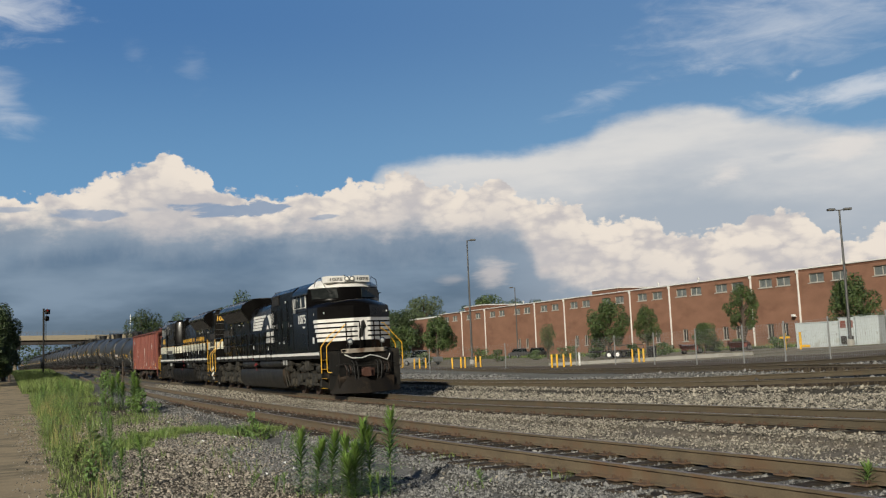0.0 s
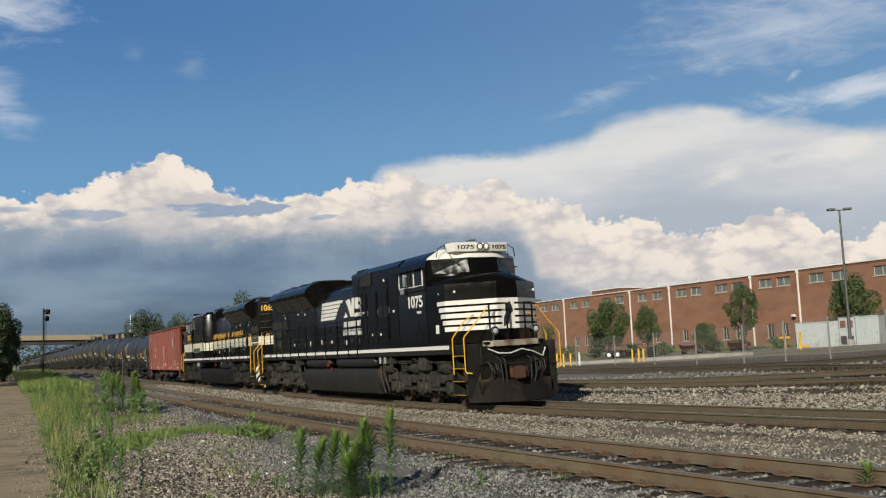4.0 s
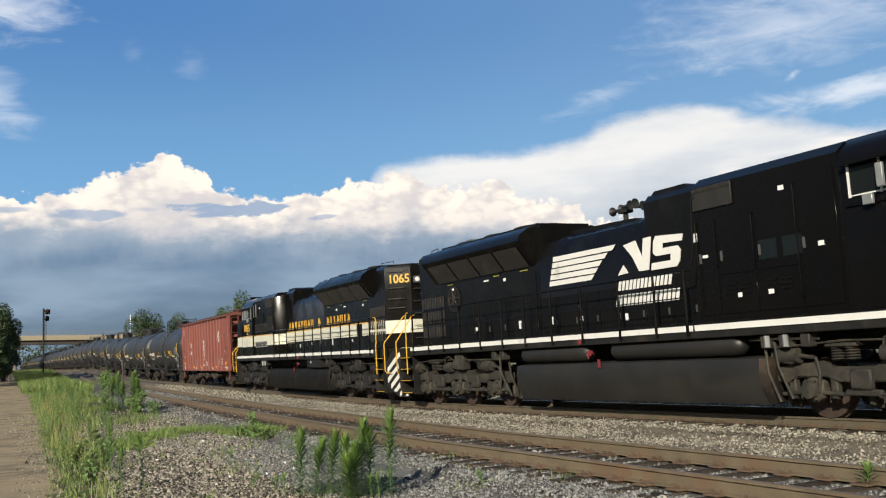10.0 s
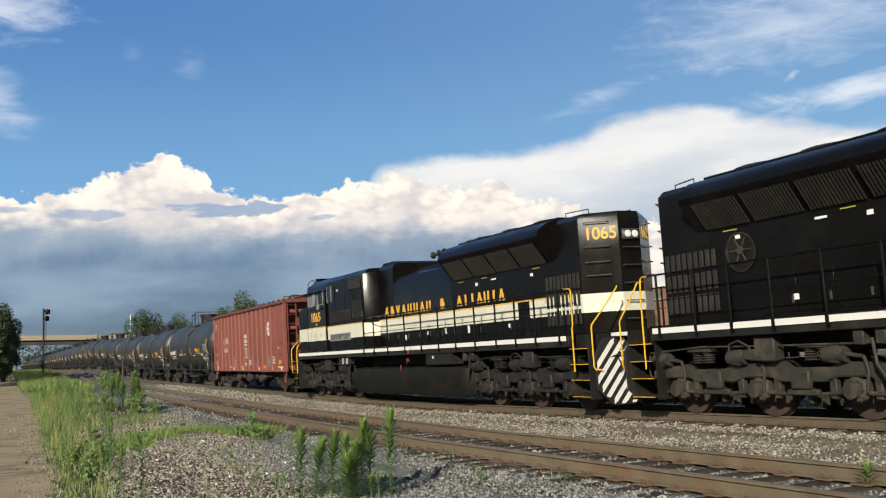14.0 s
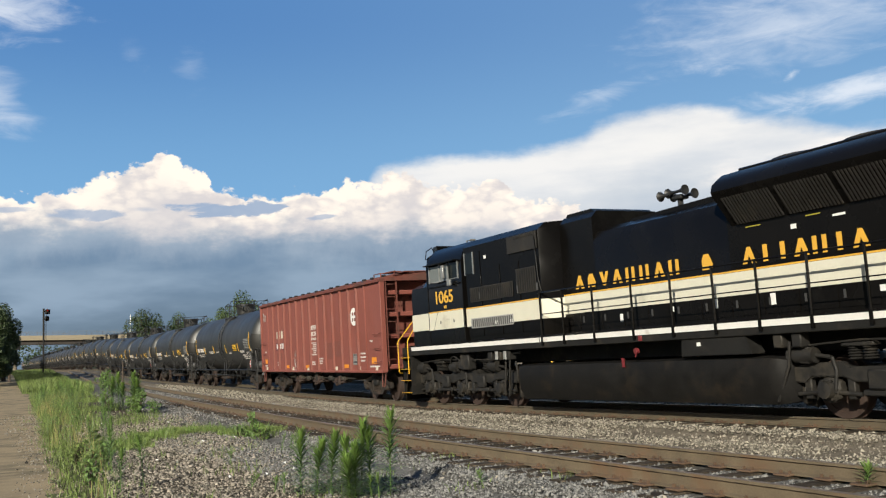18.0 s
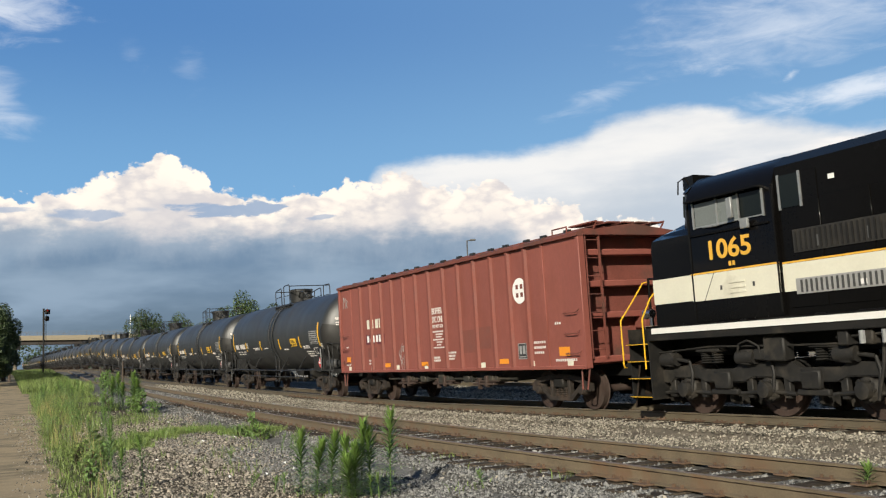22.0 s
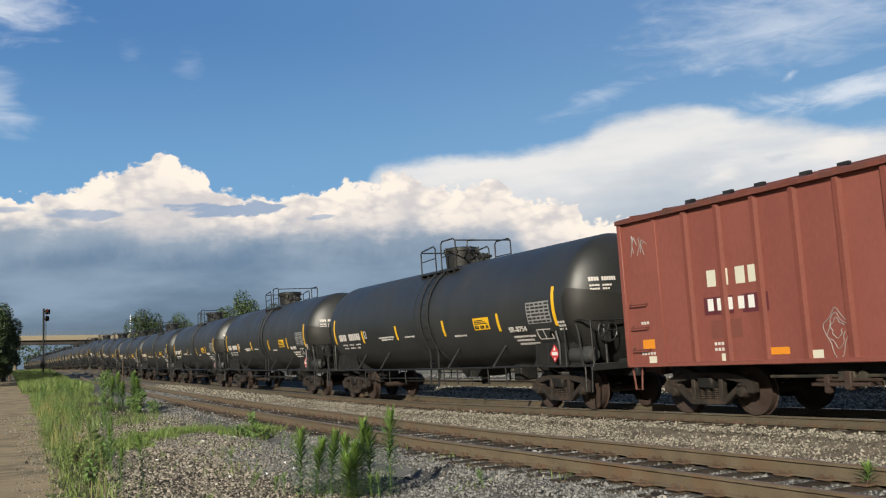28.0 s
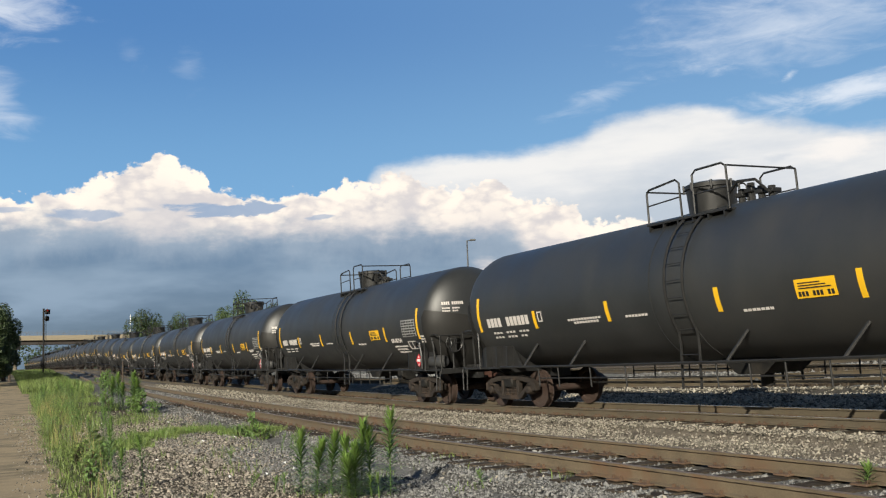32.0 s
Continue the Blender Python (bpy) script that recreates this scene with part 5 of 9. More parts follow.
for i, (x, y, h) in enumerate(((-11.75, 35.6, 1.55), (-11.55, 35.4, 1.3), (-11.9, 36.0, 1.15), (-13.5, 39.0, 1.5), (-13.9, 39.4, 1.3), (-13.2, 38.6, 1.1))):
    weed_plant(x, y, h, 260 + i, 200, label="tall leafy green weed on the verge", long=0.3)
rng = np.random.default_rng(77)
for i in range(26):
    s_ = float(rng.uniform(-22, 14))
    l_ = float(rng.uniform(verge(s_), road_edge(s_) - 0.3))
    x, y, _ = on_track(s_, l_)
    bush(float(x), float(y), float(rng.uniform(0.25, 0.5)), float(rng.uniform(0.3, 0.6)), 300 + i, "broad-leaved green weed in the roadside grass", 150, 0.032, "weed" if i % 2 else "grass", "weed")
rng = np.random.default_rng(78)
for i in range(18):
    s_ = float(rng.uniform(-44, -14))
    x, y, _ = on_track(s_, float(rng.uniform(verge(s_) - 0.3, road_edge(s_) - 0.4)))
    weed_plant(float(x), float(y), float(rng.uniform(0.6, 1.15)), 330 + i, 60, label="tall thin green weed in the far roadside grass", long=0.2)
for i, (s_, l_, h) in enumerate(((-17.5, 8.3, 1.6), (-18.3, 8.15, 1.35), (-17.0, 8.45, 1.2), (-20, 9.2, 1.1), (-10, 9.0, 0.9), (-7, 9.4, 1.0), (-3, 9.6, 0.9), (0.5, 10.1, 0.8), (3.5, 10.6, 0.9), (6.0, 11.2, 0.8), (8.5, 11.2, 0.85), (10.6, 11.5, 0.8), (12.6, 11.4, 0.75), (-14, 8.6, 0.8), (-25, 8.2, 1.2), (12.9, 11.75, 0.6))):
    x, y, _ = on_track(s_, l_)
    weed_plant(float(x), float(y), h, 230 + i, 110, label="tall thin dark green weed in the roadside grass", long=0.13)

# ---------------------------------------------------------------- road bridge over the line
br = base("road_bridge", "road bridge with tan parapet on dark steel girders", "bridge", Matrix.Translation((-96, 250, 0)) @ Matrix.Rotation(radians(-1.0), 4, "Y") @ Matrix.Rotation(radians(2.6), 4, "Y"))
for y in (0, 3.2, 6.4, 9.6):
    bm = bmesh.new()
    box(bm, -70, 75, y, y + 0.25, 7.5, 8.5)
    box(bm, -70, 75, y - 0.15, y + 0.4, 7.4, 7.5)
    for x in range(-66, 75, 6):
        box(bm, x, x + 0.15, y - 0.12, y, 7.5, 8.45)
    part("girder", bm, M["bridge_steel"], br)
bm = bmesh.new()
box(bm, -75, 80, -0.9, 11, 8.5, 8.85)
part("deck", bm, M["bridge_concrete"], br)
for y in (-0.9, 10.6):
    bm = bmesh.new()
    box(bm, -75, 80, y, y + 0.35, 8.85, 9.75, 0.03)
    part("parapet", bm, M["bridge_concrete"], br, "tan concrete parapet")
    bm = bmesh.new()
    for x in range(-74, 80, 3):
        rod(bm, (x, y + 0.17, 9.75), (x, y + 0.17, 10.9), 0.03, 5)
    for z in (10.2, 10.55, 10.9):
        rod(bm, (-75, y + 0.17, z), (80, y + 0.17, z), 0.02, 4)
    part("railing", bm, M["lamp_grey"], br)
for x in (-50, -22, 6.5, 36, 62):
    bm = bmesh.new()
    for y in (1, 5, 9):
        rod(bm, (x, y, -1), (x, y, 6.2), 0.5, 12)
    box(bm, x - 0.7, x + 0.7, -0.6, 10.6, 6.2, 7.41, 0.05)
    part("pier", bm, M["bridge_concrete"], br)
bm = bmesh.new()
rod(bm, (12.3, -0.2, 8.8), (12.3, -0.2, 15.0), 0.16, 8, 0.1)
part("light_pole", bm, M["sign_white"], br, "white light pole")

# ---------------------------------------------------------------- signal mast and poles
x, y = -50.2, 118.0
sg = base("signal_mast", "dark railway signal mast with hooded lamp heads and a ladder", "railway signal", Matrix.Translation((x, y, gz(x, y) - 0.1)) @ Matrix.Rotation(radians(25), 4, "Z"))
hh = 9.0 - gz(x, y)
bm = bmesh.new()
rod(bm, (0, 0, 0), (0, 0, hh), 0.115, 8)
part("mast", bm, M["under_black"], sg)
bm = bmesh.new()
for q in (-0.2, 0.2):
    rod(bm, (0.28, q, 0.4), (0.28, q, hh - 0.6), 0.03, 5)
for k in range(22):
    rod(bm, (0.28, -0.2, 0.6 + 0.33 * k), (0.28, 0.2, 0.6 + 0.33 * k), 0.02, 5)
part("ladder", bm, M["under_black"], sg)
for z, w in ((hh - 0.4, 0.72), (hh - 1.25, 0.6)):
    bm = bmesh.new()
    rod(bm, (0, 0, z), (0.4, 0, z), 0.06, 6)
    box(bm, 0.15, w + 0.05, -0.16, 0.16, z - 0.3, z + 0.3, 0.08)
    hd = part("signal_head", bm, M["under_black"], sg)
    bm = bmesh.new()
    for k in (-0.2, 0.2):
        rod(bm, (w * 0.6, -0.16, z + k), (w * 0.6, -0.5, z + k), 0.13, 10, caps=False)
    part("hood", bm, M["under_black"], hd)
bm = bmesh.new()
lathe(bm, [(-0.165, 0.09), (-0.18, 0.05), (-0.185, 0.01)], "y", 12, (0.45, 0, hh - 0.22))
part("lamp", bm, M["signal_red"], sg)
for x, y, h in ((-46.6, 101.0, 6.4), (-33.6, 92, 1.5), (-24.6, 72, 1.9)):
    z = gz(x, y)
    po = base("utility_pole" if h > 3 else "marker_post", "weathered wooden pole beside the line" if h > 3 else "short weathered wooden post in the grass", "pole" if h > 3 else "post", Matrix.Translation((x, y, z)))
    bm = bmesh.new()
    rod(bm, (0, 0, -0.1), (0, 0, h), 0.14 if h > 3 else 0.055, 8, 0.1 if h > 3 else 0.05)
    part("shaft", bm, M["bark"], po)
    bm = bmesh.new()
    lathe(bm, [(h, 0.1), (h + 0.03, 0.1), (h + 0.06, 0.02)], "z", 8)
    part("cap", bm, M["lamp_grey"], po)


# ---------------------------------------------------------------- running gear shared by the train
def wheelset_mesh(r, material="wheel_rust"):
    bm = bmesh.new()
    for q in (-1, 1):
        prof = [(q * 0.80, 0.10), (q * 0.80, r * 0.78), (q * 0.815, r * 0.80), (q * 0.815, r), (q * 0.69, r + 0.004), (q * 0.68, r + 0.028), (q * 0.665, r + 0.02), (q * 0.67, r * 0.82), (q * 0.715, r * 0.76), (q * 0.715, 0.12)]
        lathe(bm, prof, "y", 28)
    rod(bm, (0, -1.0, 0), (0, 1.0, 0), 0.085, 12)
    for q in (-1, 1):
        for i in range(4):
            a = i * math.pi / 2
            rod(bm, (math.cos(a) * r * 0.5, q * 0.79, math.sin(a) * r * 0.5), (math.cos(a) * r * 0.5, q * 0.803, math.sin(a) * r * 0.5), 0.045, 8)
    return mesh_of("wheelset", bm, M[material])


WHEEL_LOCO, WHEEL_CAR = wheelset_mesh(0.50), wheelset_mesh(0.44)


def spring(bm, x, y, z0, z1, r=0.09):
    d = (z1 - z0) / 10
    lathe(bm, [(z0 + d * i, r if i % 2 else r * 0.72) for i in range(11)], "z", 10, (x, y, 0))


def loco_truck(loco, cx, turn):
    """A three-axle truck: frames, journals, springs, brake gear, wheelsets."""
    t = part("truck", TRUCK["bolster"], None, loco, "grimy three-axle truck", at=Matrix.Translation((cx, 0, 0)) @ Matrix.Rotation(math.pi if turn else 0, 4, "Z"))
    for q in (0, 1):
        m = Matrix.Rotation(math.pi * q, 4, "Z")
        for n, spots in (("side_frame", (0,)), ("journal_box", (-2.0, 0, 2.0)), ("spring_pack", (-1.32, 1.32)), ("brake_cylinder", (-2.35, -0.35, 1.75)), ("brake_shoe", (-2.62, -1.0, 1.0, 2.62)), ("damper", (0,)), ("sand_pipe", (0,))):
            for dx in spots:
                part(n, TRUCK[n], None, t, at=m @ Matrix.Translation((dx, 0, 0)))
    for dx in (-2.0, 0, 2.0):
        part("wheelset", WHEEL_LOCO, None, t, at=Matrix.Translation((dx, 0, 0.5)))
    return t


TRUCK = {}
bm = bmesh.new()
box(bm, -0.45, 0.45, -1.0, 1.0, 0.62, 0.98, 0.04)
box(bm, -2.5, 2.5, -0.62, 0.62, 0.5, 0.85, 0.05)
for dx in (-1.3, 0.7, 1.9):
    rod(bm, (dx, -0.55, 0.5), (dx, 0.55, 0.5), 0.34, 14)
TRUCK["bolster"] = mesh_of("truck", bm, M["under_black"])
bm = bmesh.new()
y0, y1 = -1.18, -1.02
prism(bm, [(-2.72, 0.62), (-2.72, 0.86), (-2.4, 0.92), (-1.75, 0.95), (-1.55, 0.86), (-0.75, 0.86), (-0.6, 0.97), (0.6, 0.97), (0.75, 0.86), (1.55, 0.86), (1.75, 0.95), (2.4, 0.92), (2.72, 0.86), (2.72, 0.62), (2.45, 0.6), (2.3, 0.7), (1.7, 0.7), (1.5, 0.62), (0.5, 0.62),
           (0.3, 0.7), (-0.3, 0.7), (-0.5, 0.62), (-1.5, 0.62), (-1.7, 0.7), (-2.3, 0.7), (-2.45, 0.6)], "y", y0, y1, 0.02)
for dx in (-2.42, -1.58, -0.42, 0.42, 1.58, 2.42):
    box(bm, dx - 0.07, dx + 0.07, y0 + 0.02, y1 - 0.02, 0.34, 0.68, 0.015)
for dx in (-1.0, 1.0):
    box(bm, dx - 0.2, dx + 0.2, -1.26, -1.15, 0.5, 0.82, 0.03)
    box(bm, dx - 0.33, dx + 0.33, -1.22, -1.12, 0.40, 0.50, 0.02)
TRUCK["side_frame"] = mesh_of("side_frame", bm, M["truck_grime"])
bm = bmesh.new()
box(bm, -0.22, 0.22, -1.2, -0.98, 0.34, 0.66, 0.05)
lathe(bm, [(-1.31, 0.10), (-1.3, 0.135), (-1.2, 0.15), (-1.15, 0.21), (-1.0, 0.21)], "y", 16, (0, 0, 0.49))
for i in range(6):
    a = i * math.pi / 3
    rod(bm, (0.17 * math.cos(a), -1.23, 0.49 + 0.17 * math.sin(a)), (0.17 * math.cos(a), -1.19, 0.49 + 0.17 * math.sin(a)), 0.022, 6)
for e in (-1, 1):
    rod(bm, (e * 0.2, -1.16, 0.45), (e * 0.62, -1.16, 0.42), 0.035, 8)
TRUCK["journal_box"] = mesh_of("journal_box", bm, M["truck_grime"])
bm = bmesh.new()
for e in (-0.14, 0.14):
    spring(bm, e, -1.12, 0.96, 1.18, 0.12)
box(bm, -0.3, 0.3, -1.25, -0.98, 1.18, 1.25, 0.015)
TRUCK["spring_pack"] = mesh_of("spring_pack", bm, M["truck_grime"])
bm = bmesh.new()
rod(bm, (-0.2, -1.22, 1.06), (0.2, -1.22, 1.06), 0.13, 14)
rod(bm, (0.2, -1.22, 1.06), (0.5, -1.22, 1.02), 0.035, 8)
box(bm, -0.12, 0.12, -1.3, -1.1, 0.92, 1.2, 0.03)
pipe(bm, [(0.5, -1.2, 1.02), (0.56, -1.2, 0.8), (0.5, -1.2, 0.45)], 0.03)
TRUCK["brake_cylinder"] = mesh_of("brake_cylinder", bm, M["truck_grime"])
bm = bmesh.new()
box(bm, -0.05, 0.05, -1.05, -0.68, 0.25, 0.55, 0.02)
prism(bm, [(-0.14, 0.2), (0.14, 0.2), (0.1, 0.62), (-0.1, 0.62)], "y", -0.9, -0.7, 0.02)
TRUCK["brake_shoe"] = mesh_of("brake_shoe", bm, M["truck_grime"])
bm = bmesh.new()
box(bm, 0.15, 0.62, -1.36, -1.1, 0.98, 1.42, 0.03)
box(bm, -0.15, 0.15, -1.3, -1.12, 1.0, 1.2, 0.03)
pipe(bm, [(-0.5, -1.3, 1.1), (-0.42, -1.34, 1.3), (-0.2, -1.34, 1.36), (0.0, -1.3, 1.25), (0.02, -1.28, 1.05)], 0.022)
TRUCK["damper"] = mesh_of("damper", bm, M["truck_grime"])
bm = bmesh.new()
for dx in (-2.75, 2.75):
    e = 1 if dx > 0 else -1
    pipe(bm, [(dx, -1.2, 1.15), (dx + e * 0.06, -1.2, 0.8), (dx, -1.0, 0.4), (dx - e * 0.18, -0.78, 0.18)], 0.028)
pipe(bm, [(-2.7, -1.24, 1.2), (-1.2, -1.27, 1.28), (0.6, -1.27, 1.24), (2.6, -1.24, 1.22)], 0.018)
TRUCK["sand_pipe"] = mesh_of("sand_pipe", bm, M["truck_grime"])


def frame_on(p, u, v, w=(0, 0, 1)):
    """A matrix that puts x, y, z of a flat thing along u, v, and outward."""
    u, v = Vector(u).normalized(), Vector(v).normalized()
    n = u.cross(v)
    m = Matrix((u, v, n)).transposed().to_4x4()
    m.translation = p
    return m


def bars(bm, spots, y, sy, depth=0.004):
    """Small flat plates on a wall at |y|: (x0, x1, z0, z1)."""
    for x0, x1, z0, z1 in spots:
        a, b = sorted((y * sy, (y + depth) * sy))
        box(bm, min(x0, x1), max(x0, x1), a, b, z0, z1)
    return bm


def slant(bm, pts, y, sy, depth=0.005):
    prism(bm, pts, "y", y * sy, (y + depth) * sy)


def locomotive(name, label, scheme):
    striped = scheme == "stripes"
    lo = base(name, label, "locomotive", group="locomotives")
    blk, cabm = M["paint_black"], M["paint_cab"]
    # frame and deck
    bm = bmesh.new()
    box(bm, -9.4, 9.75, -1.48, 1.48, 1.44, 1.70, 0.015)
    box(bm, -10.25, 10.55, -0.62, 0.62, 1.1, 1.66, 0.02)
    part("frame", bm, M["under_black"], lo)
    bm = bmesh.new()
    box(bm, -10.3, 10.6, -0.9, 0.9, 1.66, 1.73, 0.01)
    box(bm, -9.4, 9.75, -1.5, 1.5, 1.70, 1.735, 0.008)
    part("walkway", bm, blk, lo)
    for sy in (-1, 1):
        posts = [-9.1, -8.1, -7.2, -6.25, -5.15, -4.05, -3.0, -1.87, -0.7, 0.6, 1.72, 2.75]
        edges = [-9.35] + posts + [9.6]
        for a, b in zip(edges, edges[1:]):
            bm = bmesh.new()
            box(bm, a + 0.03, b - 0.03, *sorted((1.485 * sy, 1.505 * sy)), 1.58, 1.688)
            part("sill_stripe", bm, M["paint_white"], lo, "white painted sill edge")
        # handrail
        for x in posts[:-1] + [2.6]:
            bm = bmesh.new()
            rod(bm, (x, 1.5 * sy, 1.5), (x, 1.5 * sy, 2.74), 0.024, 6)
            box(bm, x - 0.03, x + 0.03, *sorted((1.47 * sy, 1.525 * sy)), 1.5, 1.72)
            part("stanchion", bm, blk, lo)
        bm = bmesh.new()
        pipe(bm, [(-9.35, 1.5 * sy, 2.72), (-6, 1.5 * sy, 2.72), (-2, 1.5 * sy, 2.72), (2.6, 1.5 * sy, 2.72), (2.75, 1.44 * sy, 2.72)], 0.02)
        pipe(bm, [(-9.2, 1.5 * sy, 2.22), (2.6, 1.5 * sy, 2.22)], 0.012, 5)
        part("handrail", bm, blk, lo)
        # corner steps
        for sx in (-1, 1):
            x0, x1 = (9.7, 10.42) if sx > 0 else (-9.4, -10.12)
            bm = bmesh.new()
            a, b = sorted((x0, x1))
            box(bm, a, a + 0.03, *sorted((0.85 * sy, 1.48 * sy)), 0.3, 1.70)
            box(bm, b - 0.03, b, *sorted((0.85 * sy, 1.4 * sy)), 0.3, 1.70)
            box(bm, a, b, *sorted((0.85 * sy, 0.9 * sy)), 0.35, 1.70)
            part("step_well", bm, M["under_black"], lo)
            for z in (0.34, 0.70, 1.04, 1.38):
                bm = bmesh.new()
                box(bm, a + 0.03, b - 0.03, *sorted((0.95 * sy, 1.47 * sy)), z, z + 0.03)
                st = part("step", bm, M["under_black"], lo)
                bm = bmesh.new()
                box(bm, a + 0.03, b - 0.03, *sorted((1.47 * sy, 1.5 * sy)), z + 0.008, z + 0.02)
                part("edge", bm, M["paint_yellow"], st, "yellow step edge")
            for xx, top, xt, yt in ((9.82, 2.48, 9.98, 0.92), (10.5, 2.66, 10.58, 0.78)) if sx > 0 else ((9.6, 2.72, 9.45, 1.47), (10.32, 2.68, 10.45, 0.85)):
                bm = bmesh.new()
                y = 1.5 * sy
                pts = [(xx * sx, y, 0.9 if xx < 10 else 1.0), (xx * sx, y, 1.4), (xx * sx, y, 1.84), ((xx + 0.01) * sx, y * 0.99, 1.9)]
                if xx > 10 or sx > 0:
                    pts += [((xx * 0.45 + xt * 0.55) * sx, (1.5 * 0.45 + yt * 0.55) * sy, 2.3), (xt * sx, yt * sy, top), ((xt - 0.08) * sx, (yt - 0.06) * sy, top + 0.02)]
                else:
                    pts += [((xx + 0.02) * sx, y * 0.99, 2.3), (xx * sx, y * 0.98, top - 0.04), ((xx - 0.06) * sx, y * 0.98, top), ((xx - 0.35) * sx, y * 0.98, top + 0.01)]
                pipe(bm, pts, 0.017, 8)
                if xx > 10:
                    pipe(bm, [(xx * sx, y, 1.0), ((xx + 0.02) * sx, y * 0.98, 0.94), ((xx + 0.1) * sx, y * 0.9, 0.93)], 0.0165, 8)
                part("grab_rail", bm, M["paint_yellow"], lo, "yellow curved grab rail")
        # air reservoirs
        for a, b in ((-3.5, -0.75), (0.0, 3.75)) if striped else ():
            bm = bmesh.new()
            lathe(bm, [(a, 0.06), (a + 0.05, 0.14), (a + 0.16, 0.2), (b - 0.16, 0.2), (b - 0.05, 0.14), (b, 0.06)], "x", 18, (0, 1.22 * sy, 1.29))
            part("air_reservoir", bm, M["tank_side"] if striped else M["pilot_black"], lo)
        bm = bmesh.new()
        rod(bm, (-0.62, 1.36 * sy, 1.27), (-0.6, 1.44 * sy, 1.26), 0.06, 10)
        pipe(bm, [(-0.62, 1.42 * sy, 1.33), (-0.68, 1.45 * sy, 1.25), (-0.62, 1.45 * sy, 1.15)], 0.015)
        part("fuel_cutoff", bm, M["cutoff_red"], lo, "faded red emergency fuel cutoff")
        bm = bmesh.new()
        box(bm, -0.29, -0.2, *sorted((1.465 * sy, 1.475 * sy)), 0.95, 1.13)
        part("notice_plate", bm, M["cutoff_red"], lo, "small faded red notice plate")
        bm = bmesh.new()
        box(bm, -0.91, -0.81, *sorted((1.47 * sy, 1.51 * sy)), 1.46, 1.57, 0.01)
        part("cutoff_button", bm, M["cutoff_red"], lo, "small red cutoff button")
        for x in (4.35, 4.75, 5.2, -4.3, -4.7):
            bm = bmesh.new()
            box(bm, x - 0.1, x + 0.1, *sorted((1.2 * sy, 1.42 * sy)), 1.2, 1.44, 0.02)
            part("junction_box", bm, M["truck_grime"], lo)
        for pts in ([(3.9, 1.3, 1.36), (4.6, 1.34, 1.36), (5.4, 1.3, 1.33)], [(4.5, 1.35, 1.3), (4.55, 1.36, 0.9), (4.75, 1.3, 0.35)], [(-4.5, 1.35, 1.3), (-4.45, 1.36, 0.9), (-4.1, 1.3, 0.3)], [(4.3, 1.36, 1.3), (4.34, 1.38, 0.8), (4.5, 1.32, 0.3)]):
            bm = bmesh.new()
            pipe(bm, [(x, y * sy, z) for x, y, z in pts], 0.027)
            part("pipe", bm, M["truck_grime"], lo)
        for x in (4.42, 4.82):
            bm = bmesh.new()
            rod(bm, (x, 1.43 * sy, 1.22), (x, 1.43 * sy, 1.42), 0.05, 8)
            part("air_filter", bm, M["galvanised"], lo)
        for x, z0, z1, y in () if not striped else ((3.47, 2.7, 3.55, 1.45), (4.37, 2.7, 3.55, 1.45), (5.32, 2.0, 3.9, 1.45), (3.0, 2.0, 3.6, 1.45), (-3.05, 1.9, 3.3, 1.02), (2.3, 1.9, 2.2, 1.02)):
            bm = bmesh.new()
            pipe(bm, [(x, (y - 0.02) * sy, z0), (x, (y + 0.03) * sy, z0 + 0.04), (x, (y + 0.03) * sy, z1 - 0.04), (x, (y - 0.02) * sy, z1)], 0.012, 6)
            part("grab_iron", bm, blk, lo)
    # fuel tank
    bm = bmesh.new()
    prof = [(-1.28, 0.24), (-1.42, 0.5), (-1.46, 0.85), (-1.42, 1.04), (-1.2, 1.07), (1.2, 1.07), (1.42, 1.04), (1.46, 0.85), (1.42, 0.5), (1.28, 0.24)]
    loft(bm, [[(x, y * k, 0.64 + (z - 0.64) * k) for y, z in prof] for x, k in (((-3.66, 0.93), (-3.58, 1.0), (4.2, 1.0), (4.32, 0.93)) if striped else ((-4.45, 0.62), (-4.38, 0.86), (-4.2, 0.97), (-4.0, 1.0), (3.82, 1.0), (3.9, 0.93)))])
    part("fuel_tank", bm, M["tank_side"] if striped else M["pilot_black"], lo)
    bm = bmesh.new()
    xe = 4.21 if striped else 3.83
    loft(bm, [[(x, y * k, 0.64 + (z - 0.64) * k) for y, z in prof] for x, k in ((xe, 1.003), (xe + 0.12, 0.94), (xe + 0.14, 0.88))])
    part("tank_end", bm, M["plow"], lo, "dusty brown end of the fuel tank")
    if not striped:
        for sy in (-1, 1):
            bm = bmesh.new()
            prism(bm, [(-3.75, 1.12), (-3.6, 1.5), (-2.0, 1.5), (-1.95, 1.12)], "y", 1.12 * sy, 1.44 * sy, 0.01)
            part("equipment_box", bm, M["under_black"], lo, "black steel box above the fuel tank")
            bm = bmesh.new()
            bars(bm, [(-2.5, -2.4, 1.3, 1.37)], 1.44, sy)
            part("placard", bm, M["sign_white"], lo, "small white warning label")
    for cx, turn in ((7.05, False), (-7.05, True)):
        loco_truck(lo, cx, turn)
    # hood under the engine
    bm = bmesh.new()
    hood = [(-1.0, 1.73), (-1.0, 3.72), (-0.9, 3.92), (-0.6, 4.05), (0.6, 4.05), (0.9, 3.92), (1.0, 3.72), (1.0, 1.73)]
    prism(bm, hood, "x", -3.0, 1.05)
    part("engine_hood", bm, blk, lo)
    bm = bmesh.new()
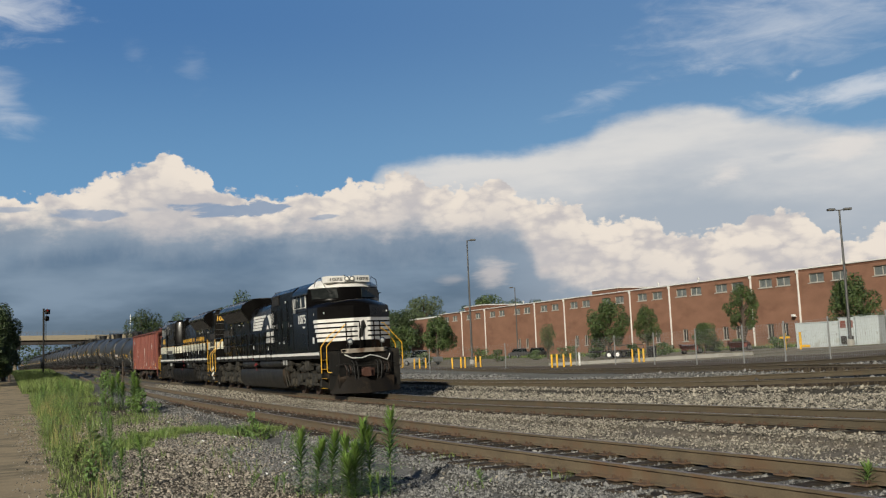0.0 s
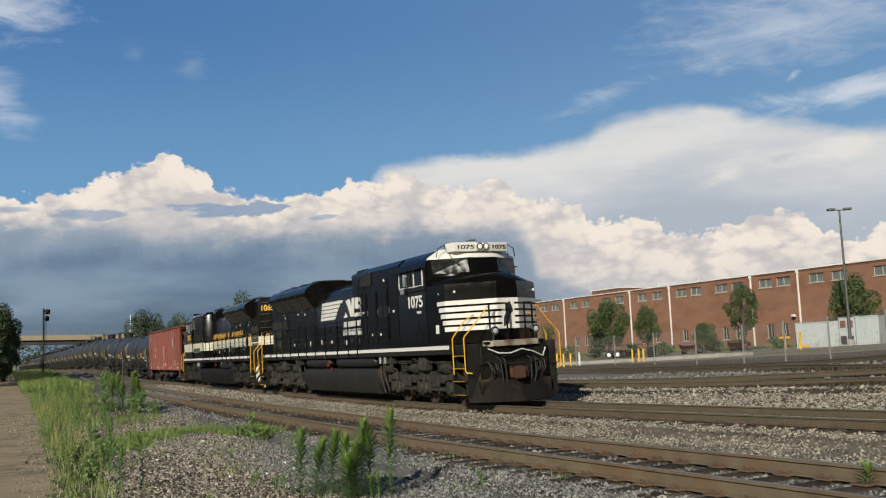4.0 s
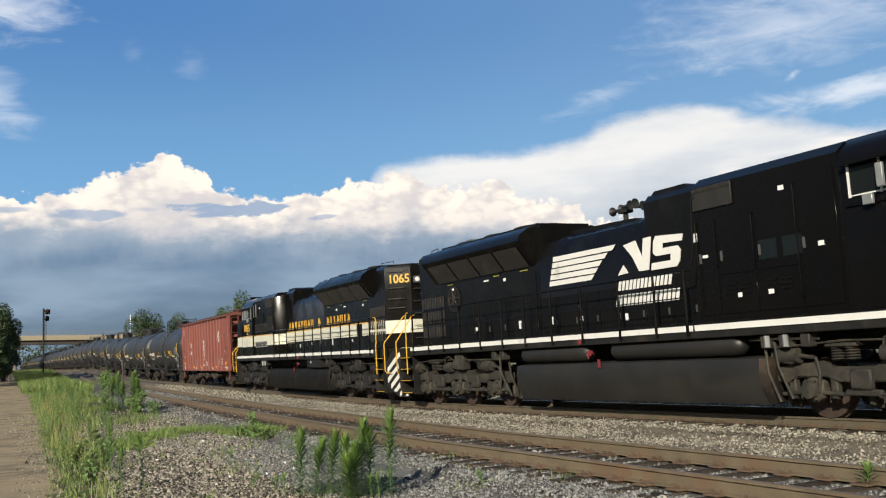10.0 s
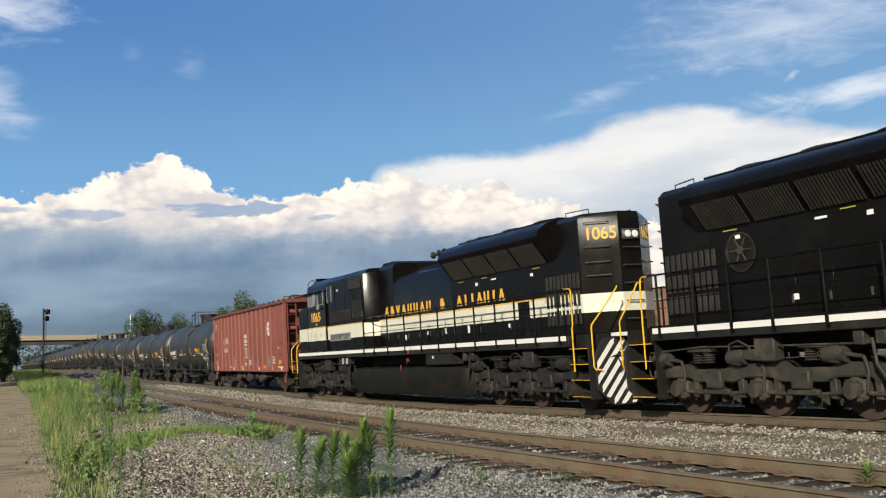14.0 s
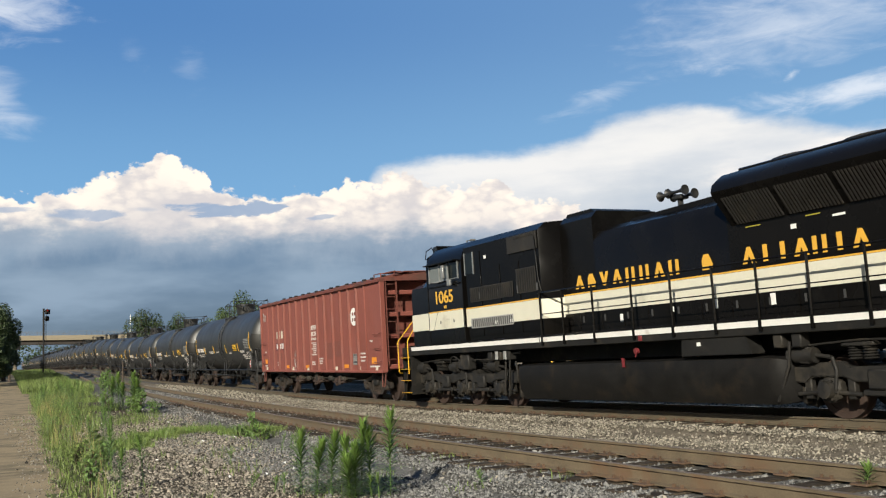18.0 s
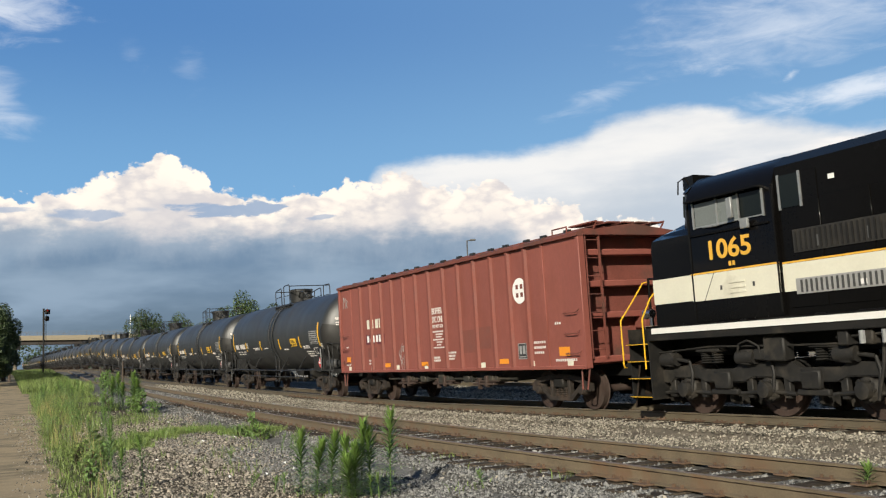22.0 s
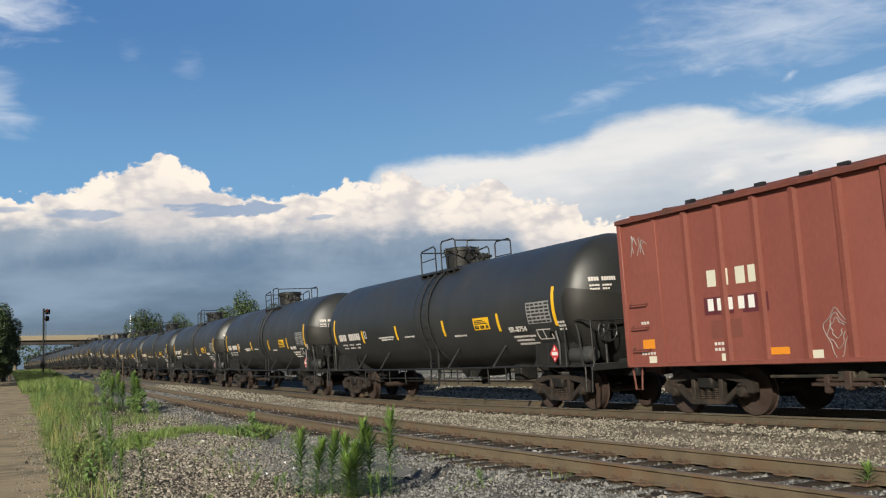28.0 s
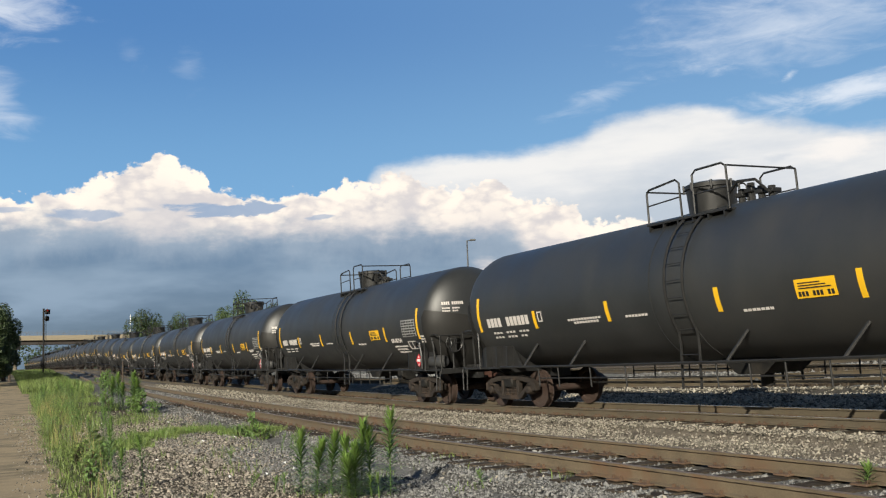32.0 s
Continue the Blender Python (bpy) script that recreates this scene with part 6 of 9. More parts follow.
    tall = [(-1.0, 1.73), (-1.0, 3.45), (-1.0, 4.3), (-0.85, 4.43), (0.85, 4.43), (1.0, 4.3), (1.0, 3.45), (1.0, 1.73)]
    loft(bm, [[(x, y * k, z) for y, z in tall] for x, k in ((-9.95, 0.3), (-9.4, 1.0), (-3.0, 1.0))])
    part("radiator_hood", bm, blk, lo)
    for sy in (-1, 1):
        bm = bmesh.new()
        flare = [(0.98, 3.42), (1.42, 3.98), (1.45, 4.06), (1.40, 4.20), (1.15, 4.38), (0.8, 4.47), (0.8, 3.42)]
        loft(bm, [[(x, y * sy, z) for y, z in flare] for x in (-8.35, -3.12)])
        part("radiator_cowl", bm, blk, lo)
        for i in range(4):
            x0 = -8.1 + i * 1.22
            bm = bmesh.new()
            for k in range(16):
                t0 = x0 + 0.04 + k * 0.07
                prism(bm, [(1.04 * sy, 3.46), (1.40 * sy, 3.93), (1.425 * sy, 3.925), (1.065 * sy, 3.45)], "x", t0, t0 + 0.03)
            part("radiator_grille", bm, M["grille"], lo, "dusty radiator grille")
    bm = bmesh.new()
    box(bm, -8.3, -3.2, -0.8, 0.8, 4.42, 4.52, 0.02)
    part("radiator_roof", bm, blk, lo)
    for x in (-7.3, -5.75, -4.2):
        bm = bmesh.new()
        lathe(bm, [(4.5, 0.72), (4.56, 0.72), (4.58, 0.66), (4.57, 0.2)], "z", 20, (x, 0, 0))
        part("cooling_fan", bm, M["grille"], lo)
    # inverter and air-intake cabinets
    xc = 2.92 if striped else 2.6
    bm = bmesh.new()
    prism(bm, [(-1.0, 1.73), (-1.0, 4.28), (-0.85, 4.43), (0.85, 4.43), (1.0, 4.28), (1.0, 1.73)], "x", 1.05, xc - 0.3)
    part("blower_cabinet", bm, blk, lo)
    bm = bmesh.new()
    wide = [(-1.43, 1.73), (-1.43, 4.22), (-1.2, 4.40), (1.2, 4.40), (1.43, 4.22), (1.43, 1.73)]
    loft(bm, [[(x, y * k, z) for y, z in wide] for x, k in ((xc - 0.3, 0.70), (xc, 1.0), (6.2, 1.0))])
    part("electrical_cabinet", bm, cabm, lo)
    bm = bmesh.new()
    prism(bm, [(1.1, 4.4), (1.25, 4.5), (2.15, 4.5), (2.25, 4.4)], "y", -0.85, 0.85)
    part("roof_hatch", bm, blk, lo)
    bm = bmesh.new()
    prism(bm, [(-2.4, 4.0), (-2.2, 4.18), (0.2, 4.12), (0.7, 4.0)], "y", -0.55, 0.55, 0.02)
    part("exhaust_housing", bm, blk, lo)
    for sy in (-1, 1):
        bm = bmesh.new()
        box(bm, xc + 0.04, 3.95, *sorted((1.43 * sy, 1.47 * sy)), 3.78, 4.2, 0.01)
        for k in range(13):
            box(bm, xc + 0.07 + k * 0.075, xc + 0.11 + k * 0.075, *sorted((1.47 * sy, 1.49 * sy)), 4.12, 4.18)
        part("intake_screen", bm, M["grille"], lo)
        # doors along the hood
        x = -6.85
        while x < 1.9:
            bm = bmesh.new()
            top = 2.62 if x < -0.5 else 2.16
            box(bm, x, x + 0.72, *sorted((1.0 * sy, 1.014 * sy)), 1.80, top, 0.004)
            dr = part("hood_door", bm, blk, lo)
            bm = bmesh.new()
            box(bm, x + 0.62, x + 0.66, *sorted((1.014 * sy, 1.03 * sy)), 1.95, 2.09)
            part("latch", bm, M["rail_grey"], dr)
            x += 0.78
        for x0, x1, z0, z1 in ((xc + 0.05, 3.45, 1.85, 3.6), (3.5, 4.35, 2.55, 3.6), (4.4, 5.3, 2.55, 3.6), (5.35, 6.1, 1.85, 4.05), (3.5, 4.35, 1.85, 2.5), (4.4, 5.3, 1.85, 2.5)):
            bm = bmesh.new()
            box(bm, x0, x1, *sorted((1.43 * sy, 1.446 * sy)), z0, z1, 0.005)
            dr = part("cabinet_door", bm, cabm, lo)
            bm = bmesh.new()
            if z1 < 2.6:
                for k in range(3):
                    box(bm, x0 + 0.12, x0 + 0.38, *sorted((1.446 * sy, 1.462 * sy)), z1 - 0.16 - 0.08 * k, z1 - 0.12 - 0.08 * k)
                    box(bm, x0 + 0.46, x0 + 0.72, *sorted((1.446 * sy, 1.462 * sy)), z1 - 0.16 - 0.08 * k, z1 - 0.12 - 0.08 * k)
                part("louvre", bm, blk, dr) if striped else bm.free()
            else:
                box(bm, x0 + 0.06, x0 + 0.1, *sorted((1.446 * sy, 1.47 * sy)), 2.8, 2.98)
                part("latch", bm, M["lamp_grey"], dr)
        bm = bmesh.new()
        pipe(bm, [(xc + 0.12, 1.45 * sy, 4.1), (xc + 0.06, 1.5 * sy, 4.0), (xc, 1.5 * sy, 3.1), (xc - 0.1, 1.49 * sy, 2.72)], 0.016)
        part("grab_rail", bm, blk, lo)
        # small placards
        for x0, x1, z0, z1, y in [(-6.2, -6.08, 2.0, 2.1, 1.016), (-4.0, -3.88, 1.95, 2.15, 1.016), (-2.6, -2.48, 1.98, 2.16, 1.016), (-1.4, -1.3, 2.0, 2.1, 1.016), (0.2, 0.3, 1.9, 2.06, 1.016), (-7.4, -7.28, 3.2, 3.28, 1.016), (-5.6, -5.35, 3.28, 3.32, 1.016), (-4.6, -4.48, 3.2, 3.28, 1.016),
                                  (5.0, 5.12, 3.82, 3.9, 1.448), (4.6, 4.72, 2.12, 2.2, 1.465), (5.7, 5.82, 2.8, 2.88, 1.448), (3.9, 4.0, 2.12, 2.2, 1.465), (2.9, 3.0, 3.22, 3.38, 1.448), (3.1, 3.24, 2.9, 2.95, 1.448)]:
            bm = bmesh.new()
            bars(bm, [(x0, x1, z0, z1)], y, sy)
            part("placard", bm, M["sign_white"], lo, "small white warning label")
        bm = bmesh.new()
        bars(bm, [(-7.7, -7.35, 3.37, 3.39), (-5.1, -4.8, 3.37, 3.39), (-3.8, -3.45, 3.37, 3.39)], 1.002, sy)
        part("caution_label", bm, M["caution"], lo, "yellow caution labels")
        # blower opening near the end of the hood
        if striped:
            bm = bmesh.new()
            lathe(bm, [(1.0 * sy, 0.36), (1.03 * sy, 0.37), (1.035 * sy, 0.33), (1.0 * sy, 0.32)], "y", 20, (-7.3, 0, 2.95))
            bo = part("blower_opening", bm, M["under_black"], lo, "round black blower opening")
            # Black disc in place of a hole; its darkness is put into the colour.
            bm = bmesh.new()
            rod(bm, (-7.3, 1.0 * sy, 2.95), (-7.3, 1.008 * sy, 2.95), 0.36, 8)
            part("opening_plate", bm, M["pilot_black"], bo)
            bm = bmesh.new()
            for a in range(6):
                t = a * math.pi / 3
                rod(bm, (-7.3, 1.02 * sy, 2.98), (-7.3 + 0.26 * math.cos(t), 1.02 * sy, 2.98 + 0.26 * math.sin(t)), 0.018, 5)
            rod(bm, (-7.3, 1.0 * sy, 2.98), (-7.3, 1.05 * sy, 2.98), 0.07, 10)
            part("fan_guard", bm, M["truck_grime"], bo)
        # rear vents of the hood
        bm = bmesh.new()
        for r in range(3):
            for k in range(9):
                x0 = -9.32 + k * 0.16
                box(bm, x0, x0 + 0.1, *sorted((1.0 * sy, 1.03 * sy)), 1.94 + r * 0.41, 2.28 + r * 0.41, 0.006)
        part("vent_louvre", bm, M["grille"], lo)
    # cab
    roof = [(-1.5, 1.73), (-1.5, 3.98), (-1.42, 4.18), (-1.15, 4.42), (-0.6, 4.50), (0.6, 4.50), (1.15, 4.42), (1.42, 4.18), (1.5, 3.98), (1.5, 1.73)]
    bm = bmesh.new()
    prism(bm, roof, "x", 6.2, 8.32, 0.012)
    part("cab", bm, cabm, lo)

    def plan(a, b, xf, w, c=1.5):
        return [(8.3, c), (a, b), (xf, w), (xf, -w), (a, -b), (8.3, -c)]
    bm = bmesh.new()
    rings = []
    for z, q in ((1.73, plan(9.43, 1.46, 10.34, 0.33)), (3.2, plan(9.43, 1.46, 10.34, 0.33)), (3.38, plan(9.41, 1.44, 10.33, 0.31)), (3.5, plan(9.3, 1.24, 10.26, 0.28)), (3.6, plan(9.15, 1.05, 10.16, 0.24, 1.48)), (3.66, plan(8.9, 0.9, 9.9, 0.2, 1.44))):
        rings.append([(x, y, z) for x, y in q])
    loft(bm, rings)
    part("nose", bm, cabm, lo)
    bm = bmesh.new()
    loft(bm, [[(x, y, z) for x, y in q] for z, q in ((3.5, plan(8.42, 1.46, 9.2, 0.42)), (4.17, plan(8.38, 1.42, 9.06, 0.40, 1.44)))])
    part("windshield_frame", bm, cabm, lo)
    bm = bmesh.new()
    loft(bm, [[(x, y, z) for x, y in q] for z, q in ((4.165, plan(8.42, 1.44, 9.1, 0.42, 1.45)), (4.24, plan(8.42, 1.36, 9.08, 0.42, 1.38)), (4.46, plan(8.4, 1.0, 8.75, 0.42, 1.05)), (4.5, plan(8.36, 0.7, 8.6, 0.4, 0.75)))])
    part("visor", bm, M["paint_white"] if striped else cabm, lo, "white painted brow over the windshields" if striped else "")
    for sy in (-1, 1):
        a0, b0 = Vector((8.46, 1.42 * sy, 0)), Vector((9.15, 0.45 * sy, 0))
        d = (b0 - a0).normalized()
        n = Vector((-d.y, d.x, 0)) * (-1 if (-d.y) < 0 else 1)
        n = Vector((abs(n.x), abs(n.y) * sy, 0))
        bm = bmesh.new()
        q = [a0 + d * 0.08 + Vector((0.02, 0, 3.74)), b0 - d * 0.04 + Vector((0.02, 0, 3.74)), b0 - d * 0.06 + Vector((-0.05, 0, 4.13)), a0 + d * 0.06 + Vector((-0.02, 0, 4.13))]
        vs = [bm.verts.new(p + n * 0.012) for p in q] + [bm.verts.new(p - n * 0.03) for p in q]
        for f in ((0, 1, 2, 3), (7, 6, 5, 4), (0, 4, 5, 1), (1, 5, 6, 2), (2, 6, 7, 3), (3, 7, 4, 0)):
            bm.faces.new([vs[i] for i in f])
        bmesh.ops.recalc_face_normals(bm, faces=bm.faces)
        part("windshield", bm, M["glass_dark"], lo, "dark windshield")
        bm = bmesh.new()
        mid = (a0 + b0) / 2
        pipe(bm, [mid + n * 0.06 + Vector((0, 0, 4.3)), mid + n * 0.07 + d * 0.1 + Vector((0.03, 0, 4.12)), mid + n * 0.05 + d * 0.26 + Vector((0.06, 0, 3.95))], 0.014)
        part("wiper", bm, M["rubber"], lo)
        # side windows
        frame_m = M["paint_white"] if striped else M["galvanised"]
        bm = bmesh.new()
        for x0, x1 in ((6.42, 6.46), (6.98, 7.01), (7.5, 7.53), (8.1, 8.14)):
            box(bm, x0, x1, *sorted((1.49 * sy, 1.525 * sy)), 3.44, 3.92)
        box(bm, 6.42, 8.14, *sorted((1.49 * sy, 1.52 * sy)), 3.455, 3.475)
        part("window_frame", bm, frame_m, lo, "white side window frame" if striped else "bright metal side window frame")
        for x0, x1 in ((6.46, 6.96), (7.02, 7.5), (7.55, 8.08)):
            bm = bmesh.new()
            box(bm, x0, x1, *sorted((1.5 * sy, 1.508 * sy)), 3.475, 3.90)
            # Trailing engine: sky seen through the cab is put into the paler panes' colour.
            part("window_pane", bm, M["glass_dark"] if striped or x0 < 6.9 else M["window_glass"], lo)
        bm = bmesh.new()
        prism(bm, [(6.4, 3.93), (8.2, 3.93), (8.2, 3.96), (6.4, 3.96)], "y", 1.5 * sy, 1.66 * sy)
        part("sunshade", bm, cabm, lo)
        bm = bmesh.new()
        box(bm, 7.02, 7.14, *sorted((1.6 * sy, 1.66 * sy)), 3.5, 3.86, 0.01)
        box(bm, 6.72, 6.9, *sorted((1.56 * sy, 1.62 * sy)), 3.28, 3.44, 0.01)
        pipe(bm, [(7.05, 1.52 * sy, 3.46), (7.6, 1.56 * sy, 3.43), (7.9, 1.52 * sy, 3.45)], 0.014)
        part("mirror", bm, M["galvanised"], lo)
        bm = bmesh.new()
        box(bm, 6.35, 8.25, *sorted((1.5 * sy, 1.53 * sy)), 3.30, 3.34, 0.008)
        part("arm_rest", bm, cabm, lo)
        for x in (6.24, 8.28):
            bm = bmesh.new()
            box(bm, x - 0.02, x + 0.02, *sorted((1.5 * sy, 1.512 * sy)), 1.8, 3.95)
            part("seam", bm, blk, lo)
        # cab number
        h = 0.33
        u = (1, 0, 0) if sy < 0 else (-1, 0, 0)
        x0 = 6.95 if sy < 0 else 7.9
        flat_text("cab_number", "1075" if striped else "1065", h, M["paint_white"] if striped else M["paint_gold"], lo, frame_on((x0, 1.507 * sy, 2.85), u, (0, 0, 1)), 1.0)
        bm = bmesh.new()
        bars(bm, [(7.62 + 0.045 * k, 7.65 + 0.045 * k, 2.66, 2.73) for k in range(7)] if striped else [(7.2 + 0.09 * k, 7.26 + 0.09 * k, 2.69, 2.77) for k in range(2)], 1.502, sy)
        part("model_marking", bm, M["paint_white"] if striped else M["paint_gold"], lo)
        if striped:
            for x0 in (4.45, 4.98):
                bm = bmesh.new()
                box(bm, x0, x0 + 0.4, *sorted((1.446 * sy, 1.45 * sy)), 2.72, 3.05)
                part("window_pane", bm, M["glass_dark"], lo, "dark glazed panel of a cabinet door")
            for x0, z0 in ((8.95, 3.1), (9.6, 3.12)):
                bm = bmesh.new()
                yy = 1.47 if x0 < 9.43 else 1.27
                bars(bm, [(x0, x0 + 0.12, z0, z0 + 0.07)], yy, sy)
                part("placard", bm, M["sign_white"], lo, "small white warning label")
            bm = bmesh.new()
            slant(bm, [(7.6, 2.45), (8.0, 1.76), (8.02, 1.76), (7.62, 2.45)], 1.5, sy, 0.006)
            box(bm, 6.3, 7.6, *sorted((1.5 * sy, 1.506 * sy)), 2.45, 2.465)
            part("seam", bm, blk, lo)
            bm = bmesh.new()
            bars(bm, [(8.82, 9.02, 2.03, 2.27)], 1.486, sy)
            part("builder_plate", bm, M["sign_white"], lo, "small white plate below the stripes")
    # number boards and headlights
    bm = bmesh.new()
    for sy in (-1, 1):
        prism(bm, [(8.62, 0.2 * sy), (9.12, 0.2 * sy), (9.0, 0.88 * sy), (8.62, 0.95 * sy)], "z", 4.34, 4.60, 0.01)
    part("number_board", bm, M["paint_white"] if striped else cabm, lo)
    for sy in (-1, 1):
        d = Vector((-0.12, 0.68 * sy, 0)).normalized()
        p = Vector((9.12, 0.2 * sy, 4.41)) + d * (0.62 if sy < 0 else 0.08)
        u = -d if sy < 0 else d
        nrm = u.cross(Vector((0, 0, 1)))
        flat_text("board_number", "1075" if striped else "1065", 0.11, M["sign_black"] if striped else M["sign_white"], lo, frame_on(p + nrm * 0.01, u, (0, 0, 1)), 0.5)
    bm = bmesh.new()
    box(bm, 8.65, 9.12, -0.2, 0.2, 4.36, 4.58, 0.02)
    part("headlight_box", bm, blk if not striped else M["paint_white"], lo)
    for q in (-0.1, 0.1):
        bm = bmesh.new()
        lathe(bm, [(9.10, 0.105), (9.15, 0.105), (9.155, 0.085)], "x", 16, (0, q, 4.47))
        hl = part("headlight", bm, M["chrome"], lo)
        bm = bmesh.new()
        lathe(bm, [(9.15, 0.08), (9.165, 0.05), (9.17, 0.01)], "x", 14, (0, q, 4.47))
        part("lens", bm, M["lens_warm"] if striped else M["glass_dark"], hl)
    bm = bmesh.new()
    for q in (-1, 1):
        pipe(bm, [(8.7, 1.0 * q, 4.42), (8.75, 1.05 * q, 4.56), (8.72, 1.25 * q, 4.45), (8.7, 1.3 * q, 4.2)], 0.015)
    box(bm, 8.45, 8.5, -0.05, 0.05, 4.5, 4.66)
    part("roof_rail", bm, blk, lo)
    # horns
    bm = bmesh.new()
    hx = -0.75
    rod(bm, (hx, 0, 4.05), (hx, 0, 4.40), 0.06)
    box(bm, hx - 0.15, hx + 0.15, -0.12, 0.12, 4.38, 4.46, 0.02)
    for dx, dy, dz, e in ((0.05, -0.16, 4.50, 1), (0.0, 0.02, 4.56, 1), (0.05, 0.2, 4.50, 1), (0.0, -0.1, 4.46, -1), (0.0, 0.16, 4.53, -1)):
        lathe(bm, [(e * 0.05, 0.03), (e * 0.17, 0.035), (e * 0.28, 0.06), (e * 0.33, 0.11), (e * 0.34, 0.11), (e * 0.31, 0.03)], "x", 12, (hx + dx, dy, dz))
    part("horn", bm, M["tank_fitting"], lo)
    # front end
    bm = bmesh.new()
    prism(bm, [(10.45, 0.92), (10.66, 0.7), (10.66, -0.7), (10.45, -0.92)], "z", 1.60, 1.76, 0.01)
    part("anticlimber", bm, M["anticlimber"], lo, "worn steel anticlimber edge")
    for e in (1, -1):
        bm = bmesh.new()
        xe = 10.55 if e > 0 else -10.22
        k0 = abs(xe)
        box(bm, *sorted((xe - 0.08 * e, xe)), -1.05, 1.05, 0.75, 1.62, 0.02)
        part("pilot_sheet", bm, M["pilot_black"] if e > 0 else M["under_black"], lo)
        bm = bmesh.new()
        k = k0
        box(bm, *sorted(((k - 0.2) * e, (k + 0.1) * e)), -0.2, 0.2, 0.72, 1.04, 0.04)
        box(bm, *sorted(((k + 0.1) * e, (k + 0.3) * e)), -0.11, 0.11, 0.78, 1.0, 0.03)
        prism(bm, [((k + 0.25) * e, -0.2), ((k + 0.5) * e, -0.16), ((k + 0.52) * e, 0.02), ((k + 0.38) * e, 0.0), ((k + 0.36) * e, 0.2), ((k + 0.25) * e, 0.2)], "z", 0.72, 1.02, 0.02)
        lathe(bm, [(0.7, 0.1), (0.74, 0.15), (1.0, 0.15), (1.05, 0.1)], "z", 12, ((k + 0.3) * e, -0.04, 0))
        part("coupler", bm, M["rust_red"] if e > 0 else M["truck_grime"], lo, "rusty knuckle coupler" if e > 0 else "")
        for q in (-0.55, -0.42, 0.4, 0.55):
            bm = bmesh.new()
            pipe(bm, [((k0 + 0.00) * e, q, 1.3), ((k0 + 0.17) * e, q, 1.22), ((k0 + 0.21) * e, q * 0.95, 0.8), ((k0 + 0.15) * e, q * 0.85, 0.5), ((k0 + 0.07) * e, q * 0.8, 0.4)], 0.025)
            part("air_hose", bm, M["rubber"], lo)
        for q in (-1, 1):
            for i, (dy, dz) in enumerate(((0.62, 1.02), (0.70, 1.08), (0.78, 1.0), (0.86, 1.06))):
                bm = bmesh.new()
                pipe(bm, [((k0 - 0.02) * e, dy * q, dz + 0.12), ((k0 + 0.12) * e, dy * q, dz + 0.1), ((k0 + 0.2) * e, (dy - 0.03) * q, dz - 0.1), ((k0 + 0.1) * e, (dy - 0.05) * q, dz - 0.24)], 0.018, 6)
                part("multiple_unit_hose", bm, M["wheel_rust"] if i % 2 else M["rubber"], lo)
        bm = bmesh.new()
        pipe(bm, [((k0 + 0.05) * e, -0.85, 1.55), ((k0 + 0.19) * e, -0.6, 1.42), ((k0 + 0.23) * e, -0.25, 1.4), ((k0 + 0.21) * e, 0.1, 1.5), ((k0 + 0.21) * e, 0.45, 1.42), ((k0 + 0.15) * e, 0.8, 1.28), ((k0 + 0.05) * e, 0.95, 1.5)], 0.019)
        part("cable", bm, M["hose_white"], lo, "pale looped jumper cable")
        bm = bmesh.new()
        pipe(bm, [((k0 + 0.07) * e, -1.2, 1.15), ((k0 + 0.15) * e, -0.9, 1.22), ((k0 + 0.23) * e, -0.3, 1.12), ((k0 + 0.23) * e, 0.3, 1.12), ((k0 + 0.15) * e, 0.9, 1.22), ((k0 + 0.07) * e, 1.2, 1.15)], 0.018)
        part("uncoupling_lever", bm, M["under_black"], lo)
    bm = bmesh.new()
    for q in (-1, 1):
        rings = []
        for y, xt, xb in ((0.0, 10.95, 11.02), (0.5, 10.85, 10.95), (1.0, 10.62, 10.72), (1.38, 10.36, 10.40)):
            zb, zt = 0.12 + 0.02 * y, 0.62 + 0.26 * y
            rings.append([(xt - 0.18, y * q, zt), (xb, y * q, zb), (xb - 0.05, y * q, zb - 0.02), (xt - 0.24, y * q, zt)])
        loft(bm, rings)
    box(bm, 10.3, 10.6, -1.1, 1.1, 0.3, 0.7, 0.03)
    part("plow", bm, M["plow"], lo, "dusty V-shaped snow plow")
    for q in (-0.64, 0.64):
        bm = bmesh.new()
        lathe(bm, [(10.5, 0.09), (10.66, 0.11), (10.7, 0.12), (10.71, 0.09)], "x", 14, (0, q, 2.02))
        box(bm, 10.5, 10.58, q - 0.02, q + 0.02, 1.74, 1.96)
        dl = part("ditch_light", bm, M["chrome"], lo)
        bm = bmesh.new()
        lathe(bm, [(10.7, 0.09), (10.72, 0.05), (10.725, 0.01)], "x", 12, (0, q, 2.02))
        part("lens", bm, M["lens_clear"] if striped else M["glass_dark"], dl)
    for q in (-1, 1):
        bm = bmesh.new()
        ys = (-0.74, -0.2) if q < 0 else (0.36, 0.6)
        for y in ys:
            rod(bm, (10.6, y, 1.74), (10.6, y, 2.76), 0.026, 6)
        pipe(bm, [(10.6, ys[0], 2.75), (10.6, ys[1], 2.75)], 0.024)
        part("end_rail", bm, blk, lo)
    # rear end: diagonal-striped plate with cut corners
    bm = bmesh.new()
    prism(bm, [(-1.05, 0.16), (1.05, 0.16), (1.42, 0.5), (1.45, 1.25), (1.2, 1.6), (-1.2, 1.6), (-1.45, 1.25), (-1.42, 0.5)], "x", -10.34, -10.27)
    rp = part("rear_plate", bm, M["sign_black"], lo, "end plate with black and white diagonal stripes")
    n = 30
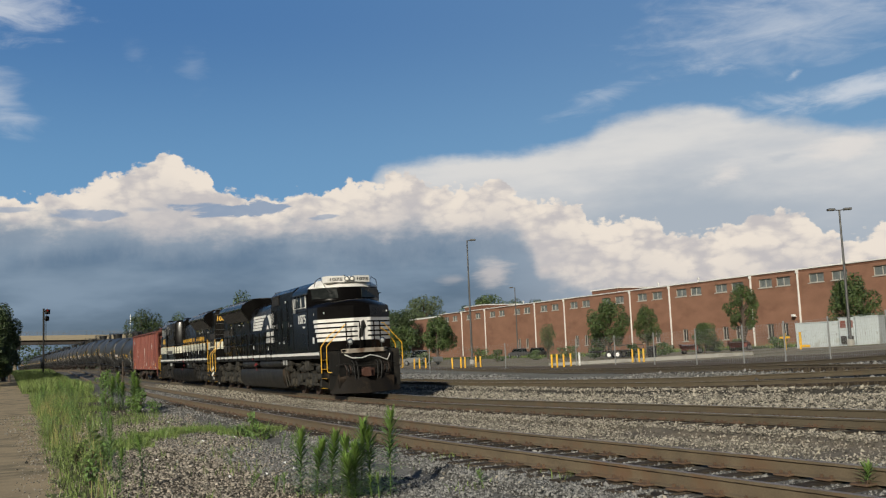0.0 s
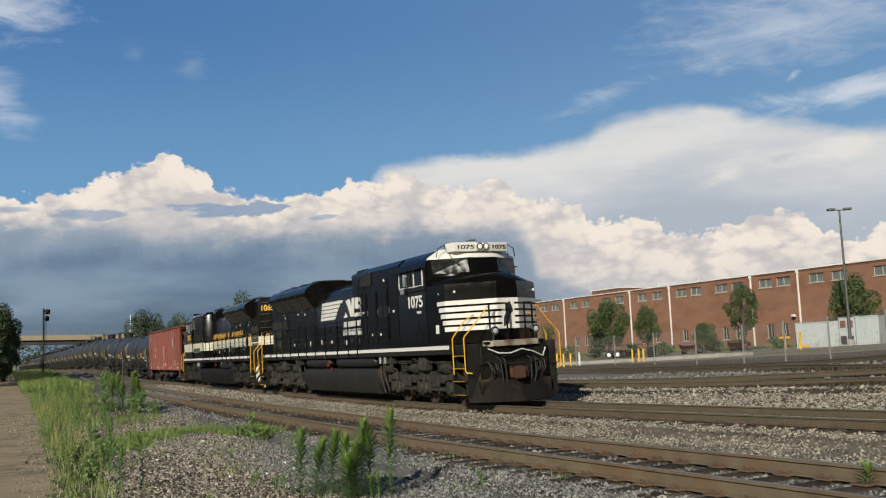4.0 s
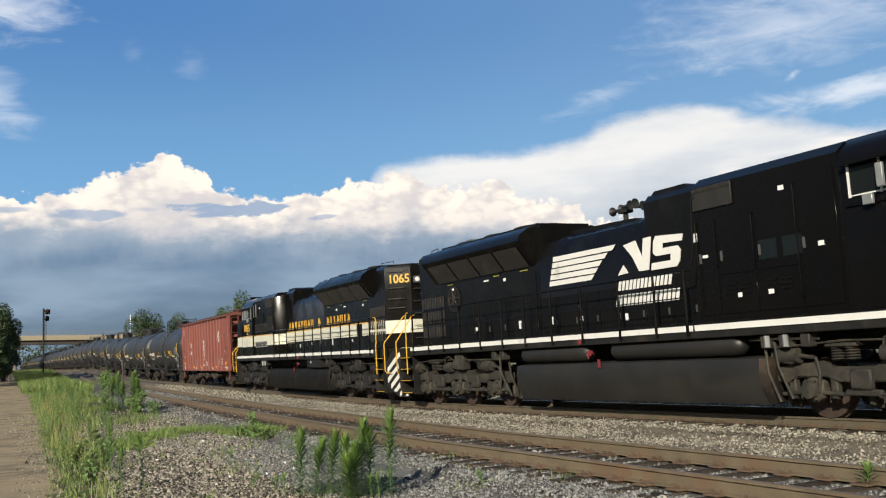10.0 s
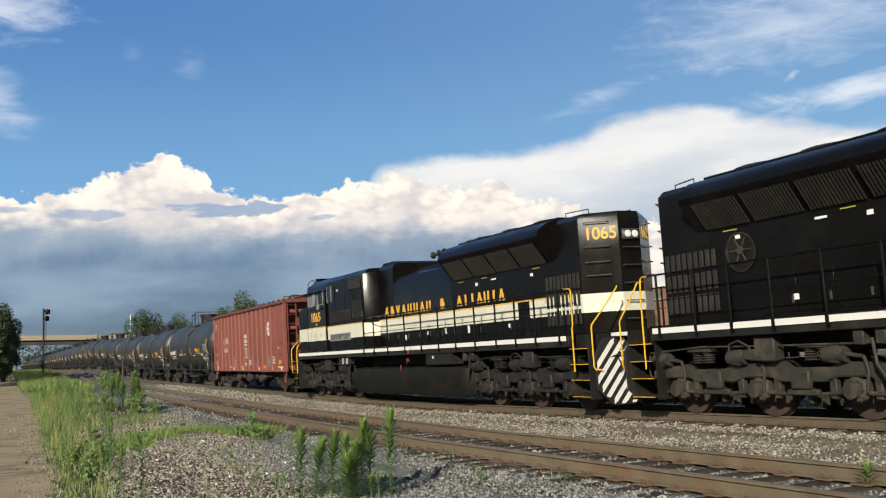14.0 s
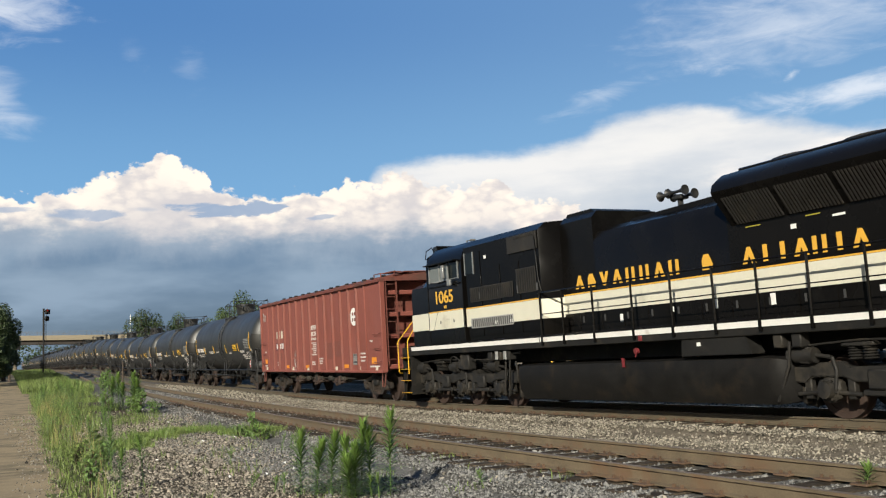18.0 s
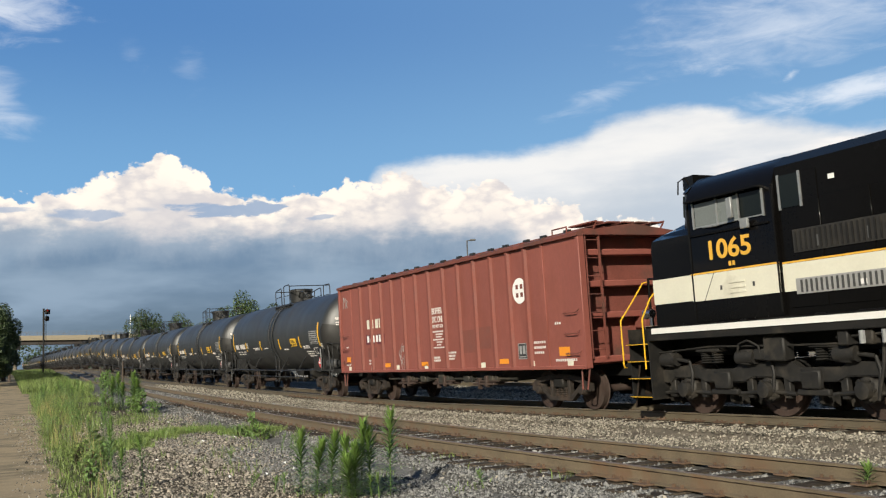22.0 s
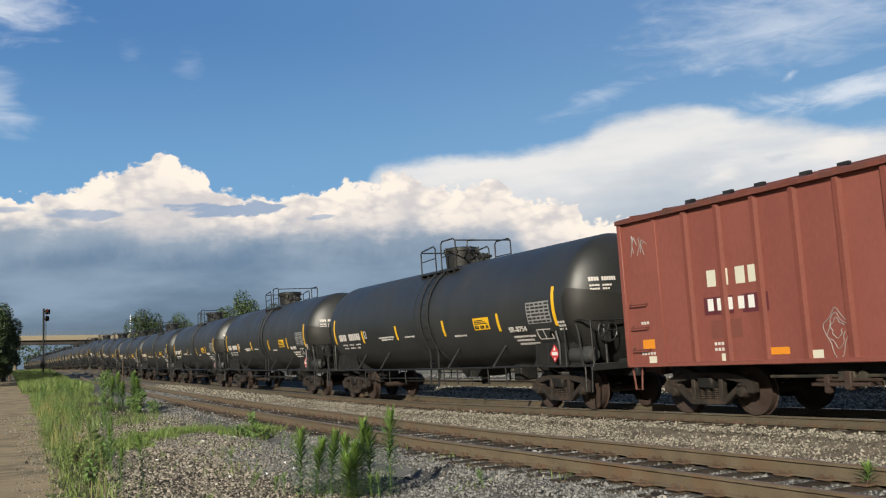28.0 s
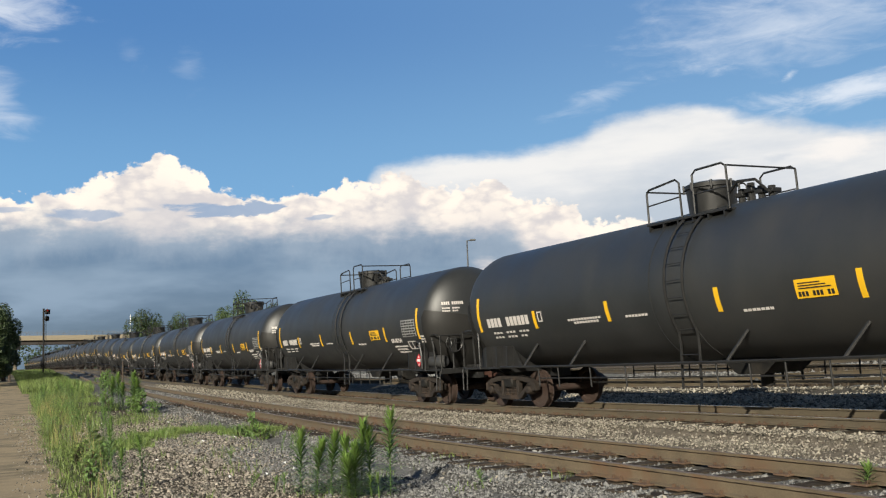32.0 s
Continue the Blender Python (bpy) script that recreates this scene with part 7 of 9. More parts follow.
    for k in range(-9, 9):
        z0 = 0.1 + k * 0.31
        cut = []
        for i in range(n + 1):
            y = -1.43 + 2.86 * i / n
            low = 0.18 + max(abs(y) - 1.05, 0) * 0.9
            high = 1.58 - max(abs(y) - 1.2, 0) * 1.4
            a, b = min(max(z0 - 1.15 * y, low), high), min(max(z0 + 0.16 - 1.15 * y, low), high)
            if b - a > 0.004:
                cut.append((y, a, b))
        if len(cut) > 1:
            bm = bmesh.new()
            prism(bm, [(c[0], c[1]) for c in cut] + [(c[0], c[2]) for c in cut[::-1]], "x", -10.346, -10.339)
            part("stripe", bm, M["paint_white"], rp)
    bm = bmesh.new()
    box(bm, -10.5, -10.25, -0.95, 0.95, 1.62, 1.70, 0.01)
    part("end_platform", bm, M["paint_white"], lo, "white-edged end platform")
    # hood end details
    rungs = [([(-9.95, -0.22, z), (-10.03, -0.22, z), (-10.03, 0.22, z), (-9.95, 0.22, z)], 0.014) for z in (2.0, 2.4, 2.8, 3.2, 3.6, 4.0)]
    for sy in (-1, 1):
        rungs += [([(-9.47, 0.9 * sy, z), (-9.53, 0.96 * sy, z), (-9.88, 0.52 * sy, z), (-9.82, 0.46 * sy, z)], 0.013) for z in (3.0, 3.3, 3.65, 4.2)]
        rungs.append(([(-9.3, 0.6 * sy, 4.42), (-9.3, 0.6 * sy, 4.56), (-8.6, 0.75 * sy, 4.56), (-8.6, 0.75 * sy, 4.42)], 0.014))
    for pts, r in rungs:
        bm = bmesh.new()
        pipe(bm, pts, r)
        part("ladder_rung", bm, M["rail_grey"], lo)
    bm = bmesh.new()
    box(bm, -10.03, -9.93, -0.22, 0.22, 3.78, 4.02, 0.03)
    rl = part("rear_headlight", bm, M["lamp_grey"], lo)
    for q in (-0.1, 0.1):
        bm = bmesh.new()
        lathe(bm, [(-10.03, 0.085), (-10.05, 0.075), (-10.055, 0.01)], "x", 14, (0, q, 3.9))
        part("lens", bm, M["sign_white"], rl)
    if not striped:
        for sy in (-1, 1):
            u = Vector((-0.55 * sy, -0.7, 0)).normalized()
            p = Vector((-9.675, 0.65 * sy, 3.82)) - u * 0.33 + Vector((-0.79, 0.62 * sy, 0)) * 0.012
            flat_text("hood_number", "1065", 0.27, M["paint_gold"], lo, frame_on(p, u, (0, 0, 1)), 0.66)
    # paint
    for sy in (-1, 1):
        if striped:
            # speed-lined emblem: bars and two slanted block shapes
            for k, (xl, xr) in enumerate(((-2.53, -0.88), (-2.48, -0.72), (-2.43, -0.56), (-2.37, -0.36), (-2.32, -0.06))):
                z0 = 2.88 + k * 0.141
                bm = bmesh.new()
                slant(bm, [(xl, z0), (xr, z0), (xr + 0.13, z0 + 0.112), (xl + 0.03, z0 + 0.112)], 1.015, sy)
                part("emblem_bar", bm, M["paint_white"], lo)
            for p in ([(0.15, 2.88), (0.50, 2.90), (0.36, 3.08)], [(0.40, 3.50), (0.80, 3.55), (0.98, 3.17), (1.06, 3.56), (1.30, 3.57), (1.16, 2.90), (0.86, 2.90), (0.66, 3.24)],
                      [(1.24, 2.88), (2.00, 2.88), (2.10, 2.98), (2.14, 3.20), (2.06, 3.29), (1.62, 3.29), (1.63, 3.39), (2.20, 3.37), (2.24, 3.50), (1.45, 3.56), (1.37, 3.46), (1.33, 3.22), (1.42, 3.15), (1.86, 3.15), (1.84, 3.02), (1.27, 3.02)]):
                bm = bmesh.new()
                slant(bm, [(x - 0.09, z) for x, z in p], 1.0, sy, 0.02)
                part("emblem_shape", bm, M["paint_white"], lo)
            for z0, h, xs, xe, n in ((2.55, 0.205, 0.03, 1.74, 7), (2.225, 0.23, -0.08, 1.93, 8)):
                pitch = (xe - xs) / n
                for k in range(n):
                    a = xs + k * pitch
                    bm = bmesh.new()
                    for b, w in ((a, pitch * 0.34), (a + pitch * 0.5, pitch * 0.34)):
                        slant(bm, [(b, z0), (b + w, z0), (b + w + 0.06, z0 + h), (b + 0.06, z0 + h)], 1.014, sy, 0.008)
                    part("name_block", bm, M["paint_white"], lo, "white block of lettering")
            # nose stripes
            for k in range(5):
                z0, z1 = 2.79 - 0.18 * k, 2.91 - 0.18 * k
                u0 = 8.95 + 0.1 * k
                pts = [(u0, 1.478), (9.435, 1.468), (10.35, 0.335), (10.35, 0.2)]
                bm = bmesh.new()
                loft(bm, [[(x, y * sy, z0), (x, y * sy, z1), (x - 0.02, (y - 0.03) * sy, z1), (x - 0.02, (y - 0.03) * sy, z0)] for x, y in pts])
                part("nose_stripe", bm, M["paint_white"], lo)
        else:
            bm = bmesh.new()
            for a, b in ((-9.3, -7.15), (-6.6, 2.3)):
                box(bm, a, b, *sorted((1.0 * sy, 1.02 * sy)), 2.18, 2.60)
            loft(bm, [[(x, y * sy, 2.18), (x, y * sy, 2.60), (x + 0.02, (y - 0.02) * sy, 2.60), (x + 0.02, (y - 0.02) * sy, 2.18)] for x, y in ((-9.3, 1.02), (-9.41, 1.02), (-9.965, 0.31), (-9.965, 0.0))])
            part("hood_band", bm, M["paint_cream"], lo, "cream band along the hood")
            bm = bmesh.new()
            loft(bm, [[(x, y * sy, 2.12), (x, y * sy, 2.58), (x + 0.01, (y - 0.02) * sy, 2.58), (x + 0.01, (y - 0.02) * sy, 2.12)] for x, y in ((2.29, 1.02), (2.59, 1.452), (6.2, 1.452))])
            box(bm, 6.22, 8.32, *sorted((1.49 * sy, 1.51 * sy)), 2.12, 2.60)
            loft(bm, [[(x, y * sy, 2.14), (x, y * sy, 2.62), (x - 0.02, (y - 0.03) * sy, 2.62), (x - 0.02, (y - 0.03) * sy, 2.14)] for x, y in ((8.32, 1.5), (9.44, 1.47), (10.35, 0.34), (10.35, 0.0))])
            part("cab_band", bm, M["paint_cream"], lo, "cream band round cab and nose")
            bm = bmesh.new()
            box(bm, -9.3, 2.3, *sorted((1.0 * sy, 1.021 * sy)), 2.605, 2.635)
            box(bm, 2.7, 6.22, *sorted((1.43 * sy, 1.453 * sy)), 2.585, 2.615)
            box(bm, 6.22, 8.32, *sorted((1.49 * sy, 1.511 * sy)), 2.605, 2.635)
            part("gold_line", bm, M["paint_gold"], lo)
            for k in range(3):
                bm = bmesh.new()
                box(bm, 7.0, 7.36, *sorted((1.51 * sy, 1.525 * sy)), 2.2 + 0.09 * k, 2.225 + 0.09 * k)
                part("louvre", bm, M["paint_cream"], lo)
            for x in (6.78, 7.55):
                bm = bmesh.new()
                bars(bm, [(x, x + 0.05, 2.28, 2.36)], 1.51, sy)
                part("latch", bm, M["rail_grey"], lo)
            bm = bmesh.new()
            slant(bm, [(7.72, 2.6), (8.0, 2.12), (8.015, 2.12), (7.735, 2.6)], 1.51, sy, 0.003)
            part("seam", bm, M["rail_grey"], lo)
            bm = bmesh.new()
            box(bm, 5.7, 6.1, *sorted((1.446 * sy, 1.462 * sy)), 3.5, 4.05, 0.004)
            part("door_window", bm, M["glass_dark"], lo, "dark glazed window of the cab door")
            bm = bmesh.new()
            for a, b in ((5.66, 5.7), (6.1, 6.14)):
                box(bm, a, b, *sorted((1.446 * sy, 1.47 * sy)), 3.48, 4.07)
            part("window_frame", bm, M["galvanised"], lo)
            for x0, x1, z0, z1, m in ((3.87, 5.95, 2.06, 2.32, "cabinet_grey"), (3.8, 5.92, 2.74, 3.12, "grille"), (2.76, 3.62, 2.78, 3.38, "grille")):
                bm = bmesh.new()
                box(bm, x0, x1, *sorted((1.45 * sy, 1.464 * sy)), z0, z1, 0.004)
                bg = part("battery_grille", bm, M["stencil_dim"] if m == "cabinet_grey" else M["grille"], lo, "ribbed ventilation grille")
                for k in range(int((x1 - x0) / 0.1)):
                    bm = bmesh.new()
                    box(bm, x0 + 0.04 + k * 0.1, x0 + 0.075 + k * 0.1, *sorted((1.464 * sy, 1.478 * sy)), z0 + 0.03, z1 - 0.03)
                    part("rib", bm, M["rail_grey"] if m == "cabinet_grey" else M["under_black"], bg)
            # a wedge, a bar or a pair of bars for each letter of the name
            for marks, x0, pitch in (("wmvwppwp", 1.8, 0.45), ("m", -2.27, 0.45), ("wbbwpbw", -3.32, 0.393)):
                for k, kind in enumerate(marks):
                    a = x0 - k * pitch
                    z0, z1 = 2.72, 3.02
                    bm = bmesh.new()
                    for poly in {"w": [[(a, z0), (a - 0.1, z0), (a - 0.16, z0 + 0.16), (a - 0.22, z0), (a - 0.32, z0), (a - 0.2, z1), (a - 0.12, z1)]],
                                 "v": [[(a, z1), (a - 0.1, z1), (a - 0.16, z0 + 0.12), (a - 0.22, z1), (a - 0.32, z1), (a - 0.2, z0), (a - 0.12, z0)]],
                                 "p": [[(a, z0), (a - 0.09, z0), (a - 0.09, z1), (a, z1)], [(a - 0.2, z0), (a - 0.29, z0), (a - 0.29, z1), (a - 0.2, z1)]],
                                 "b": [[(a - 0.1, z0), (a - 0.2, z0), (a - 0.2, z1), (a - 0.1, z1)]],
                                 "m": [[(a - 0.02, z0), (a - 0.26, z0), (a - 0.3, z0 + 0.1), (a - 0.2, z1), (a - 0.08, z1), (a - 0.02, z0 + 0.2)]]}[kind]:
                        slant(bm, poly, 1.014, sy, 0.01)
                    part("name_block", bm, M["paint_gold"], lo, "gold block of lettering")
    if striped:
        bm = bmesh.new()
        box(bm, 10.34, 10.352, -0.2, 0.2, 2.07, 2.91)
        part("nose_panel", bm, M["paint_white"], lo, "white panel on the nose")
        bm = bmesh.new()
        prism(bm, [(-0.17, 2.12), (0.0, 2.2), (0.06, 2.45), (0.16, 2.55), (0.06, 2.82), (-0.04, 2.76), (-0.08, 2.5), (-0.15, 2.38)], "x", 10.352, 10.357)
        part("nose_mark", bm, M["sign_black"], lo)
    if not striped:
        for ob in lo.children_recursive:
            if ob.type == "MESH" and ob.data.materials and ob.data.materials[0] == M["truck_grime"]:
                ob.material_slots[0].link = "OBJECT"
                ob.material_slots[0].material = M["truck_black"]
    return lo


# ---------------------------------------------------------------- freight-car trucks
CT = {}
bm = bmesh.new()
box(bm, -0.2, 0.2, -1.15, 1.15, 0.50, 0.72, 0.03)
rod(bm, (0, 0, 0.7), (0, 0, 0.86), 0.25, 14)
box(bm, -0.7, 0.7, -0.06, 0.06, 0.34, 0.44)
for dx in (-0.36, 0.36):
    box(bm, dx - 0.04, dx + 0.04, -0.8, 0.8, 0.36, 0.48, 0.01)
CT["bolster"] = mesh_of("truck", bm, M["under_black"])
bm = bmesh.new()
# cast frame: an arch over a spring window
prism(bm, [(-1.18, 0.42), (-1.18, 0.60), (-0.95, 0.72), (-0.45, 0.80), (0.45, 0.80), (0.95, 0.72), (1.18, 0.60), (1.18, 0.42), (1.02, 0.42), (0.9, 0.60), (0.4, 0.68), (-0.4, 0.68), (-0.9, 0.60), (-1.02, 0.42)], "y", -1.1, -0.96, 0.012)
prism(bm, [(-0.98, 0.58), (-0.45, 0.20), (0.45, 0.20), (0.98, 0.58), (0.86, 0.62), (0.38, 0.30), (-0.38, 0.30), (-0.86, 0.62)], "y", -1.1, -0.97, 0.012)
for dx in (-0.36, 0.36):
    box(bm, dx - 0.05, dx + 0.05, -1.1, -0.97, 0.26, 0.72, 0.012)
CT["side_frame"] = mesh_of("side_frame", bm, M["car_truck"])
bm = bmesh.new()
spring(bm, 0, -1.03, 0.30, 0.50, 0.085)
CT["spring"] = mesh_of("spring", bm, M["car_truck"])
bm = bmesh.new()
lathe(bm, [(-1.16, 0.05), (-1.15, 0.085), (-1.1, 0.10), (-0.95, 0.12)], "y", 12, (0, 0, 0.44))
box(bm, -0.13, 0.13, -1.1, -0.93, 0.40, 0.58, 0.02)
CT["journal_box"] = mesh_of("journal_box", bm, M["car_truck"])


def car_truck(car, cx):
    t = part("truck", CT["bolster"], None, car, "rusty two-axle truck", at=Matrix.Translation((cx, 0, 0)))
    for q in (0, 1):
        m = Matrix.Rotation(math.pi * q, 4, "Z")
        for n, spots in (("side_frame", (0,)), ("spring", (-0.19, 0.0, 0.19)), ("journal_box", (-0.89, 0.89))):
            for dx in spots:
                part(n, CT[n], None, t, at=m @ Matrix.Translation((dx, 0, 0)))
    for dx in (-0.89, 0.89):
        part("wheelset", WHEEL_CAR, None, t, at=Matrix.Translation((dx, 0, 0.44)))


def car_coupler(car, x, e):
    bm = bmesh.new()
    box(bm, *sorted(((x - 0.7) * e, (x - 0.1) * e)), -0.09, 0.09, 0.78, 0.98, 0.02)
    prism(bm, [((x - 0.14) * e, -0.18), ((x + 0.1) * e, -0.14), ((x + 0.12) * e, 0.02), (x * e, 0.0), ((x - 0.02) * e, 0.18), ((x - 0.14) * e, 0.18)], "z", 0.73, 1.02, 0.02)
    part("coupler", bm, M["rust_red"], car, "rusty knuckle coupler")
    bm = bmesh.new()
    pipe(bm, [((x - 0.5) * e, 0.35, 0.85), ((x - 0.15) * e, 0.38, 0.75), (x * e, 0.3, 0.5), ((x + 0.05) * e, 0.15, 0.4)], 0.025)
    part("air_hose", bm, M["rubber"], car)


# ---------------------------------------------------------------- the red buffer car
def hopper_car():
    c = base("hopper_car", "oxide-red covered hopper car with ribbed sides and stencilled markings", "freight car")
    H, T, R0 = 1.50, 3.90, M["hopper_red"]
    bm = bmesh.new()
    box(bm, -6.85, 6.85, -1.44, 1.44, 1.0, 3.86, 0.02)
    part("body", bm, M["hopper_end"], c)
    ribs = [-5.4, -4.55, -3.68, -2.82, -1.95, -1.08, -0.2, 0.72, 1.6, 2.5, 3.4, 4.25, 5.05]
    edges = [-7.3, -6.25] + ribs + [5.8, 7.3]
    for sy in (-1, 1):
        for a, b in zip(edges, edges[1:]):
            low = 1.0 if (a < -3.7 or a > 3.3) else 0.93
            bm = bmesh.new()
            box(bm, a + 0.002, b - 0.002, *sorted((1.44 * sy, (1.475 if a > 5.7 or a < -6.2 else 1.46) * sy)), low, T - 0.02)
            part("side_panel", bm, R0, c)
        for x in ribs:
            bm = bmesh.new()
            low = 1.0 if abs(x) > 3.5 else 0.95
            prism(bm, [(x - 0.085, 1.458 * sy), (x - 0.045, 1.525 * sy), (x + 0.045, 1.525 * sy), (x + 0.085, 1.458 * sy)], "z", low, T - 0.07)
            part("rib", bm, M["hopper_rib_dark"], c)
        for x in (-6.25, 5.8):
            bm = bmesh.new()
            box(bm, x - 0.05, x + 0.05, *sorted((1.46 * sy, 1.5 * sy)), 1.0, T, 0.008)
            part("seam_strip", bm, R0, c)
        bm = bmesh.new()
        box(bm, -7.3, 7.3, *sorted((1.38 * sy, 1.53 * sy)), 0.94, 1.02, 0.01)
        part("side_sill", bm, R0, c)
        bm = bmesh.new()
        prism(bm, [(1.40 * sy, 3.84), (1.56 * sy, 3.84), (1.56 * sy, 3.92), (1.40 * sy, 3.97)], "x", -7.35, 7.35)
        part("eave", bm, M["hopper_end"], c)
        for ex in (-1, 1):
            bm = bmesh.new()
            box(bm, *sorted((7.22 * ex, 7.34 * ex)), *sorted((1.36 * sy, 1.53 * sy)), 0.95, T, 0.015)
            part("corner_post", bm, R0, c)
            for z in (1.30, 1.74, 2.20):
                bm = bmesh.new()
                pipe(bm, [(6.62 * ex, 1.47 * sy, z), (6.62 * ex, 1.56 * sy, z - 0.02), (7.1 * ex, 1.56 * sy, z - 0.02), (7.1 * ex, 1.47 * sy, z + 0.05)], 0.013)
                part("grab_iron", bm, M["hopper_end"], c)
        # markings
        tx = lambda x: x if sy < 0 else -x
        bm = bmesh.new()
        for x, z, w, h in ((-4.95, 2.36, 0.22, 0.3), (-4.65, 2.36, 0.22, 0.3), (-4.25, 2.36, 0.22, 0.3), (-3.95, 2.36, 0.22, 0.3)):
            a, b = sorted((tx(x), tx(x + w)))
            box(bm, a, b, *sorted((1.46 * sy, 1.466 * sy)), z, z + h, 0.002)
        part("reporting_mark", bm, M["paint_cream"], c, "cream blocks of lettering")
        for x0, x1 in ((-5.08, -4.36), (-4.15, -3.55)):
            bm = bmesh.new()
            a, b = sorted((tx(x0), tx(x1)))
            box(bm, a, b, *sorted((1.46 * sy, 1.4635 * sy)), 1.85, 2.17)
            part("number_patch", bm, M["number_patch"], c, "dark red patch behind the number")
        bm = bmesh.new()
        for i in range(6):
            x = -5.0 + 0.235 * i + (0.02 if i < 3 else 0.06)
            a, b = sorted((tx(x), tx(x + 0.14)))
            box(bm, a, b, *sorted((1.46 * sy, 1.466 * sy)), 1.92, 2.14)
        part("car_number", bm, M["sign_white"], c, "white number bars")
        u = (1, 0, 0) if sy < 0 else (-1, 0, 0)
        for txt, z, h, w in (("BUFFER", 2.56, 0.17, 0.62), ("SVC ONLY", 2.32, 0.17, 0.78), ("DO NOT LOAD", 2.17, 0.09, 0.76)):
            flat_text("stencil", txt, h, M["stencil"], c, frame_on((tx(-0.10), 1.466 * sy, z), u, (0, 0, 1)), w)
        bm = bmesh.new()
        for i in range(7):
            w = 0.5 - 0.03 * i if i % 3 else 0.8
            z = 2.04 - 0.075 * i
            n = int(w / 0.09)
            for j in range(n):
                x = 0.3 - w / 2 + j * 0.09
                a, b = sorted((tx(x), tx(x + 0.07)))
                box(bm, a, b, *sorted((1.46 * sy, 1.465 * sy)), z, z + 0.04)
        for x0, n, z in ((-0.15, 5, 1.3), (-0.2, 6, 1.22), (0.75, 6, 1.42), (0.78, 5, 1.33), (0.82, 4, 1.25), (5.2, 6, 1.55), (5.2, 6, 1.43), (5.2, 5, 1.31), (6.1, 10, 1.12), (-4.9, 4, 1.3), (-4.9, 4, 1.2), (-6.9, 5, 1.18), (-6.85, 3, 1.78), (6.15, 3, 1.95)):
            for j in range(n):
                x = x0 + j * 0.085
                if 5.75 < x < 5.9:
                    continue
                a, b = sorted((tx(x), tx(x + 0.06)))
                y = 1.478 if abs(x) > 5.85 else 1.462
                box(bm, a, b, *sorted((y * sy, (y + 0.004) * sy)), z, z + 0.055)
        part("stencil", bm, M["stencil"], c, "small white stencilled data")
        bm = bmesh.new()
        for x, w in ((6.25, 0.42), (3.55, 0.44), (-0.95, 0.44), (-3.6, 0.4)):
            a, b = sorted((tx(x), tx(x + w)))
            y = 1.477 if x > 6 else 1.462
            z = 1.24 if x > 6 else 1.10
            box(bm, a, b, *sorted((y * sy, (y + 0.004) * sy)), z, z + (0.2 if x > 6 else 0.12))
            part("orange_patch", bm, M["sign_orange"], c, "orange reflective patch")
            bm = bmesh.new()
        a, b = sorted((tx(-6.85), tx(-6.5)))
        box(bm, a, b, *sorted((1.477 * sy, 1.481 * sy)), 1.30, 1.48)
        part("orange_patch", bm, M["sign_orange"], c, "orange reflective patch")
        bm = bmesh.new()
        for x in (-6.7, -4.75, -2.75, -0.75, 2.6, 4.95, 6.55):
            a, b = sorted((tx(x), tx(x + 0.22)))
            y = 1.477 if abs(x) > 5.85 else 1.462
            box(bm, a, b, *sorted((y * sy, (y + 0.004) * sy)), 1.02, 1.15)
            part("reflector", bm, M["paint_cream"], c, "small pale reflector")
            bm = bmesh.new()
        bm = bmesh.new()
        lathe(bm, [(1.463 * sy, 0.31), (1.472 * sy, 0.31), (1.472 * sy, 0.05)], "y", 32, (tx(4.71), 0, 2.84))
        em = part("round_emblem", bm, M["sign_white"], c, "round white emblem")
        bm = bmesh.new()
        for dx in (-0.1, 0.1):
            for dz in (-0.1, 0.1):
                box(bm, tx(4.71) + dx - 0.055, tx(4.71) + dx + 0.055, *sorted((1.472 * sy, 1.476 * sy)), 2.84 + dz - 0.055, 2.84 + dz + 0.055)
        part("cross", bm, M["hopper_end"], em)
        bm = bmesh.new()
        a, b = sorted((tx(4.48), tx(4.86)))
        box(bm, a, b, *sorted((1.46 * sy, 1.467 * sy)), 1.20, 1.58)
        dp = part("data_plate", bm, M["sign_black"], c, "black consolidated data plate")
        bm = bmesh.new()
        for z0, z1, x0, x1 in ((1.20, 1.22, 4.48, 4.86), (1.56, 1.58, 4.48, 4.86), (1.2, 1.58, 4.48, 4.5), (1.2, 1.58, 4.84, 4.86), (1.32, 1.52, 4.54, 4.64), (1.32, 1.52, 4.69, 4.80), (1.24, 1.27, 4.54, 4.8)):
            a, b = sorted((tx(x0), tx(x1)))
            box(bm, a, b, *sorted((1.467 * sy, 1.471 * sy)), z0, z1)
        part("border", bm, M["stencil_dim"], dp)
        bm = bmesh.new()
        for x0, x1, z0, z1 in ((1.65, 2.42, 1.42, 2.02), (2.58, 3.2, 1.5, 2.06), (-4.95, -4.2, 1.42, 1.75)):
            a, b = sorted((tx(x0), tx(x1)))
            box(bm, a, b, *sorted((1.46 * sy, 1.463 * sy)), z0, z1)
            part("paint_patch", bm, M["hopper_patch"], c, "darker touched-up paint")
            bm = bmesh.new()
        cx_, cz_ = tx(-2.23), 1.4
        for q in range(3):
            bm = bmesh.new()
            pts = [(cx_ + (0.22 - 0.055 * q) * math.cos(t) * (1 + 0.3 * math.sin((3 + q) * t)), 1.466 * sy, cz_ + 0.04 * q + (0.34 - 0.1 * q) * math.sin(t) * (1 + 0.2 * math.cos(4 * t))) for t in np.linspace(0.2, 6.2, 26)]
            pipe(bm, pts, 0.007, 4)
            part("chalk_scrawl", bm, M["stencil_dim"], c, "pale chalk scrawl")
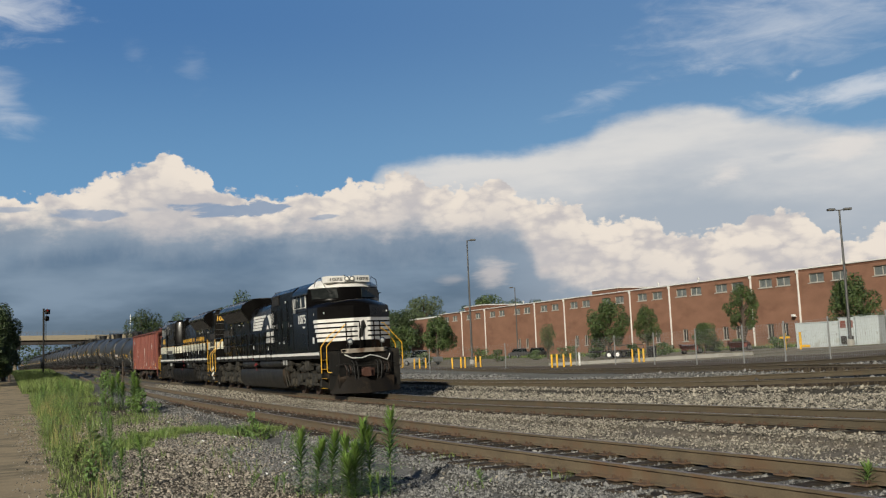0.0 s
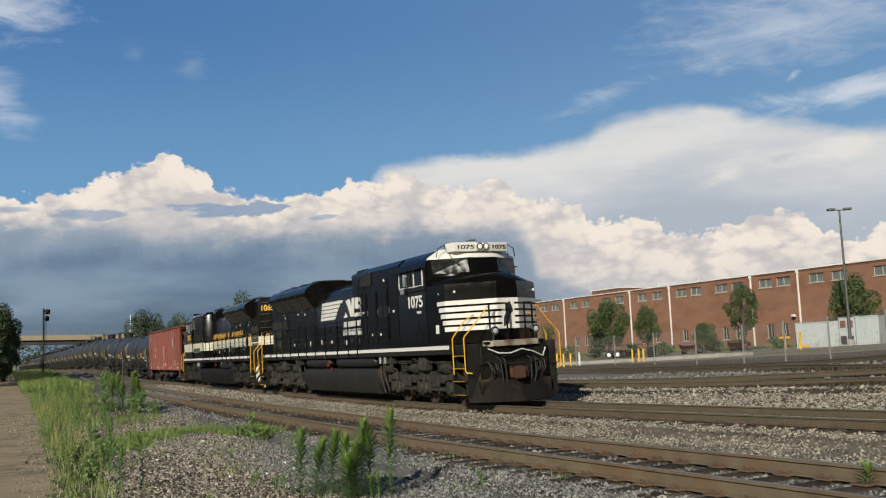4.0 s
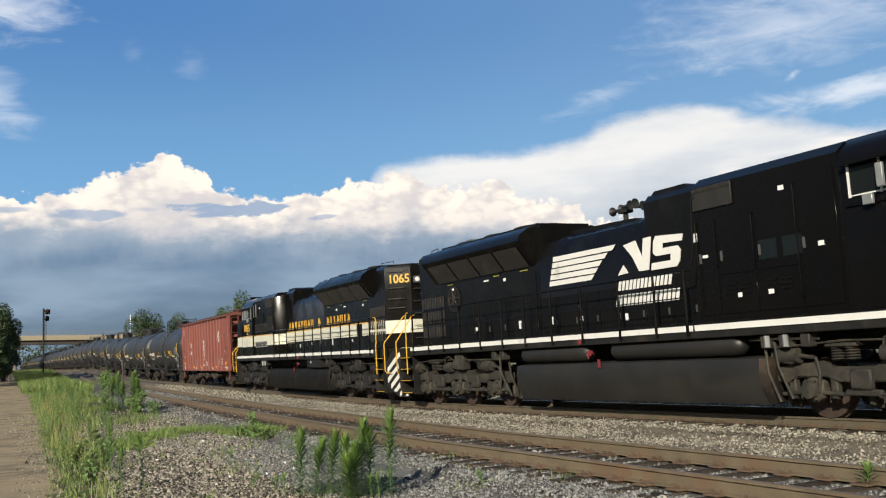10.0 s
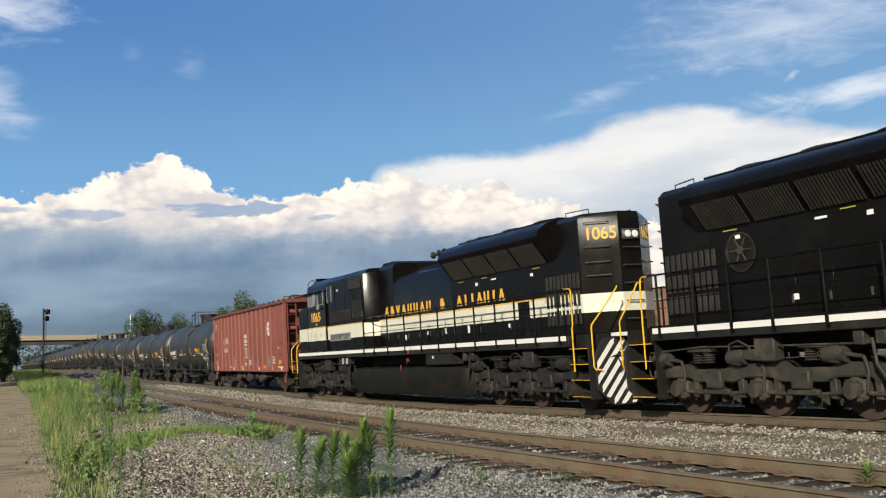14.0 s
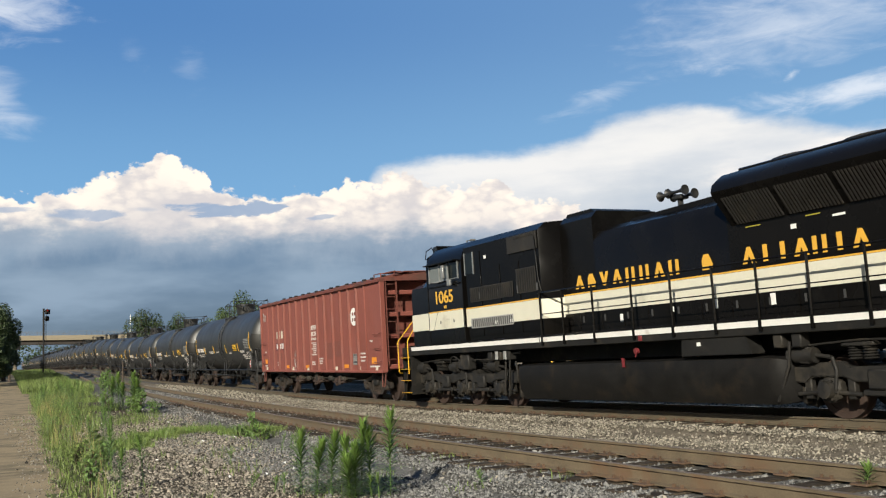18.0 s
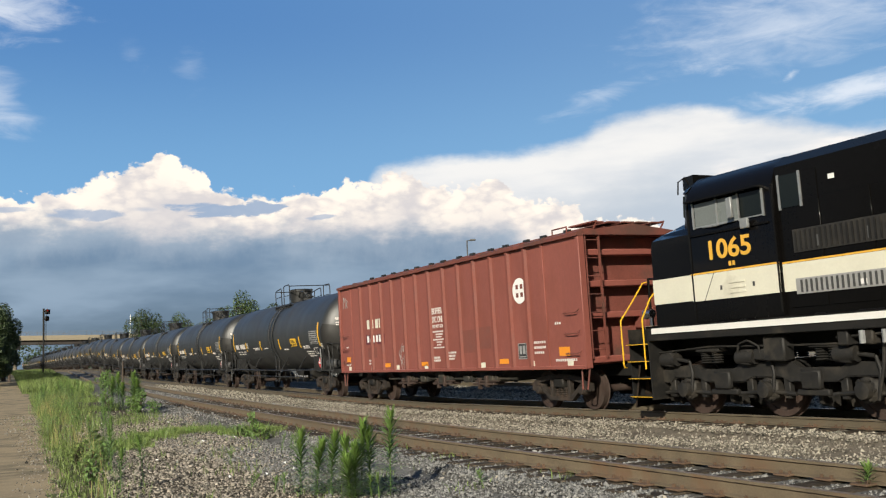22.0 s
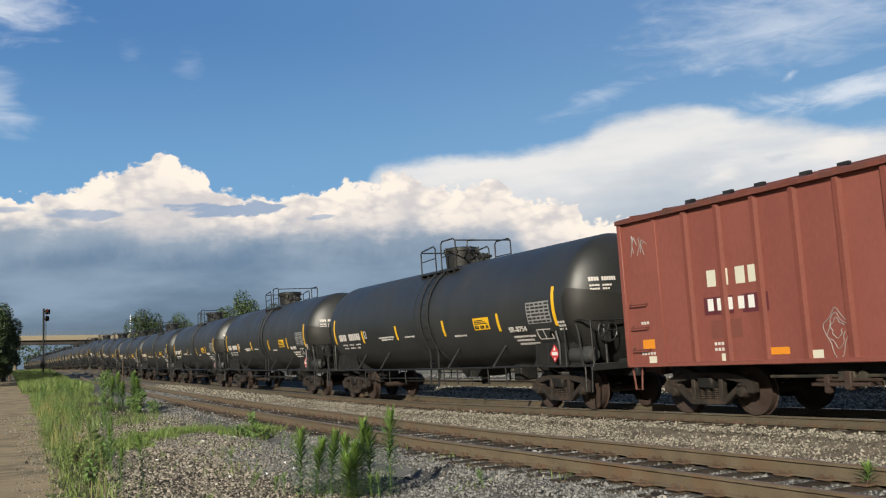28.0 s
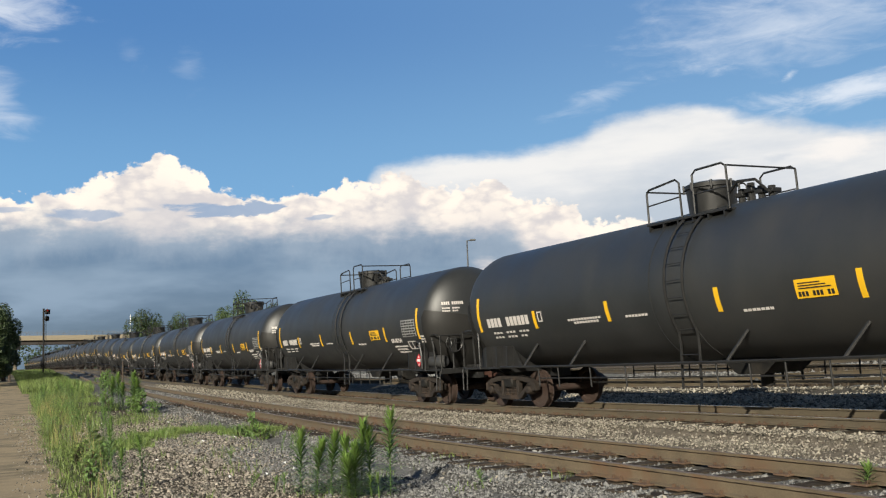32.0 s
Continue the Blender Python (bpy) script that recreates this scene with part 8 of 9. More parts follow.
        for q, bend in enumerate((0.06, -0.05, 0.09, 0.02, -0.07)):
            bm = bmesh.new()
            x = tx(-7.0 + 0.1 * q)
            pipe(bm, [(x, 1.481 * sy, 3.16 + 0.05 * (q % 2)), (x + bend, 1.481 * sy, 3.36), (x + 0.04 + bend * 0.3, 1.481 * sy, 3.58 - 0.04 * q % 3), (x + 0.1, 1.481 * sy, 3.42 + bend)], 0.007, 4)
            part("chalk_scrawl", bm, M["stencil_dim"], c, "pale chalk scrawl")
    # roof
    bm = bmesh.new()
    prism(bm, [(-1.5, 3.86), (-1.5, 3.93), (0, 4.12), (1.5, 3.93), (1.5, 3.86)], "x", -7.32, 7.32)
    part("roof", bm, M["hopper_end"], c)
    for i in range(15):
        x = -6.9 + i * 0.985
        bm = bmesh.new()
        prism(bm, [(-1.52, 3.93), (0, 4.12), (1.52, 3.93), (1.52, 3.97), (0, 4.17), (-1.52, 3.97)], "x", x, x + 0.09)
        part("roof_rib", bm, M["hopper_end"], c)
    bm = bmesh.new()
    box(bm, -6.3, 6.3, -0.32, 0.32, 4.1, 4.22, 0.02)
    hb = part("hatch_trough", bm, M["hopper_end"], c)
    for i in range(14):
        x = -5.9 + i * 0.9 + (0.12 if i % 2 else 0)
        bm = bmesh.new()
        box(bm, x - 0.06, x + 0.06, -0.9, -0.6, 3.98, 4.09, 0.01)
        box(bm, x - 0.11, x + 0.11, -0.83, -0.75, 4.10, 4.16)
        rod(bm, (x, -0.79, 4.05), (x, -0.79, 4.12), 0.025, 6)
        part("hatch_clamp", bm, M["tank_fitting"], c)
    for ex in (-1, 1):
        if ex > 0:
            bm = bmesh.new()
            for y in (-0.85, -0.4, 0.0, 0.4, 0.85):
                box(bm, *sorted((6.3 * ex, 7.2 * ex)), y - 0.17, y + 0.17, 4.15, 4.18)
            for y in (-0.95, 0.95):
                pipe(bm, [(7.1 * ex, y, 3.95), (7.3 * ex, y, 4.17), (6.4 * ex, y, 4.17)], 0.022)
            pipe(bm, [(6.2 * ex, -1.0, 4.0), (6.2 * ex, -1.0, 4.19), (5.6 * ex, -1.0, 4.19), (5.6 * ex, -1.0, 4.05)], 0.02)
            part("running_board", bm, M["hopper_end"], c)
        # end: beams, ladder, brake wheel
        for z, d in ((3.42, 0.12), (2.72, 0.12), (2.02, 0.06), (1.05, 0.3)):
            bm = bmesh.new()
            box(bm, *sorted((6.84 * ex, (7.12 + d * 0.4) * ex)), -1.4, 1.4, z, z + 0.14, 0.02)
            part("end_beam", bm, M["hopper_red"], c)
        bm = bmesh.new()
        for y in (-1.3, -0.92):
            box(bm, *sorted((7.24 * ex, 7.29 * ex)), y * ex - 0.02, y * ex + 0.02, 1.15, 3.9)
        for i in range(7):
            rod(bm, (7.27 * ex, -1.3 * ex, 1.35 + i * 0.4), (7.27 * ex, -0.92 * ex, 1.35 + i * 0.4), 0.013, 6)
        part("end_ladder", bm, M["hopper_end"], c)
        bm = bmesh.new()
        lathe(bm, [(-0.018, 0.27), (0.0, 0.29), (0.018, 0.27), (0.0, 0.25), (-0.018, 0.27)], "x", 24, (7.42 * ex, 0.45 * ex, 1.95), caps=False)
        for i in range(5):
            a = i * 2 * math.pi / 5
            rod(bm, (7.42 * ex, 0.45 * ex, 1.95), (7.42 * ex, 0.45 * ex + 0.27 * math.cos(a), 1.95 + 0.27 * math.sin(a)), 0.012, 5)
        box(bm, *sorted((6.9 * ex, 7.3 * ex)), 0.3 * ex - 0.12, 0.3 * ex + 0.24, 1.75, 2.15, 0.03)
        part("brake_wheel", bm, M["hopper_end"], c)
        for q in (-1, 1):
            bm = bmesh.new()
            pipe(bm, [(7.0 * ex, q * 1.42, 1.0), (7.02 * ex, q * 1.45, 0.5), (7.2 * ex, q * 1.45, 0.5), (7.3 * ex, q * 1.42, 1.0)], 0.022)
            part("sill_step", bm, M["hopper_end"], c)
        car_coupler(c, 7.9, ex)
        car_truck(c, 5.6 * ex)
    bm = bmesh.new()
    box(bm, -7.4, 7.4, -0.3, 0.3, 0.72, 1.0, 0.02)
    for x in (-2.4, 0.0, 2.4):
        prism(bm, [(x - 1.1, 1.0), (x + 1.1, 1.0), (x + 0.45, 0.62), (x - 0.45, 0.62)], "y", -1.15, 1.15)
    part("underframe", bm, M["under_black"], c)
    bm = bmesh.new()
    rod(bm, (-3.9, -1.2, 0.72), (3.9, -1.2, 0.72), 0.03, 6)
    for x in (-2.3, -1.3, 0.2, 1.4, 2.7):
        box(bm, x - 0.16, x + 0.16, -1.3, -1.08, 0.62, 0.82, 0.03)
        rod(bm, (x + 0.3, -1.28, 0.72), (x + 0.3, -1.0, 0.72), 0.09, 8)
    box(bm, -0.15, 0.2, -1.36, -1.2, 0.6, 0.95, 0.03)
    part("outlet_gear", bm, M["truck_grime"], c)
    for x in (-2.4, 0.0, 2.4):
        for q in (-1, 1):
            bm = bmesh.new()
            box(bm, x - 0.55, x + 0.55, *sorted((1.0 * q, 1.34 * q)), 0.56, 0.62, 0.01)
            rod(bm, (x - 0.45, 1.3 * q, 0.66), (x + 0.75, 1.3 * q, 0.66), 0.025, 6)
            box(bm, x + 0.1, x + 0.24, *sorted((1.2 * q, 1.36 * q)), 0.5, 0.8, 0.02)
            box(bm, x - 0.3, x - 0.2, *sorted((1.24 * q, 1.34 * q)), 0.45, 0.74, 0.01)
            part("outlet_gate", bm, M["wheel_rust"], c)
    return c


# ---------------------------------------------------------------- tank cars
TR, TZ = 1.53, 2.475


def on_shell(bm, x0, x1, z0, z1, sy, lift=0.006, n=5, skew=0.0):
    """A thin plate that lies on the curved shell."""
    r0, r1 = TR + 0.002, TR + lift
    ring = []
    for i in range(n + 1):
        z = z0 + (z1 - z0) * i / n
        a = math.asin(max(min((z - TZ) / TR, 1), -1))
        ring.append((a, skew * i / n))
    rings = []
    for a, k in ring:
        c, s = math.cos(a), math.sin(a)
        rings.append([(x0 + k, sy * r0 * c, TZ + r0 * s), (x1 + k, sy * r0 * c, TZ + r0 * s), (x1 + k, sy * r1 * c, TZ + r1 * s), (x0 + k, sy * r1 * c, TZ + r1 * s)])
    return loft(bm, rings)


def tank_car(rich):
    c = base("tank_car", "black tank car with yellow reflective bars and a railed top platform", "tank car", group="tank cars of the train")
    bm = bmesh.new()
    prof = []
    for i in range(9):
        a = i / 8 * math.pi / 2
        prof.append((-7.42 - 0.70 * math.cos(a), max(TR * math.sin(a), 0.02)))
    prof += [(-7.0, TR), (-2.5, TR), (2.5, TR), (7.0, TR)]
    prof += [(-x, r) for x, r in prof[8::-1]]
    lathe(bm, prof, "x", 48, (0, 0, TZ))
    part("shell", bm, M["tank_black"], c)
    for x in (-0.35, 0.62):
        bm = bmesh.new()
        lathe(bm, [(x - 0.03, TR + 0.001), (x - 0.03, TR + 0.012), (x + 0.03, TR + 0.012), (x + 0.03, TR + 0.001)], "x", 40, (0, 0, TZ), caps=False)
        part("weld_band", bm, M["tank_black"], c) if rich else bm.free()
    bm = bmesh.new()
    lathe(bm, [(3.85, 0.46), (4.1, 0.48), (4.42, 0.5), (4.44, 0.53), (4.52, 0.53), (4.55, 0.45), (4.56, 0.05)], "z", 24, (0.05, 0, 0))
    for i in range(8):
        a = i * math.pi / 4
        rod(bm, (0.05 + 0.55 * math.cos(a), 0.53 * math.sin(a), 4.38), (0.05 + 0.55 * math.cos(a), 0.53 * math.sin(a), 4.55), 0.025, 6)
    part("manway_dome", bm, M["tank_fitting"], c)
    for x, h in ((0.95, 0.26), (1.2, 0.34), (1.45, 0.24), (1.7, 0.2)):
        bm = bmesh.new()
        rod(bm, (x, -0.1, 3.9), (x, -0.1, 4.0 + h), 0.07, 8)
        box(bm, x - 0.1, x + 0.1, -0.2, 0.05, 3.95 + h * 0.6, 4.03 + h * 0.6, 0.01)
        part("valve", bm, M["tank_fitting"], c)
    bm = bmesh.new()
    pipe(bm, [(0.75, -0.3, 4.15), (1.1, -0.35, 4.38), (1.5, -0.3, 4.35), (1.75, -0.2, 4.05)], 0.03)
    part("vent_pipe", bm, M["tank_fitting"], c)
    for sy in (-1, 1):
        bm = bmesh.new()
        y = 0.92 * sy
        box(bm, -0.85, 1.4, *sorted((0.66 * sy, 0.98 * sy)), 3.78, 3.82)
        for k in range(6):
            x = -0.8 + k * 0.42
            box(bm, x, x + 0.03, *sorted((0.5 * sy, 0.98 * sy)), 3.66, 3.80)
        part("platform", bm, M["tank_fitting"], c)
        for pts, mid in (([(-0.85, y, 3.8), (-0.85, y, 4.46), (-0.78, y, 4.53), (0.02, y, 4.6), (0.12, y, 4.52), (0.14, y, 3.8)], ((-0.85, y, 4.2), (0.13, y, 4.24))),
                         ([(0.5, y, 3.8), (0.5, y, 4.6), (0.6, y, 4.68), (1.3, y, 4.68), (1.4, y, 4.6), (1.42, y, 3.8)], ((0.5, y, 4.22), (1.41, y, 4.22)))):
            bm = bmesh.new()
            pipe(bm, pts, 0.022)
            rl = part("railing", bm, M["tank_fitting"], c)
            bm = bmesh.new()
            pipe(bm, mid, 0.015)
            part("mid_rail", bm, M["tank_fitting"], rl)
        for x, z in ((-0.85, 4.5), (1.4, 4.62)):
            bm = bmesh.new()
            pipe(bm, [(x, y, z), (x, 0.0, z)], 0.02)
            part("end_rail", bm, M["tank_fitting"], c)
        # ladder down the shell
        bm = bmesh.new()
        for x in (0.2, 0.7):
            pts = [(x, sy * (TR + 0.07) * math.cos(a), TZ + (TR + 0.07) * math.sin(a)) for a in np.linspace(radians(58), radians(-34), 13)]
            pts += [(x, sy * 1.30, 1.35), (x, sy * 1.34, 0.5)]
            pipe(bm, pts, 0.029, 6)
        for a in np.linspace(radians(50), radians(-32), 8):
            rod(bm, (0.2, sy * (TR + 0.07) * math.cos(a), TZ + (TR + 0.07) * math.sin(a)), (0.7, sy * (TR + 0.07) * math.cos(a), TZ + (TR + 0.07) * math.sin(a)), 0.009, 5)
        for z in (0.55, 0.85, 1.15):
            rod(bm, (0.2, sy * 1.33, z), (0.7, sy * 1.33, z), 0.010, 5)
        part("ladder", bm, M["tank_fitting"], c)
        # side rail under the shell
        bm = bmesh.new()
        pipe(bm, [(-6.3, sy * 1.42, 1.02), (-2, sy * 1.44, 1.0), (2, sy * 1.44, 1.0), (6.3, sy * 1.42, 1.02)], 0.028)
        pipe(bm, [(-4.6, sy * 1.4, 0.74), (4.6, sy * 1.4, 0.74)], 0.016)
        for x in (-4.6, -3.8, -2.6, -1.4, 1.2, 2.0, 2.8, 3.7, 4.6):
            rod(bm, (x, sy * 1.42, 1.02), (x, sy * 1.4, 0.55), 0.018, 6)
        for x in (-5.2, -3.3, 1.5, 4.0):
            rod(bm, (x, sy * 1.42, 1.02), (x + 0.35, sy * 1.2, 1.55), 0.035, 6)
        part("side_rail", bm, M["tank_fitting"], c)
        # markings
        tx = lambda x: x if sy < 0 else -x
        for x, z0, z1 in ((-7.05, 1.94, 2.8), (-4.5, 1.91, 2.32), (-1.75, 1.91, 2.34), (1.46, 1.9, 2.34), (4.5, 1.91, 2.36), (7.05, 1.93, 2.82)):
            bm = bmesh.new()
            on_shell(bm, *sorted((tx(x - 0.055), tx(x + 0.055))), z0, z1, sy, 0.008)
            part("reflective_bar", bm, M["reflector_yellow"], c, "yellow reflective bar")
        if rich:
            bm = bmesh.new()
            on_shell(bm, *sorted((tx(3.24), tx(4.04))), 1.99, 2.3, sy, 0.012)
            es = part("emergency_sign", bm, M["reflector_yellow"], c, "yellow emergency notice")
            bm = bmesh.new()
            for i in range(10):
                if i != 3 and i != 7:
                    on_shell(bm, *sorted((tx(3.29 + i * 0.072), tx(3.34 + i * 0.072))), 2.02, 2.10, sy, 0.017, 2)
            for i in range(3):
                on_shell(bm, *sorted((tx(3.31), tx(3.95 - 0.1 * i))), 2.14 + 0.042 * i, 2.16 + 0.042 * i, sy, 0.017, 2)
            part("notice_print", bm, M["sign_black"], es)["kind"] = "stuff"
            bm = bmesh.new()
            on_shell(bm, *sorted((tx(5.9), tx(6.88))), 2.02, 2.52, sy, 0.010, 6)
            dp = part("data_panel", bm, M["stencil_dim"], c, "grey test-data panel")
            bm = bmesh.new()
            for i in range(6):
                for j in range(5):
                    on_shell(bm, *sorted((tx(5.94 + 0.19 * j), tx(6.06 + 0.01 * ((3 * i + 5 * j) % 6) + 0.19 * j))), 2.04 + 0.08 * i, 2.085 + 0.08 * i, sy, 0.014, 2)
            part("rows", bm, M["sign_black"], dp)["kind"] = "stuff"
            bm = bmesh.new()
            for i in range(4):
                on_shell(bm, *sorted((tx(-6.66 + 0.17 * i), tx(-6.53 + 0.17 * i))), 2.03, 2.25, sy, 0.008, 2)
            for i in range(6):
                on_shell(bm, *sorted((tx(-5.75 + 0.17 * i), tx(-5.62 + 0.17 * i))), 2.03, 2.25, sy, 0.008, 2)
            for i, n in ((0, 12), (1, 10)):
                for j in range(n):
                    if j % 4 != 3:
                        on_shell(bm, *sorted((tx(-6.5 + 0.15 * j), tx(-6.4 + 0.15 * j))), 1.86 - 0.11 * i, 1.905 - 0.11 * i, sy, 0.008, 2)
            for x0, n, z in ((-3.2, 12, 2.0), (-3.0, 9, 1.93), (-1.2, 7, 1.96), (2.0, 7, 1.86), (5.0, 10, 1.72), (5.05, 8, 1.63), (5.1, 9, 1.54), (7.1, 3, 1.98), (7.12, 4, 1.9), (7.1, 3, 1.82)):
                for j in range(n):
                    on_shell(bm, *sorted((tx(x0 + 0.1 * j), tx(x0 + 0.075 + 0.1 * j))), z, z + 0.045, sy, 0.008, 2)
            part("stencil", bm, M["stencil"], c, "white stencilled marks")["kind"] = "stuff"
            bm = bmesh.new()
            for x0, x1, z0, z1 in ((6.1, 6.7, 1.86, 1.88), (6.1, 6.7, 1.64, 1.66), (6.1, 6.13, 1.64, 1.88), (6.67, 6.7, 1.64, 1.88), (6.38, 6.4, 1.64, 1.88), (-4.36, -4.18, 2.05, 2.08), (-4.36, -4.18, 2.26, 2.29), (-4.36, -4.33, 2.05, 2.29), (-4.21, -4.18, 2.05, 2.29)):
                on_shell(bm, *sorted((tx(x0), tx(x1))), z0, z1, sy, 0.008, 2)
            part("outline_box", bm, M["stencil"], c)
            bm = bmesh.new()
            for z, h, n in ((2.86, 0.09, 11), (2.74, 0.04, 9), (2.66, 0.04, 8)):
                for j in range(n):
                    if j == 4:
                        continue
                    quad = []
                    for yy, zz in ((1.08 - j * 0.056, z), (1.08 - j * 0.056 - 0.042, z), (1.08 - j * 0.056 - 0.042, z + h), (1.08 - j * 0.056, z + h)):
                        xx = 7.42 + 0.70 * math.sqrt(max(1 - (yy * yy + (zz - TZ) ** 2) / TR ** 2, 0.0))
                        quad.append([(tx(xx + 0.006), sy * yy, zz), (tx(xx - 0.02), sy * yy, zz)])
                    loft(bm, [[q[0] for q in quad], [q[1] for q in quad]])
            part("head_stencil", bm, M["stencil"], c, "white stencilled marks on the tank head")
            flat_text("spec_marking", "SR-8754", 0.13, M["stencil"], c, frame_on((tx(4.98), sy * (TR * math.cos(math.asin(-0.56 / TR)) + 0.02), 1.86), (1, 0, 0) if sy < 0 else (-1, 0, 0), Vector((0, sy * 0.38, 0.92))), 0.8)
        # placard on its holder
        bm = bmesh.new()
        prism(bm, [(tx(6.83) - 0.20, 1.30), (tx(6.83), 1.10), (tx(6.83) + 0.20, 1.30), (tx(6.83), 1.50)], "y", sy * 1.40, sy * 1.415)
        pc = part("placard", bm, M["sign_red"], c, "red diamond hazard placard")
        bm = bmesh.new()
        box(bm, tx(6.83) - 0.12, tx(6.83) + 0.12, *sorted((sy * 1.415, sy * 1.42)), 1.26, 1.34)
        prism(bm, [(tx(6.83) - 0.05, 1.37), (tx(6.83) + 0.05, 1.37), (tx(6.83), 1.46)], "y", sy * 1.415, sy * 1.42)
        box(bm, tx(6.83) - 0.02, tx(6.83) + 0.02, *sorted((sy * 1.415, sy * 1.42)), 1.15, 1.21)
        part("symbol", bm, M["sign_white"], pc)
        bm = bmesh.new()
        pipe(bm, [(tx(6.83), sy * 1.05, 1.3), (tx(6.83), sy * 1.39, 1.3)], 0.03)
        pipe(bm, [(tx(6.65), sy * 1.38, 1.75), (tx(6.75), sy * 1.42, 1.84), (tx(6.95), sy * 1.42, 1.8), (tx(7.05), sy * 1.42, 1.5), (tx(7.05), sy * 1.42, 1.05)], 0.035)
        part("placard_holder", bm, M["tank_fitting"], c)
    for ex in (-1, 1):
        # saddle, stub sill, end platform
        bm = bmesh.new()
        for x in (6.0, 6.5, 7.0):
            prism(bm, [(-1.38, 1.55), (-1.40, 1.02), (-1.2, 0.88), (1.2, 0.88), (1.40, 1.02), (1.38, 1.55), (1.15, 1.55), (0.7, 1.18), (0.0, 1.05), (-0.7, 1.18), (-1.15, 1.55)], "x", *sorted((x * ex, (x + 0.05) * ex)))
        box(bm, *sorted((5.7 * ex, 8.35 * ex)), -0.3, 0.3, 0.72, 1.1, 0.02)
        box(bm, *sorted((6.2 * ex, 8.25 * ex)), -1.4, 1.4, 0.98, 1.03, 0.01)
        part("saddle", bm, M["tank_fitting"], c)
        bm = bmesh.new()
        for sy in (-1, 1):
            prism(bm, [(5.6 * ex, 1.02), (6.0 * ex, 1.55), (7.4 * ex, 1.55), (7.7 * ex, 1.02)], "y", sy * 1.18, sy * 1.22)
            pipe(bm, [(7.3 * ex, sy * 1.42, 1.0), (7.3 * ex, sy * 1.42, 1.85), (7.38 * ex, sy * 1.4, 1.98), (7.9 * ex, sy * 1.38, 2.02), (8.22 * ex, sy * 1.36, 1.98), (8.25 * ex, sy * 1.36, 1.0)], 0.025)
            pipe(bm, [(8.0 * ex, sy * 1.42, 1.0), (8.02 * ex, sy * 1.44, 0.45), (8.22 * ex, sy * 1.44, 0.45), (8.25 * ex, sy * 1.42, 1.0)], 0.02)
        pipe(bm, [(8.25 * ex, -1.36, 1.98), (8.25 * ex, 1.36, 1.98)], 0.022)
        part("end_railing", bm, M["tank_fitting"], c)
        # half-height steel shield over the head
        bm = bmesh.new()
        rings = []
        for x, r in [(7.18, TR)] + [(7.42 + 0.70 * math.cos(i / 8 * math.pi / 2), max(TR * math.sin(i / 8 * math.pi / 2), 0.05)) for i in range(8, 0, -1)]:
            lim = radians(62 + 38 * min(max((x - 7.18) / 0.3, 0), 1))
            rings.append([((x + 0.03) * ex, (r + 0.03) * math.sin(a), TZ - (r + 0.03) * math.cos(a)) for a in np.linspace(-lim, lim, 25)])
        loft(bm, rings, caps=False, closed=False)
        part("head_shield", bm, M["tank_side"], c, "matt black shield over the lower tank head")
        for q in (-1, 1):
            bm = bmesh.new()
            pipe(bm, [(7.75 * ex, q * 1.3, 1.02), (7.72 * ex, q * 1.34, 1.7), (7.6 * ex, q * 1.36, 2.1), (7.35 * ex, q * 1.42, 2.3)], 0.03, 8)
            part("support_arm", bm, M["tank_fitting"], c)
        bm = bmesh.new()
        box(bm, *sorted((8.15 * ex, 8.27 * ex)), -1.4, 1.4, 0.9, 1.05, 0.01)
        part("end_sill", bm, M["tank_fitting"], c)
        car_coupler(c, 8.88, ex)
        car_truck(c, 6.45 * ex)
    # brake gear at one end, outlet in the middle
    bm = bmesh.new()
    lathe(bm, [(7.05, 0.05), (7.1, 0.15), (7.2, 0.19), (7.85, 0.19), (7.95, 0.15), (8.0, 0.05)], "x", 16, (0, -1.12, 1.24))
    part("air_reservoir", bm, M["rail_grey"], c, "dark grey brake air reservoir")
    bm = bmesh.new()
    lathe(bm, [(-0.012, 0.25), (0.0, 0.265), (0.012, 0.25), (0.0, 0.235), (-0.012, 0.25)], "x", 20, (8.2, -0.9, 1.75), caps=False)
    for i in range(5):
        a = i * 2 * math.pi / 5
        rod(bm, (8.2, -0.9, 1.75), (8.2, -0.9 + 0.25 * math.cos(a), 1.75 + 0.25 * math.sin(a)), 0.012, 5)
    box(bm, 8.05, 8.19, -1.0, -0.8, 1.5, 1.9, 0.02)
    rod(bm, (8.1, -0.9, 1.5), (8.1, -0.9, 1.05), 0.03, 6)
    part("brake_wheel", bm, M["tank_fitting"], c)
    bm = bmesh.new()
    prism(bm, [(-0.7 + 1.1, 1.02), (1.1 + 0.75, 1.02), (1.1 + 0.35, 0.72), (1.1 - 0.3, 0.72)], "y", -0.5, 0.5)
    rod(bm, (1.05, 0, 0.75), (1.05, 0, 0.48), 0.13, 10)
    box(bm, 4.45, 4.8, -1.1, -0.6, 0.66, 1.06, 0.03)
    rod(bm, (-4.4, 0, 0.55), (4.4, 0, 0.55), 0.025, 6)
    part("outlet", bm, M["under_black"], c)
    return c


# ---------------------------------------------------------------- the train, and how it moves
lead = locomotive("lead_locomotive", "black freight locomotive with white nose stripes and emblem", "stripes")
second = locomotive("trailing_locomotive", "black locomotive with cream band and gold lettering, running backwards", "band")
hopper = hopper_car()
tank_a = tank_car(True)
TRAIN = [(lead, -15.8, 7.05, False), (second, -37.3, 7.05, True), (hopper, -56.3, 5.6, False)]
for i in range(24):
    car = tank_a if i == 0 else copy_thing(tank_a, Matrix())
    TRAIN.append((car, -73.15 - 17.77 * i, 6.45, False))


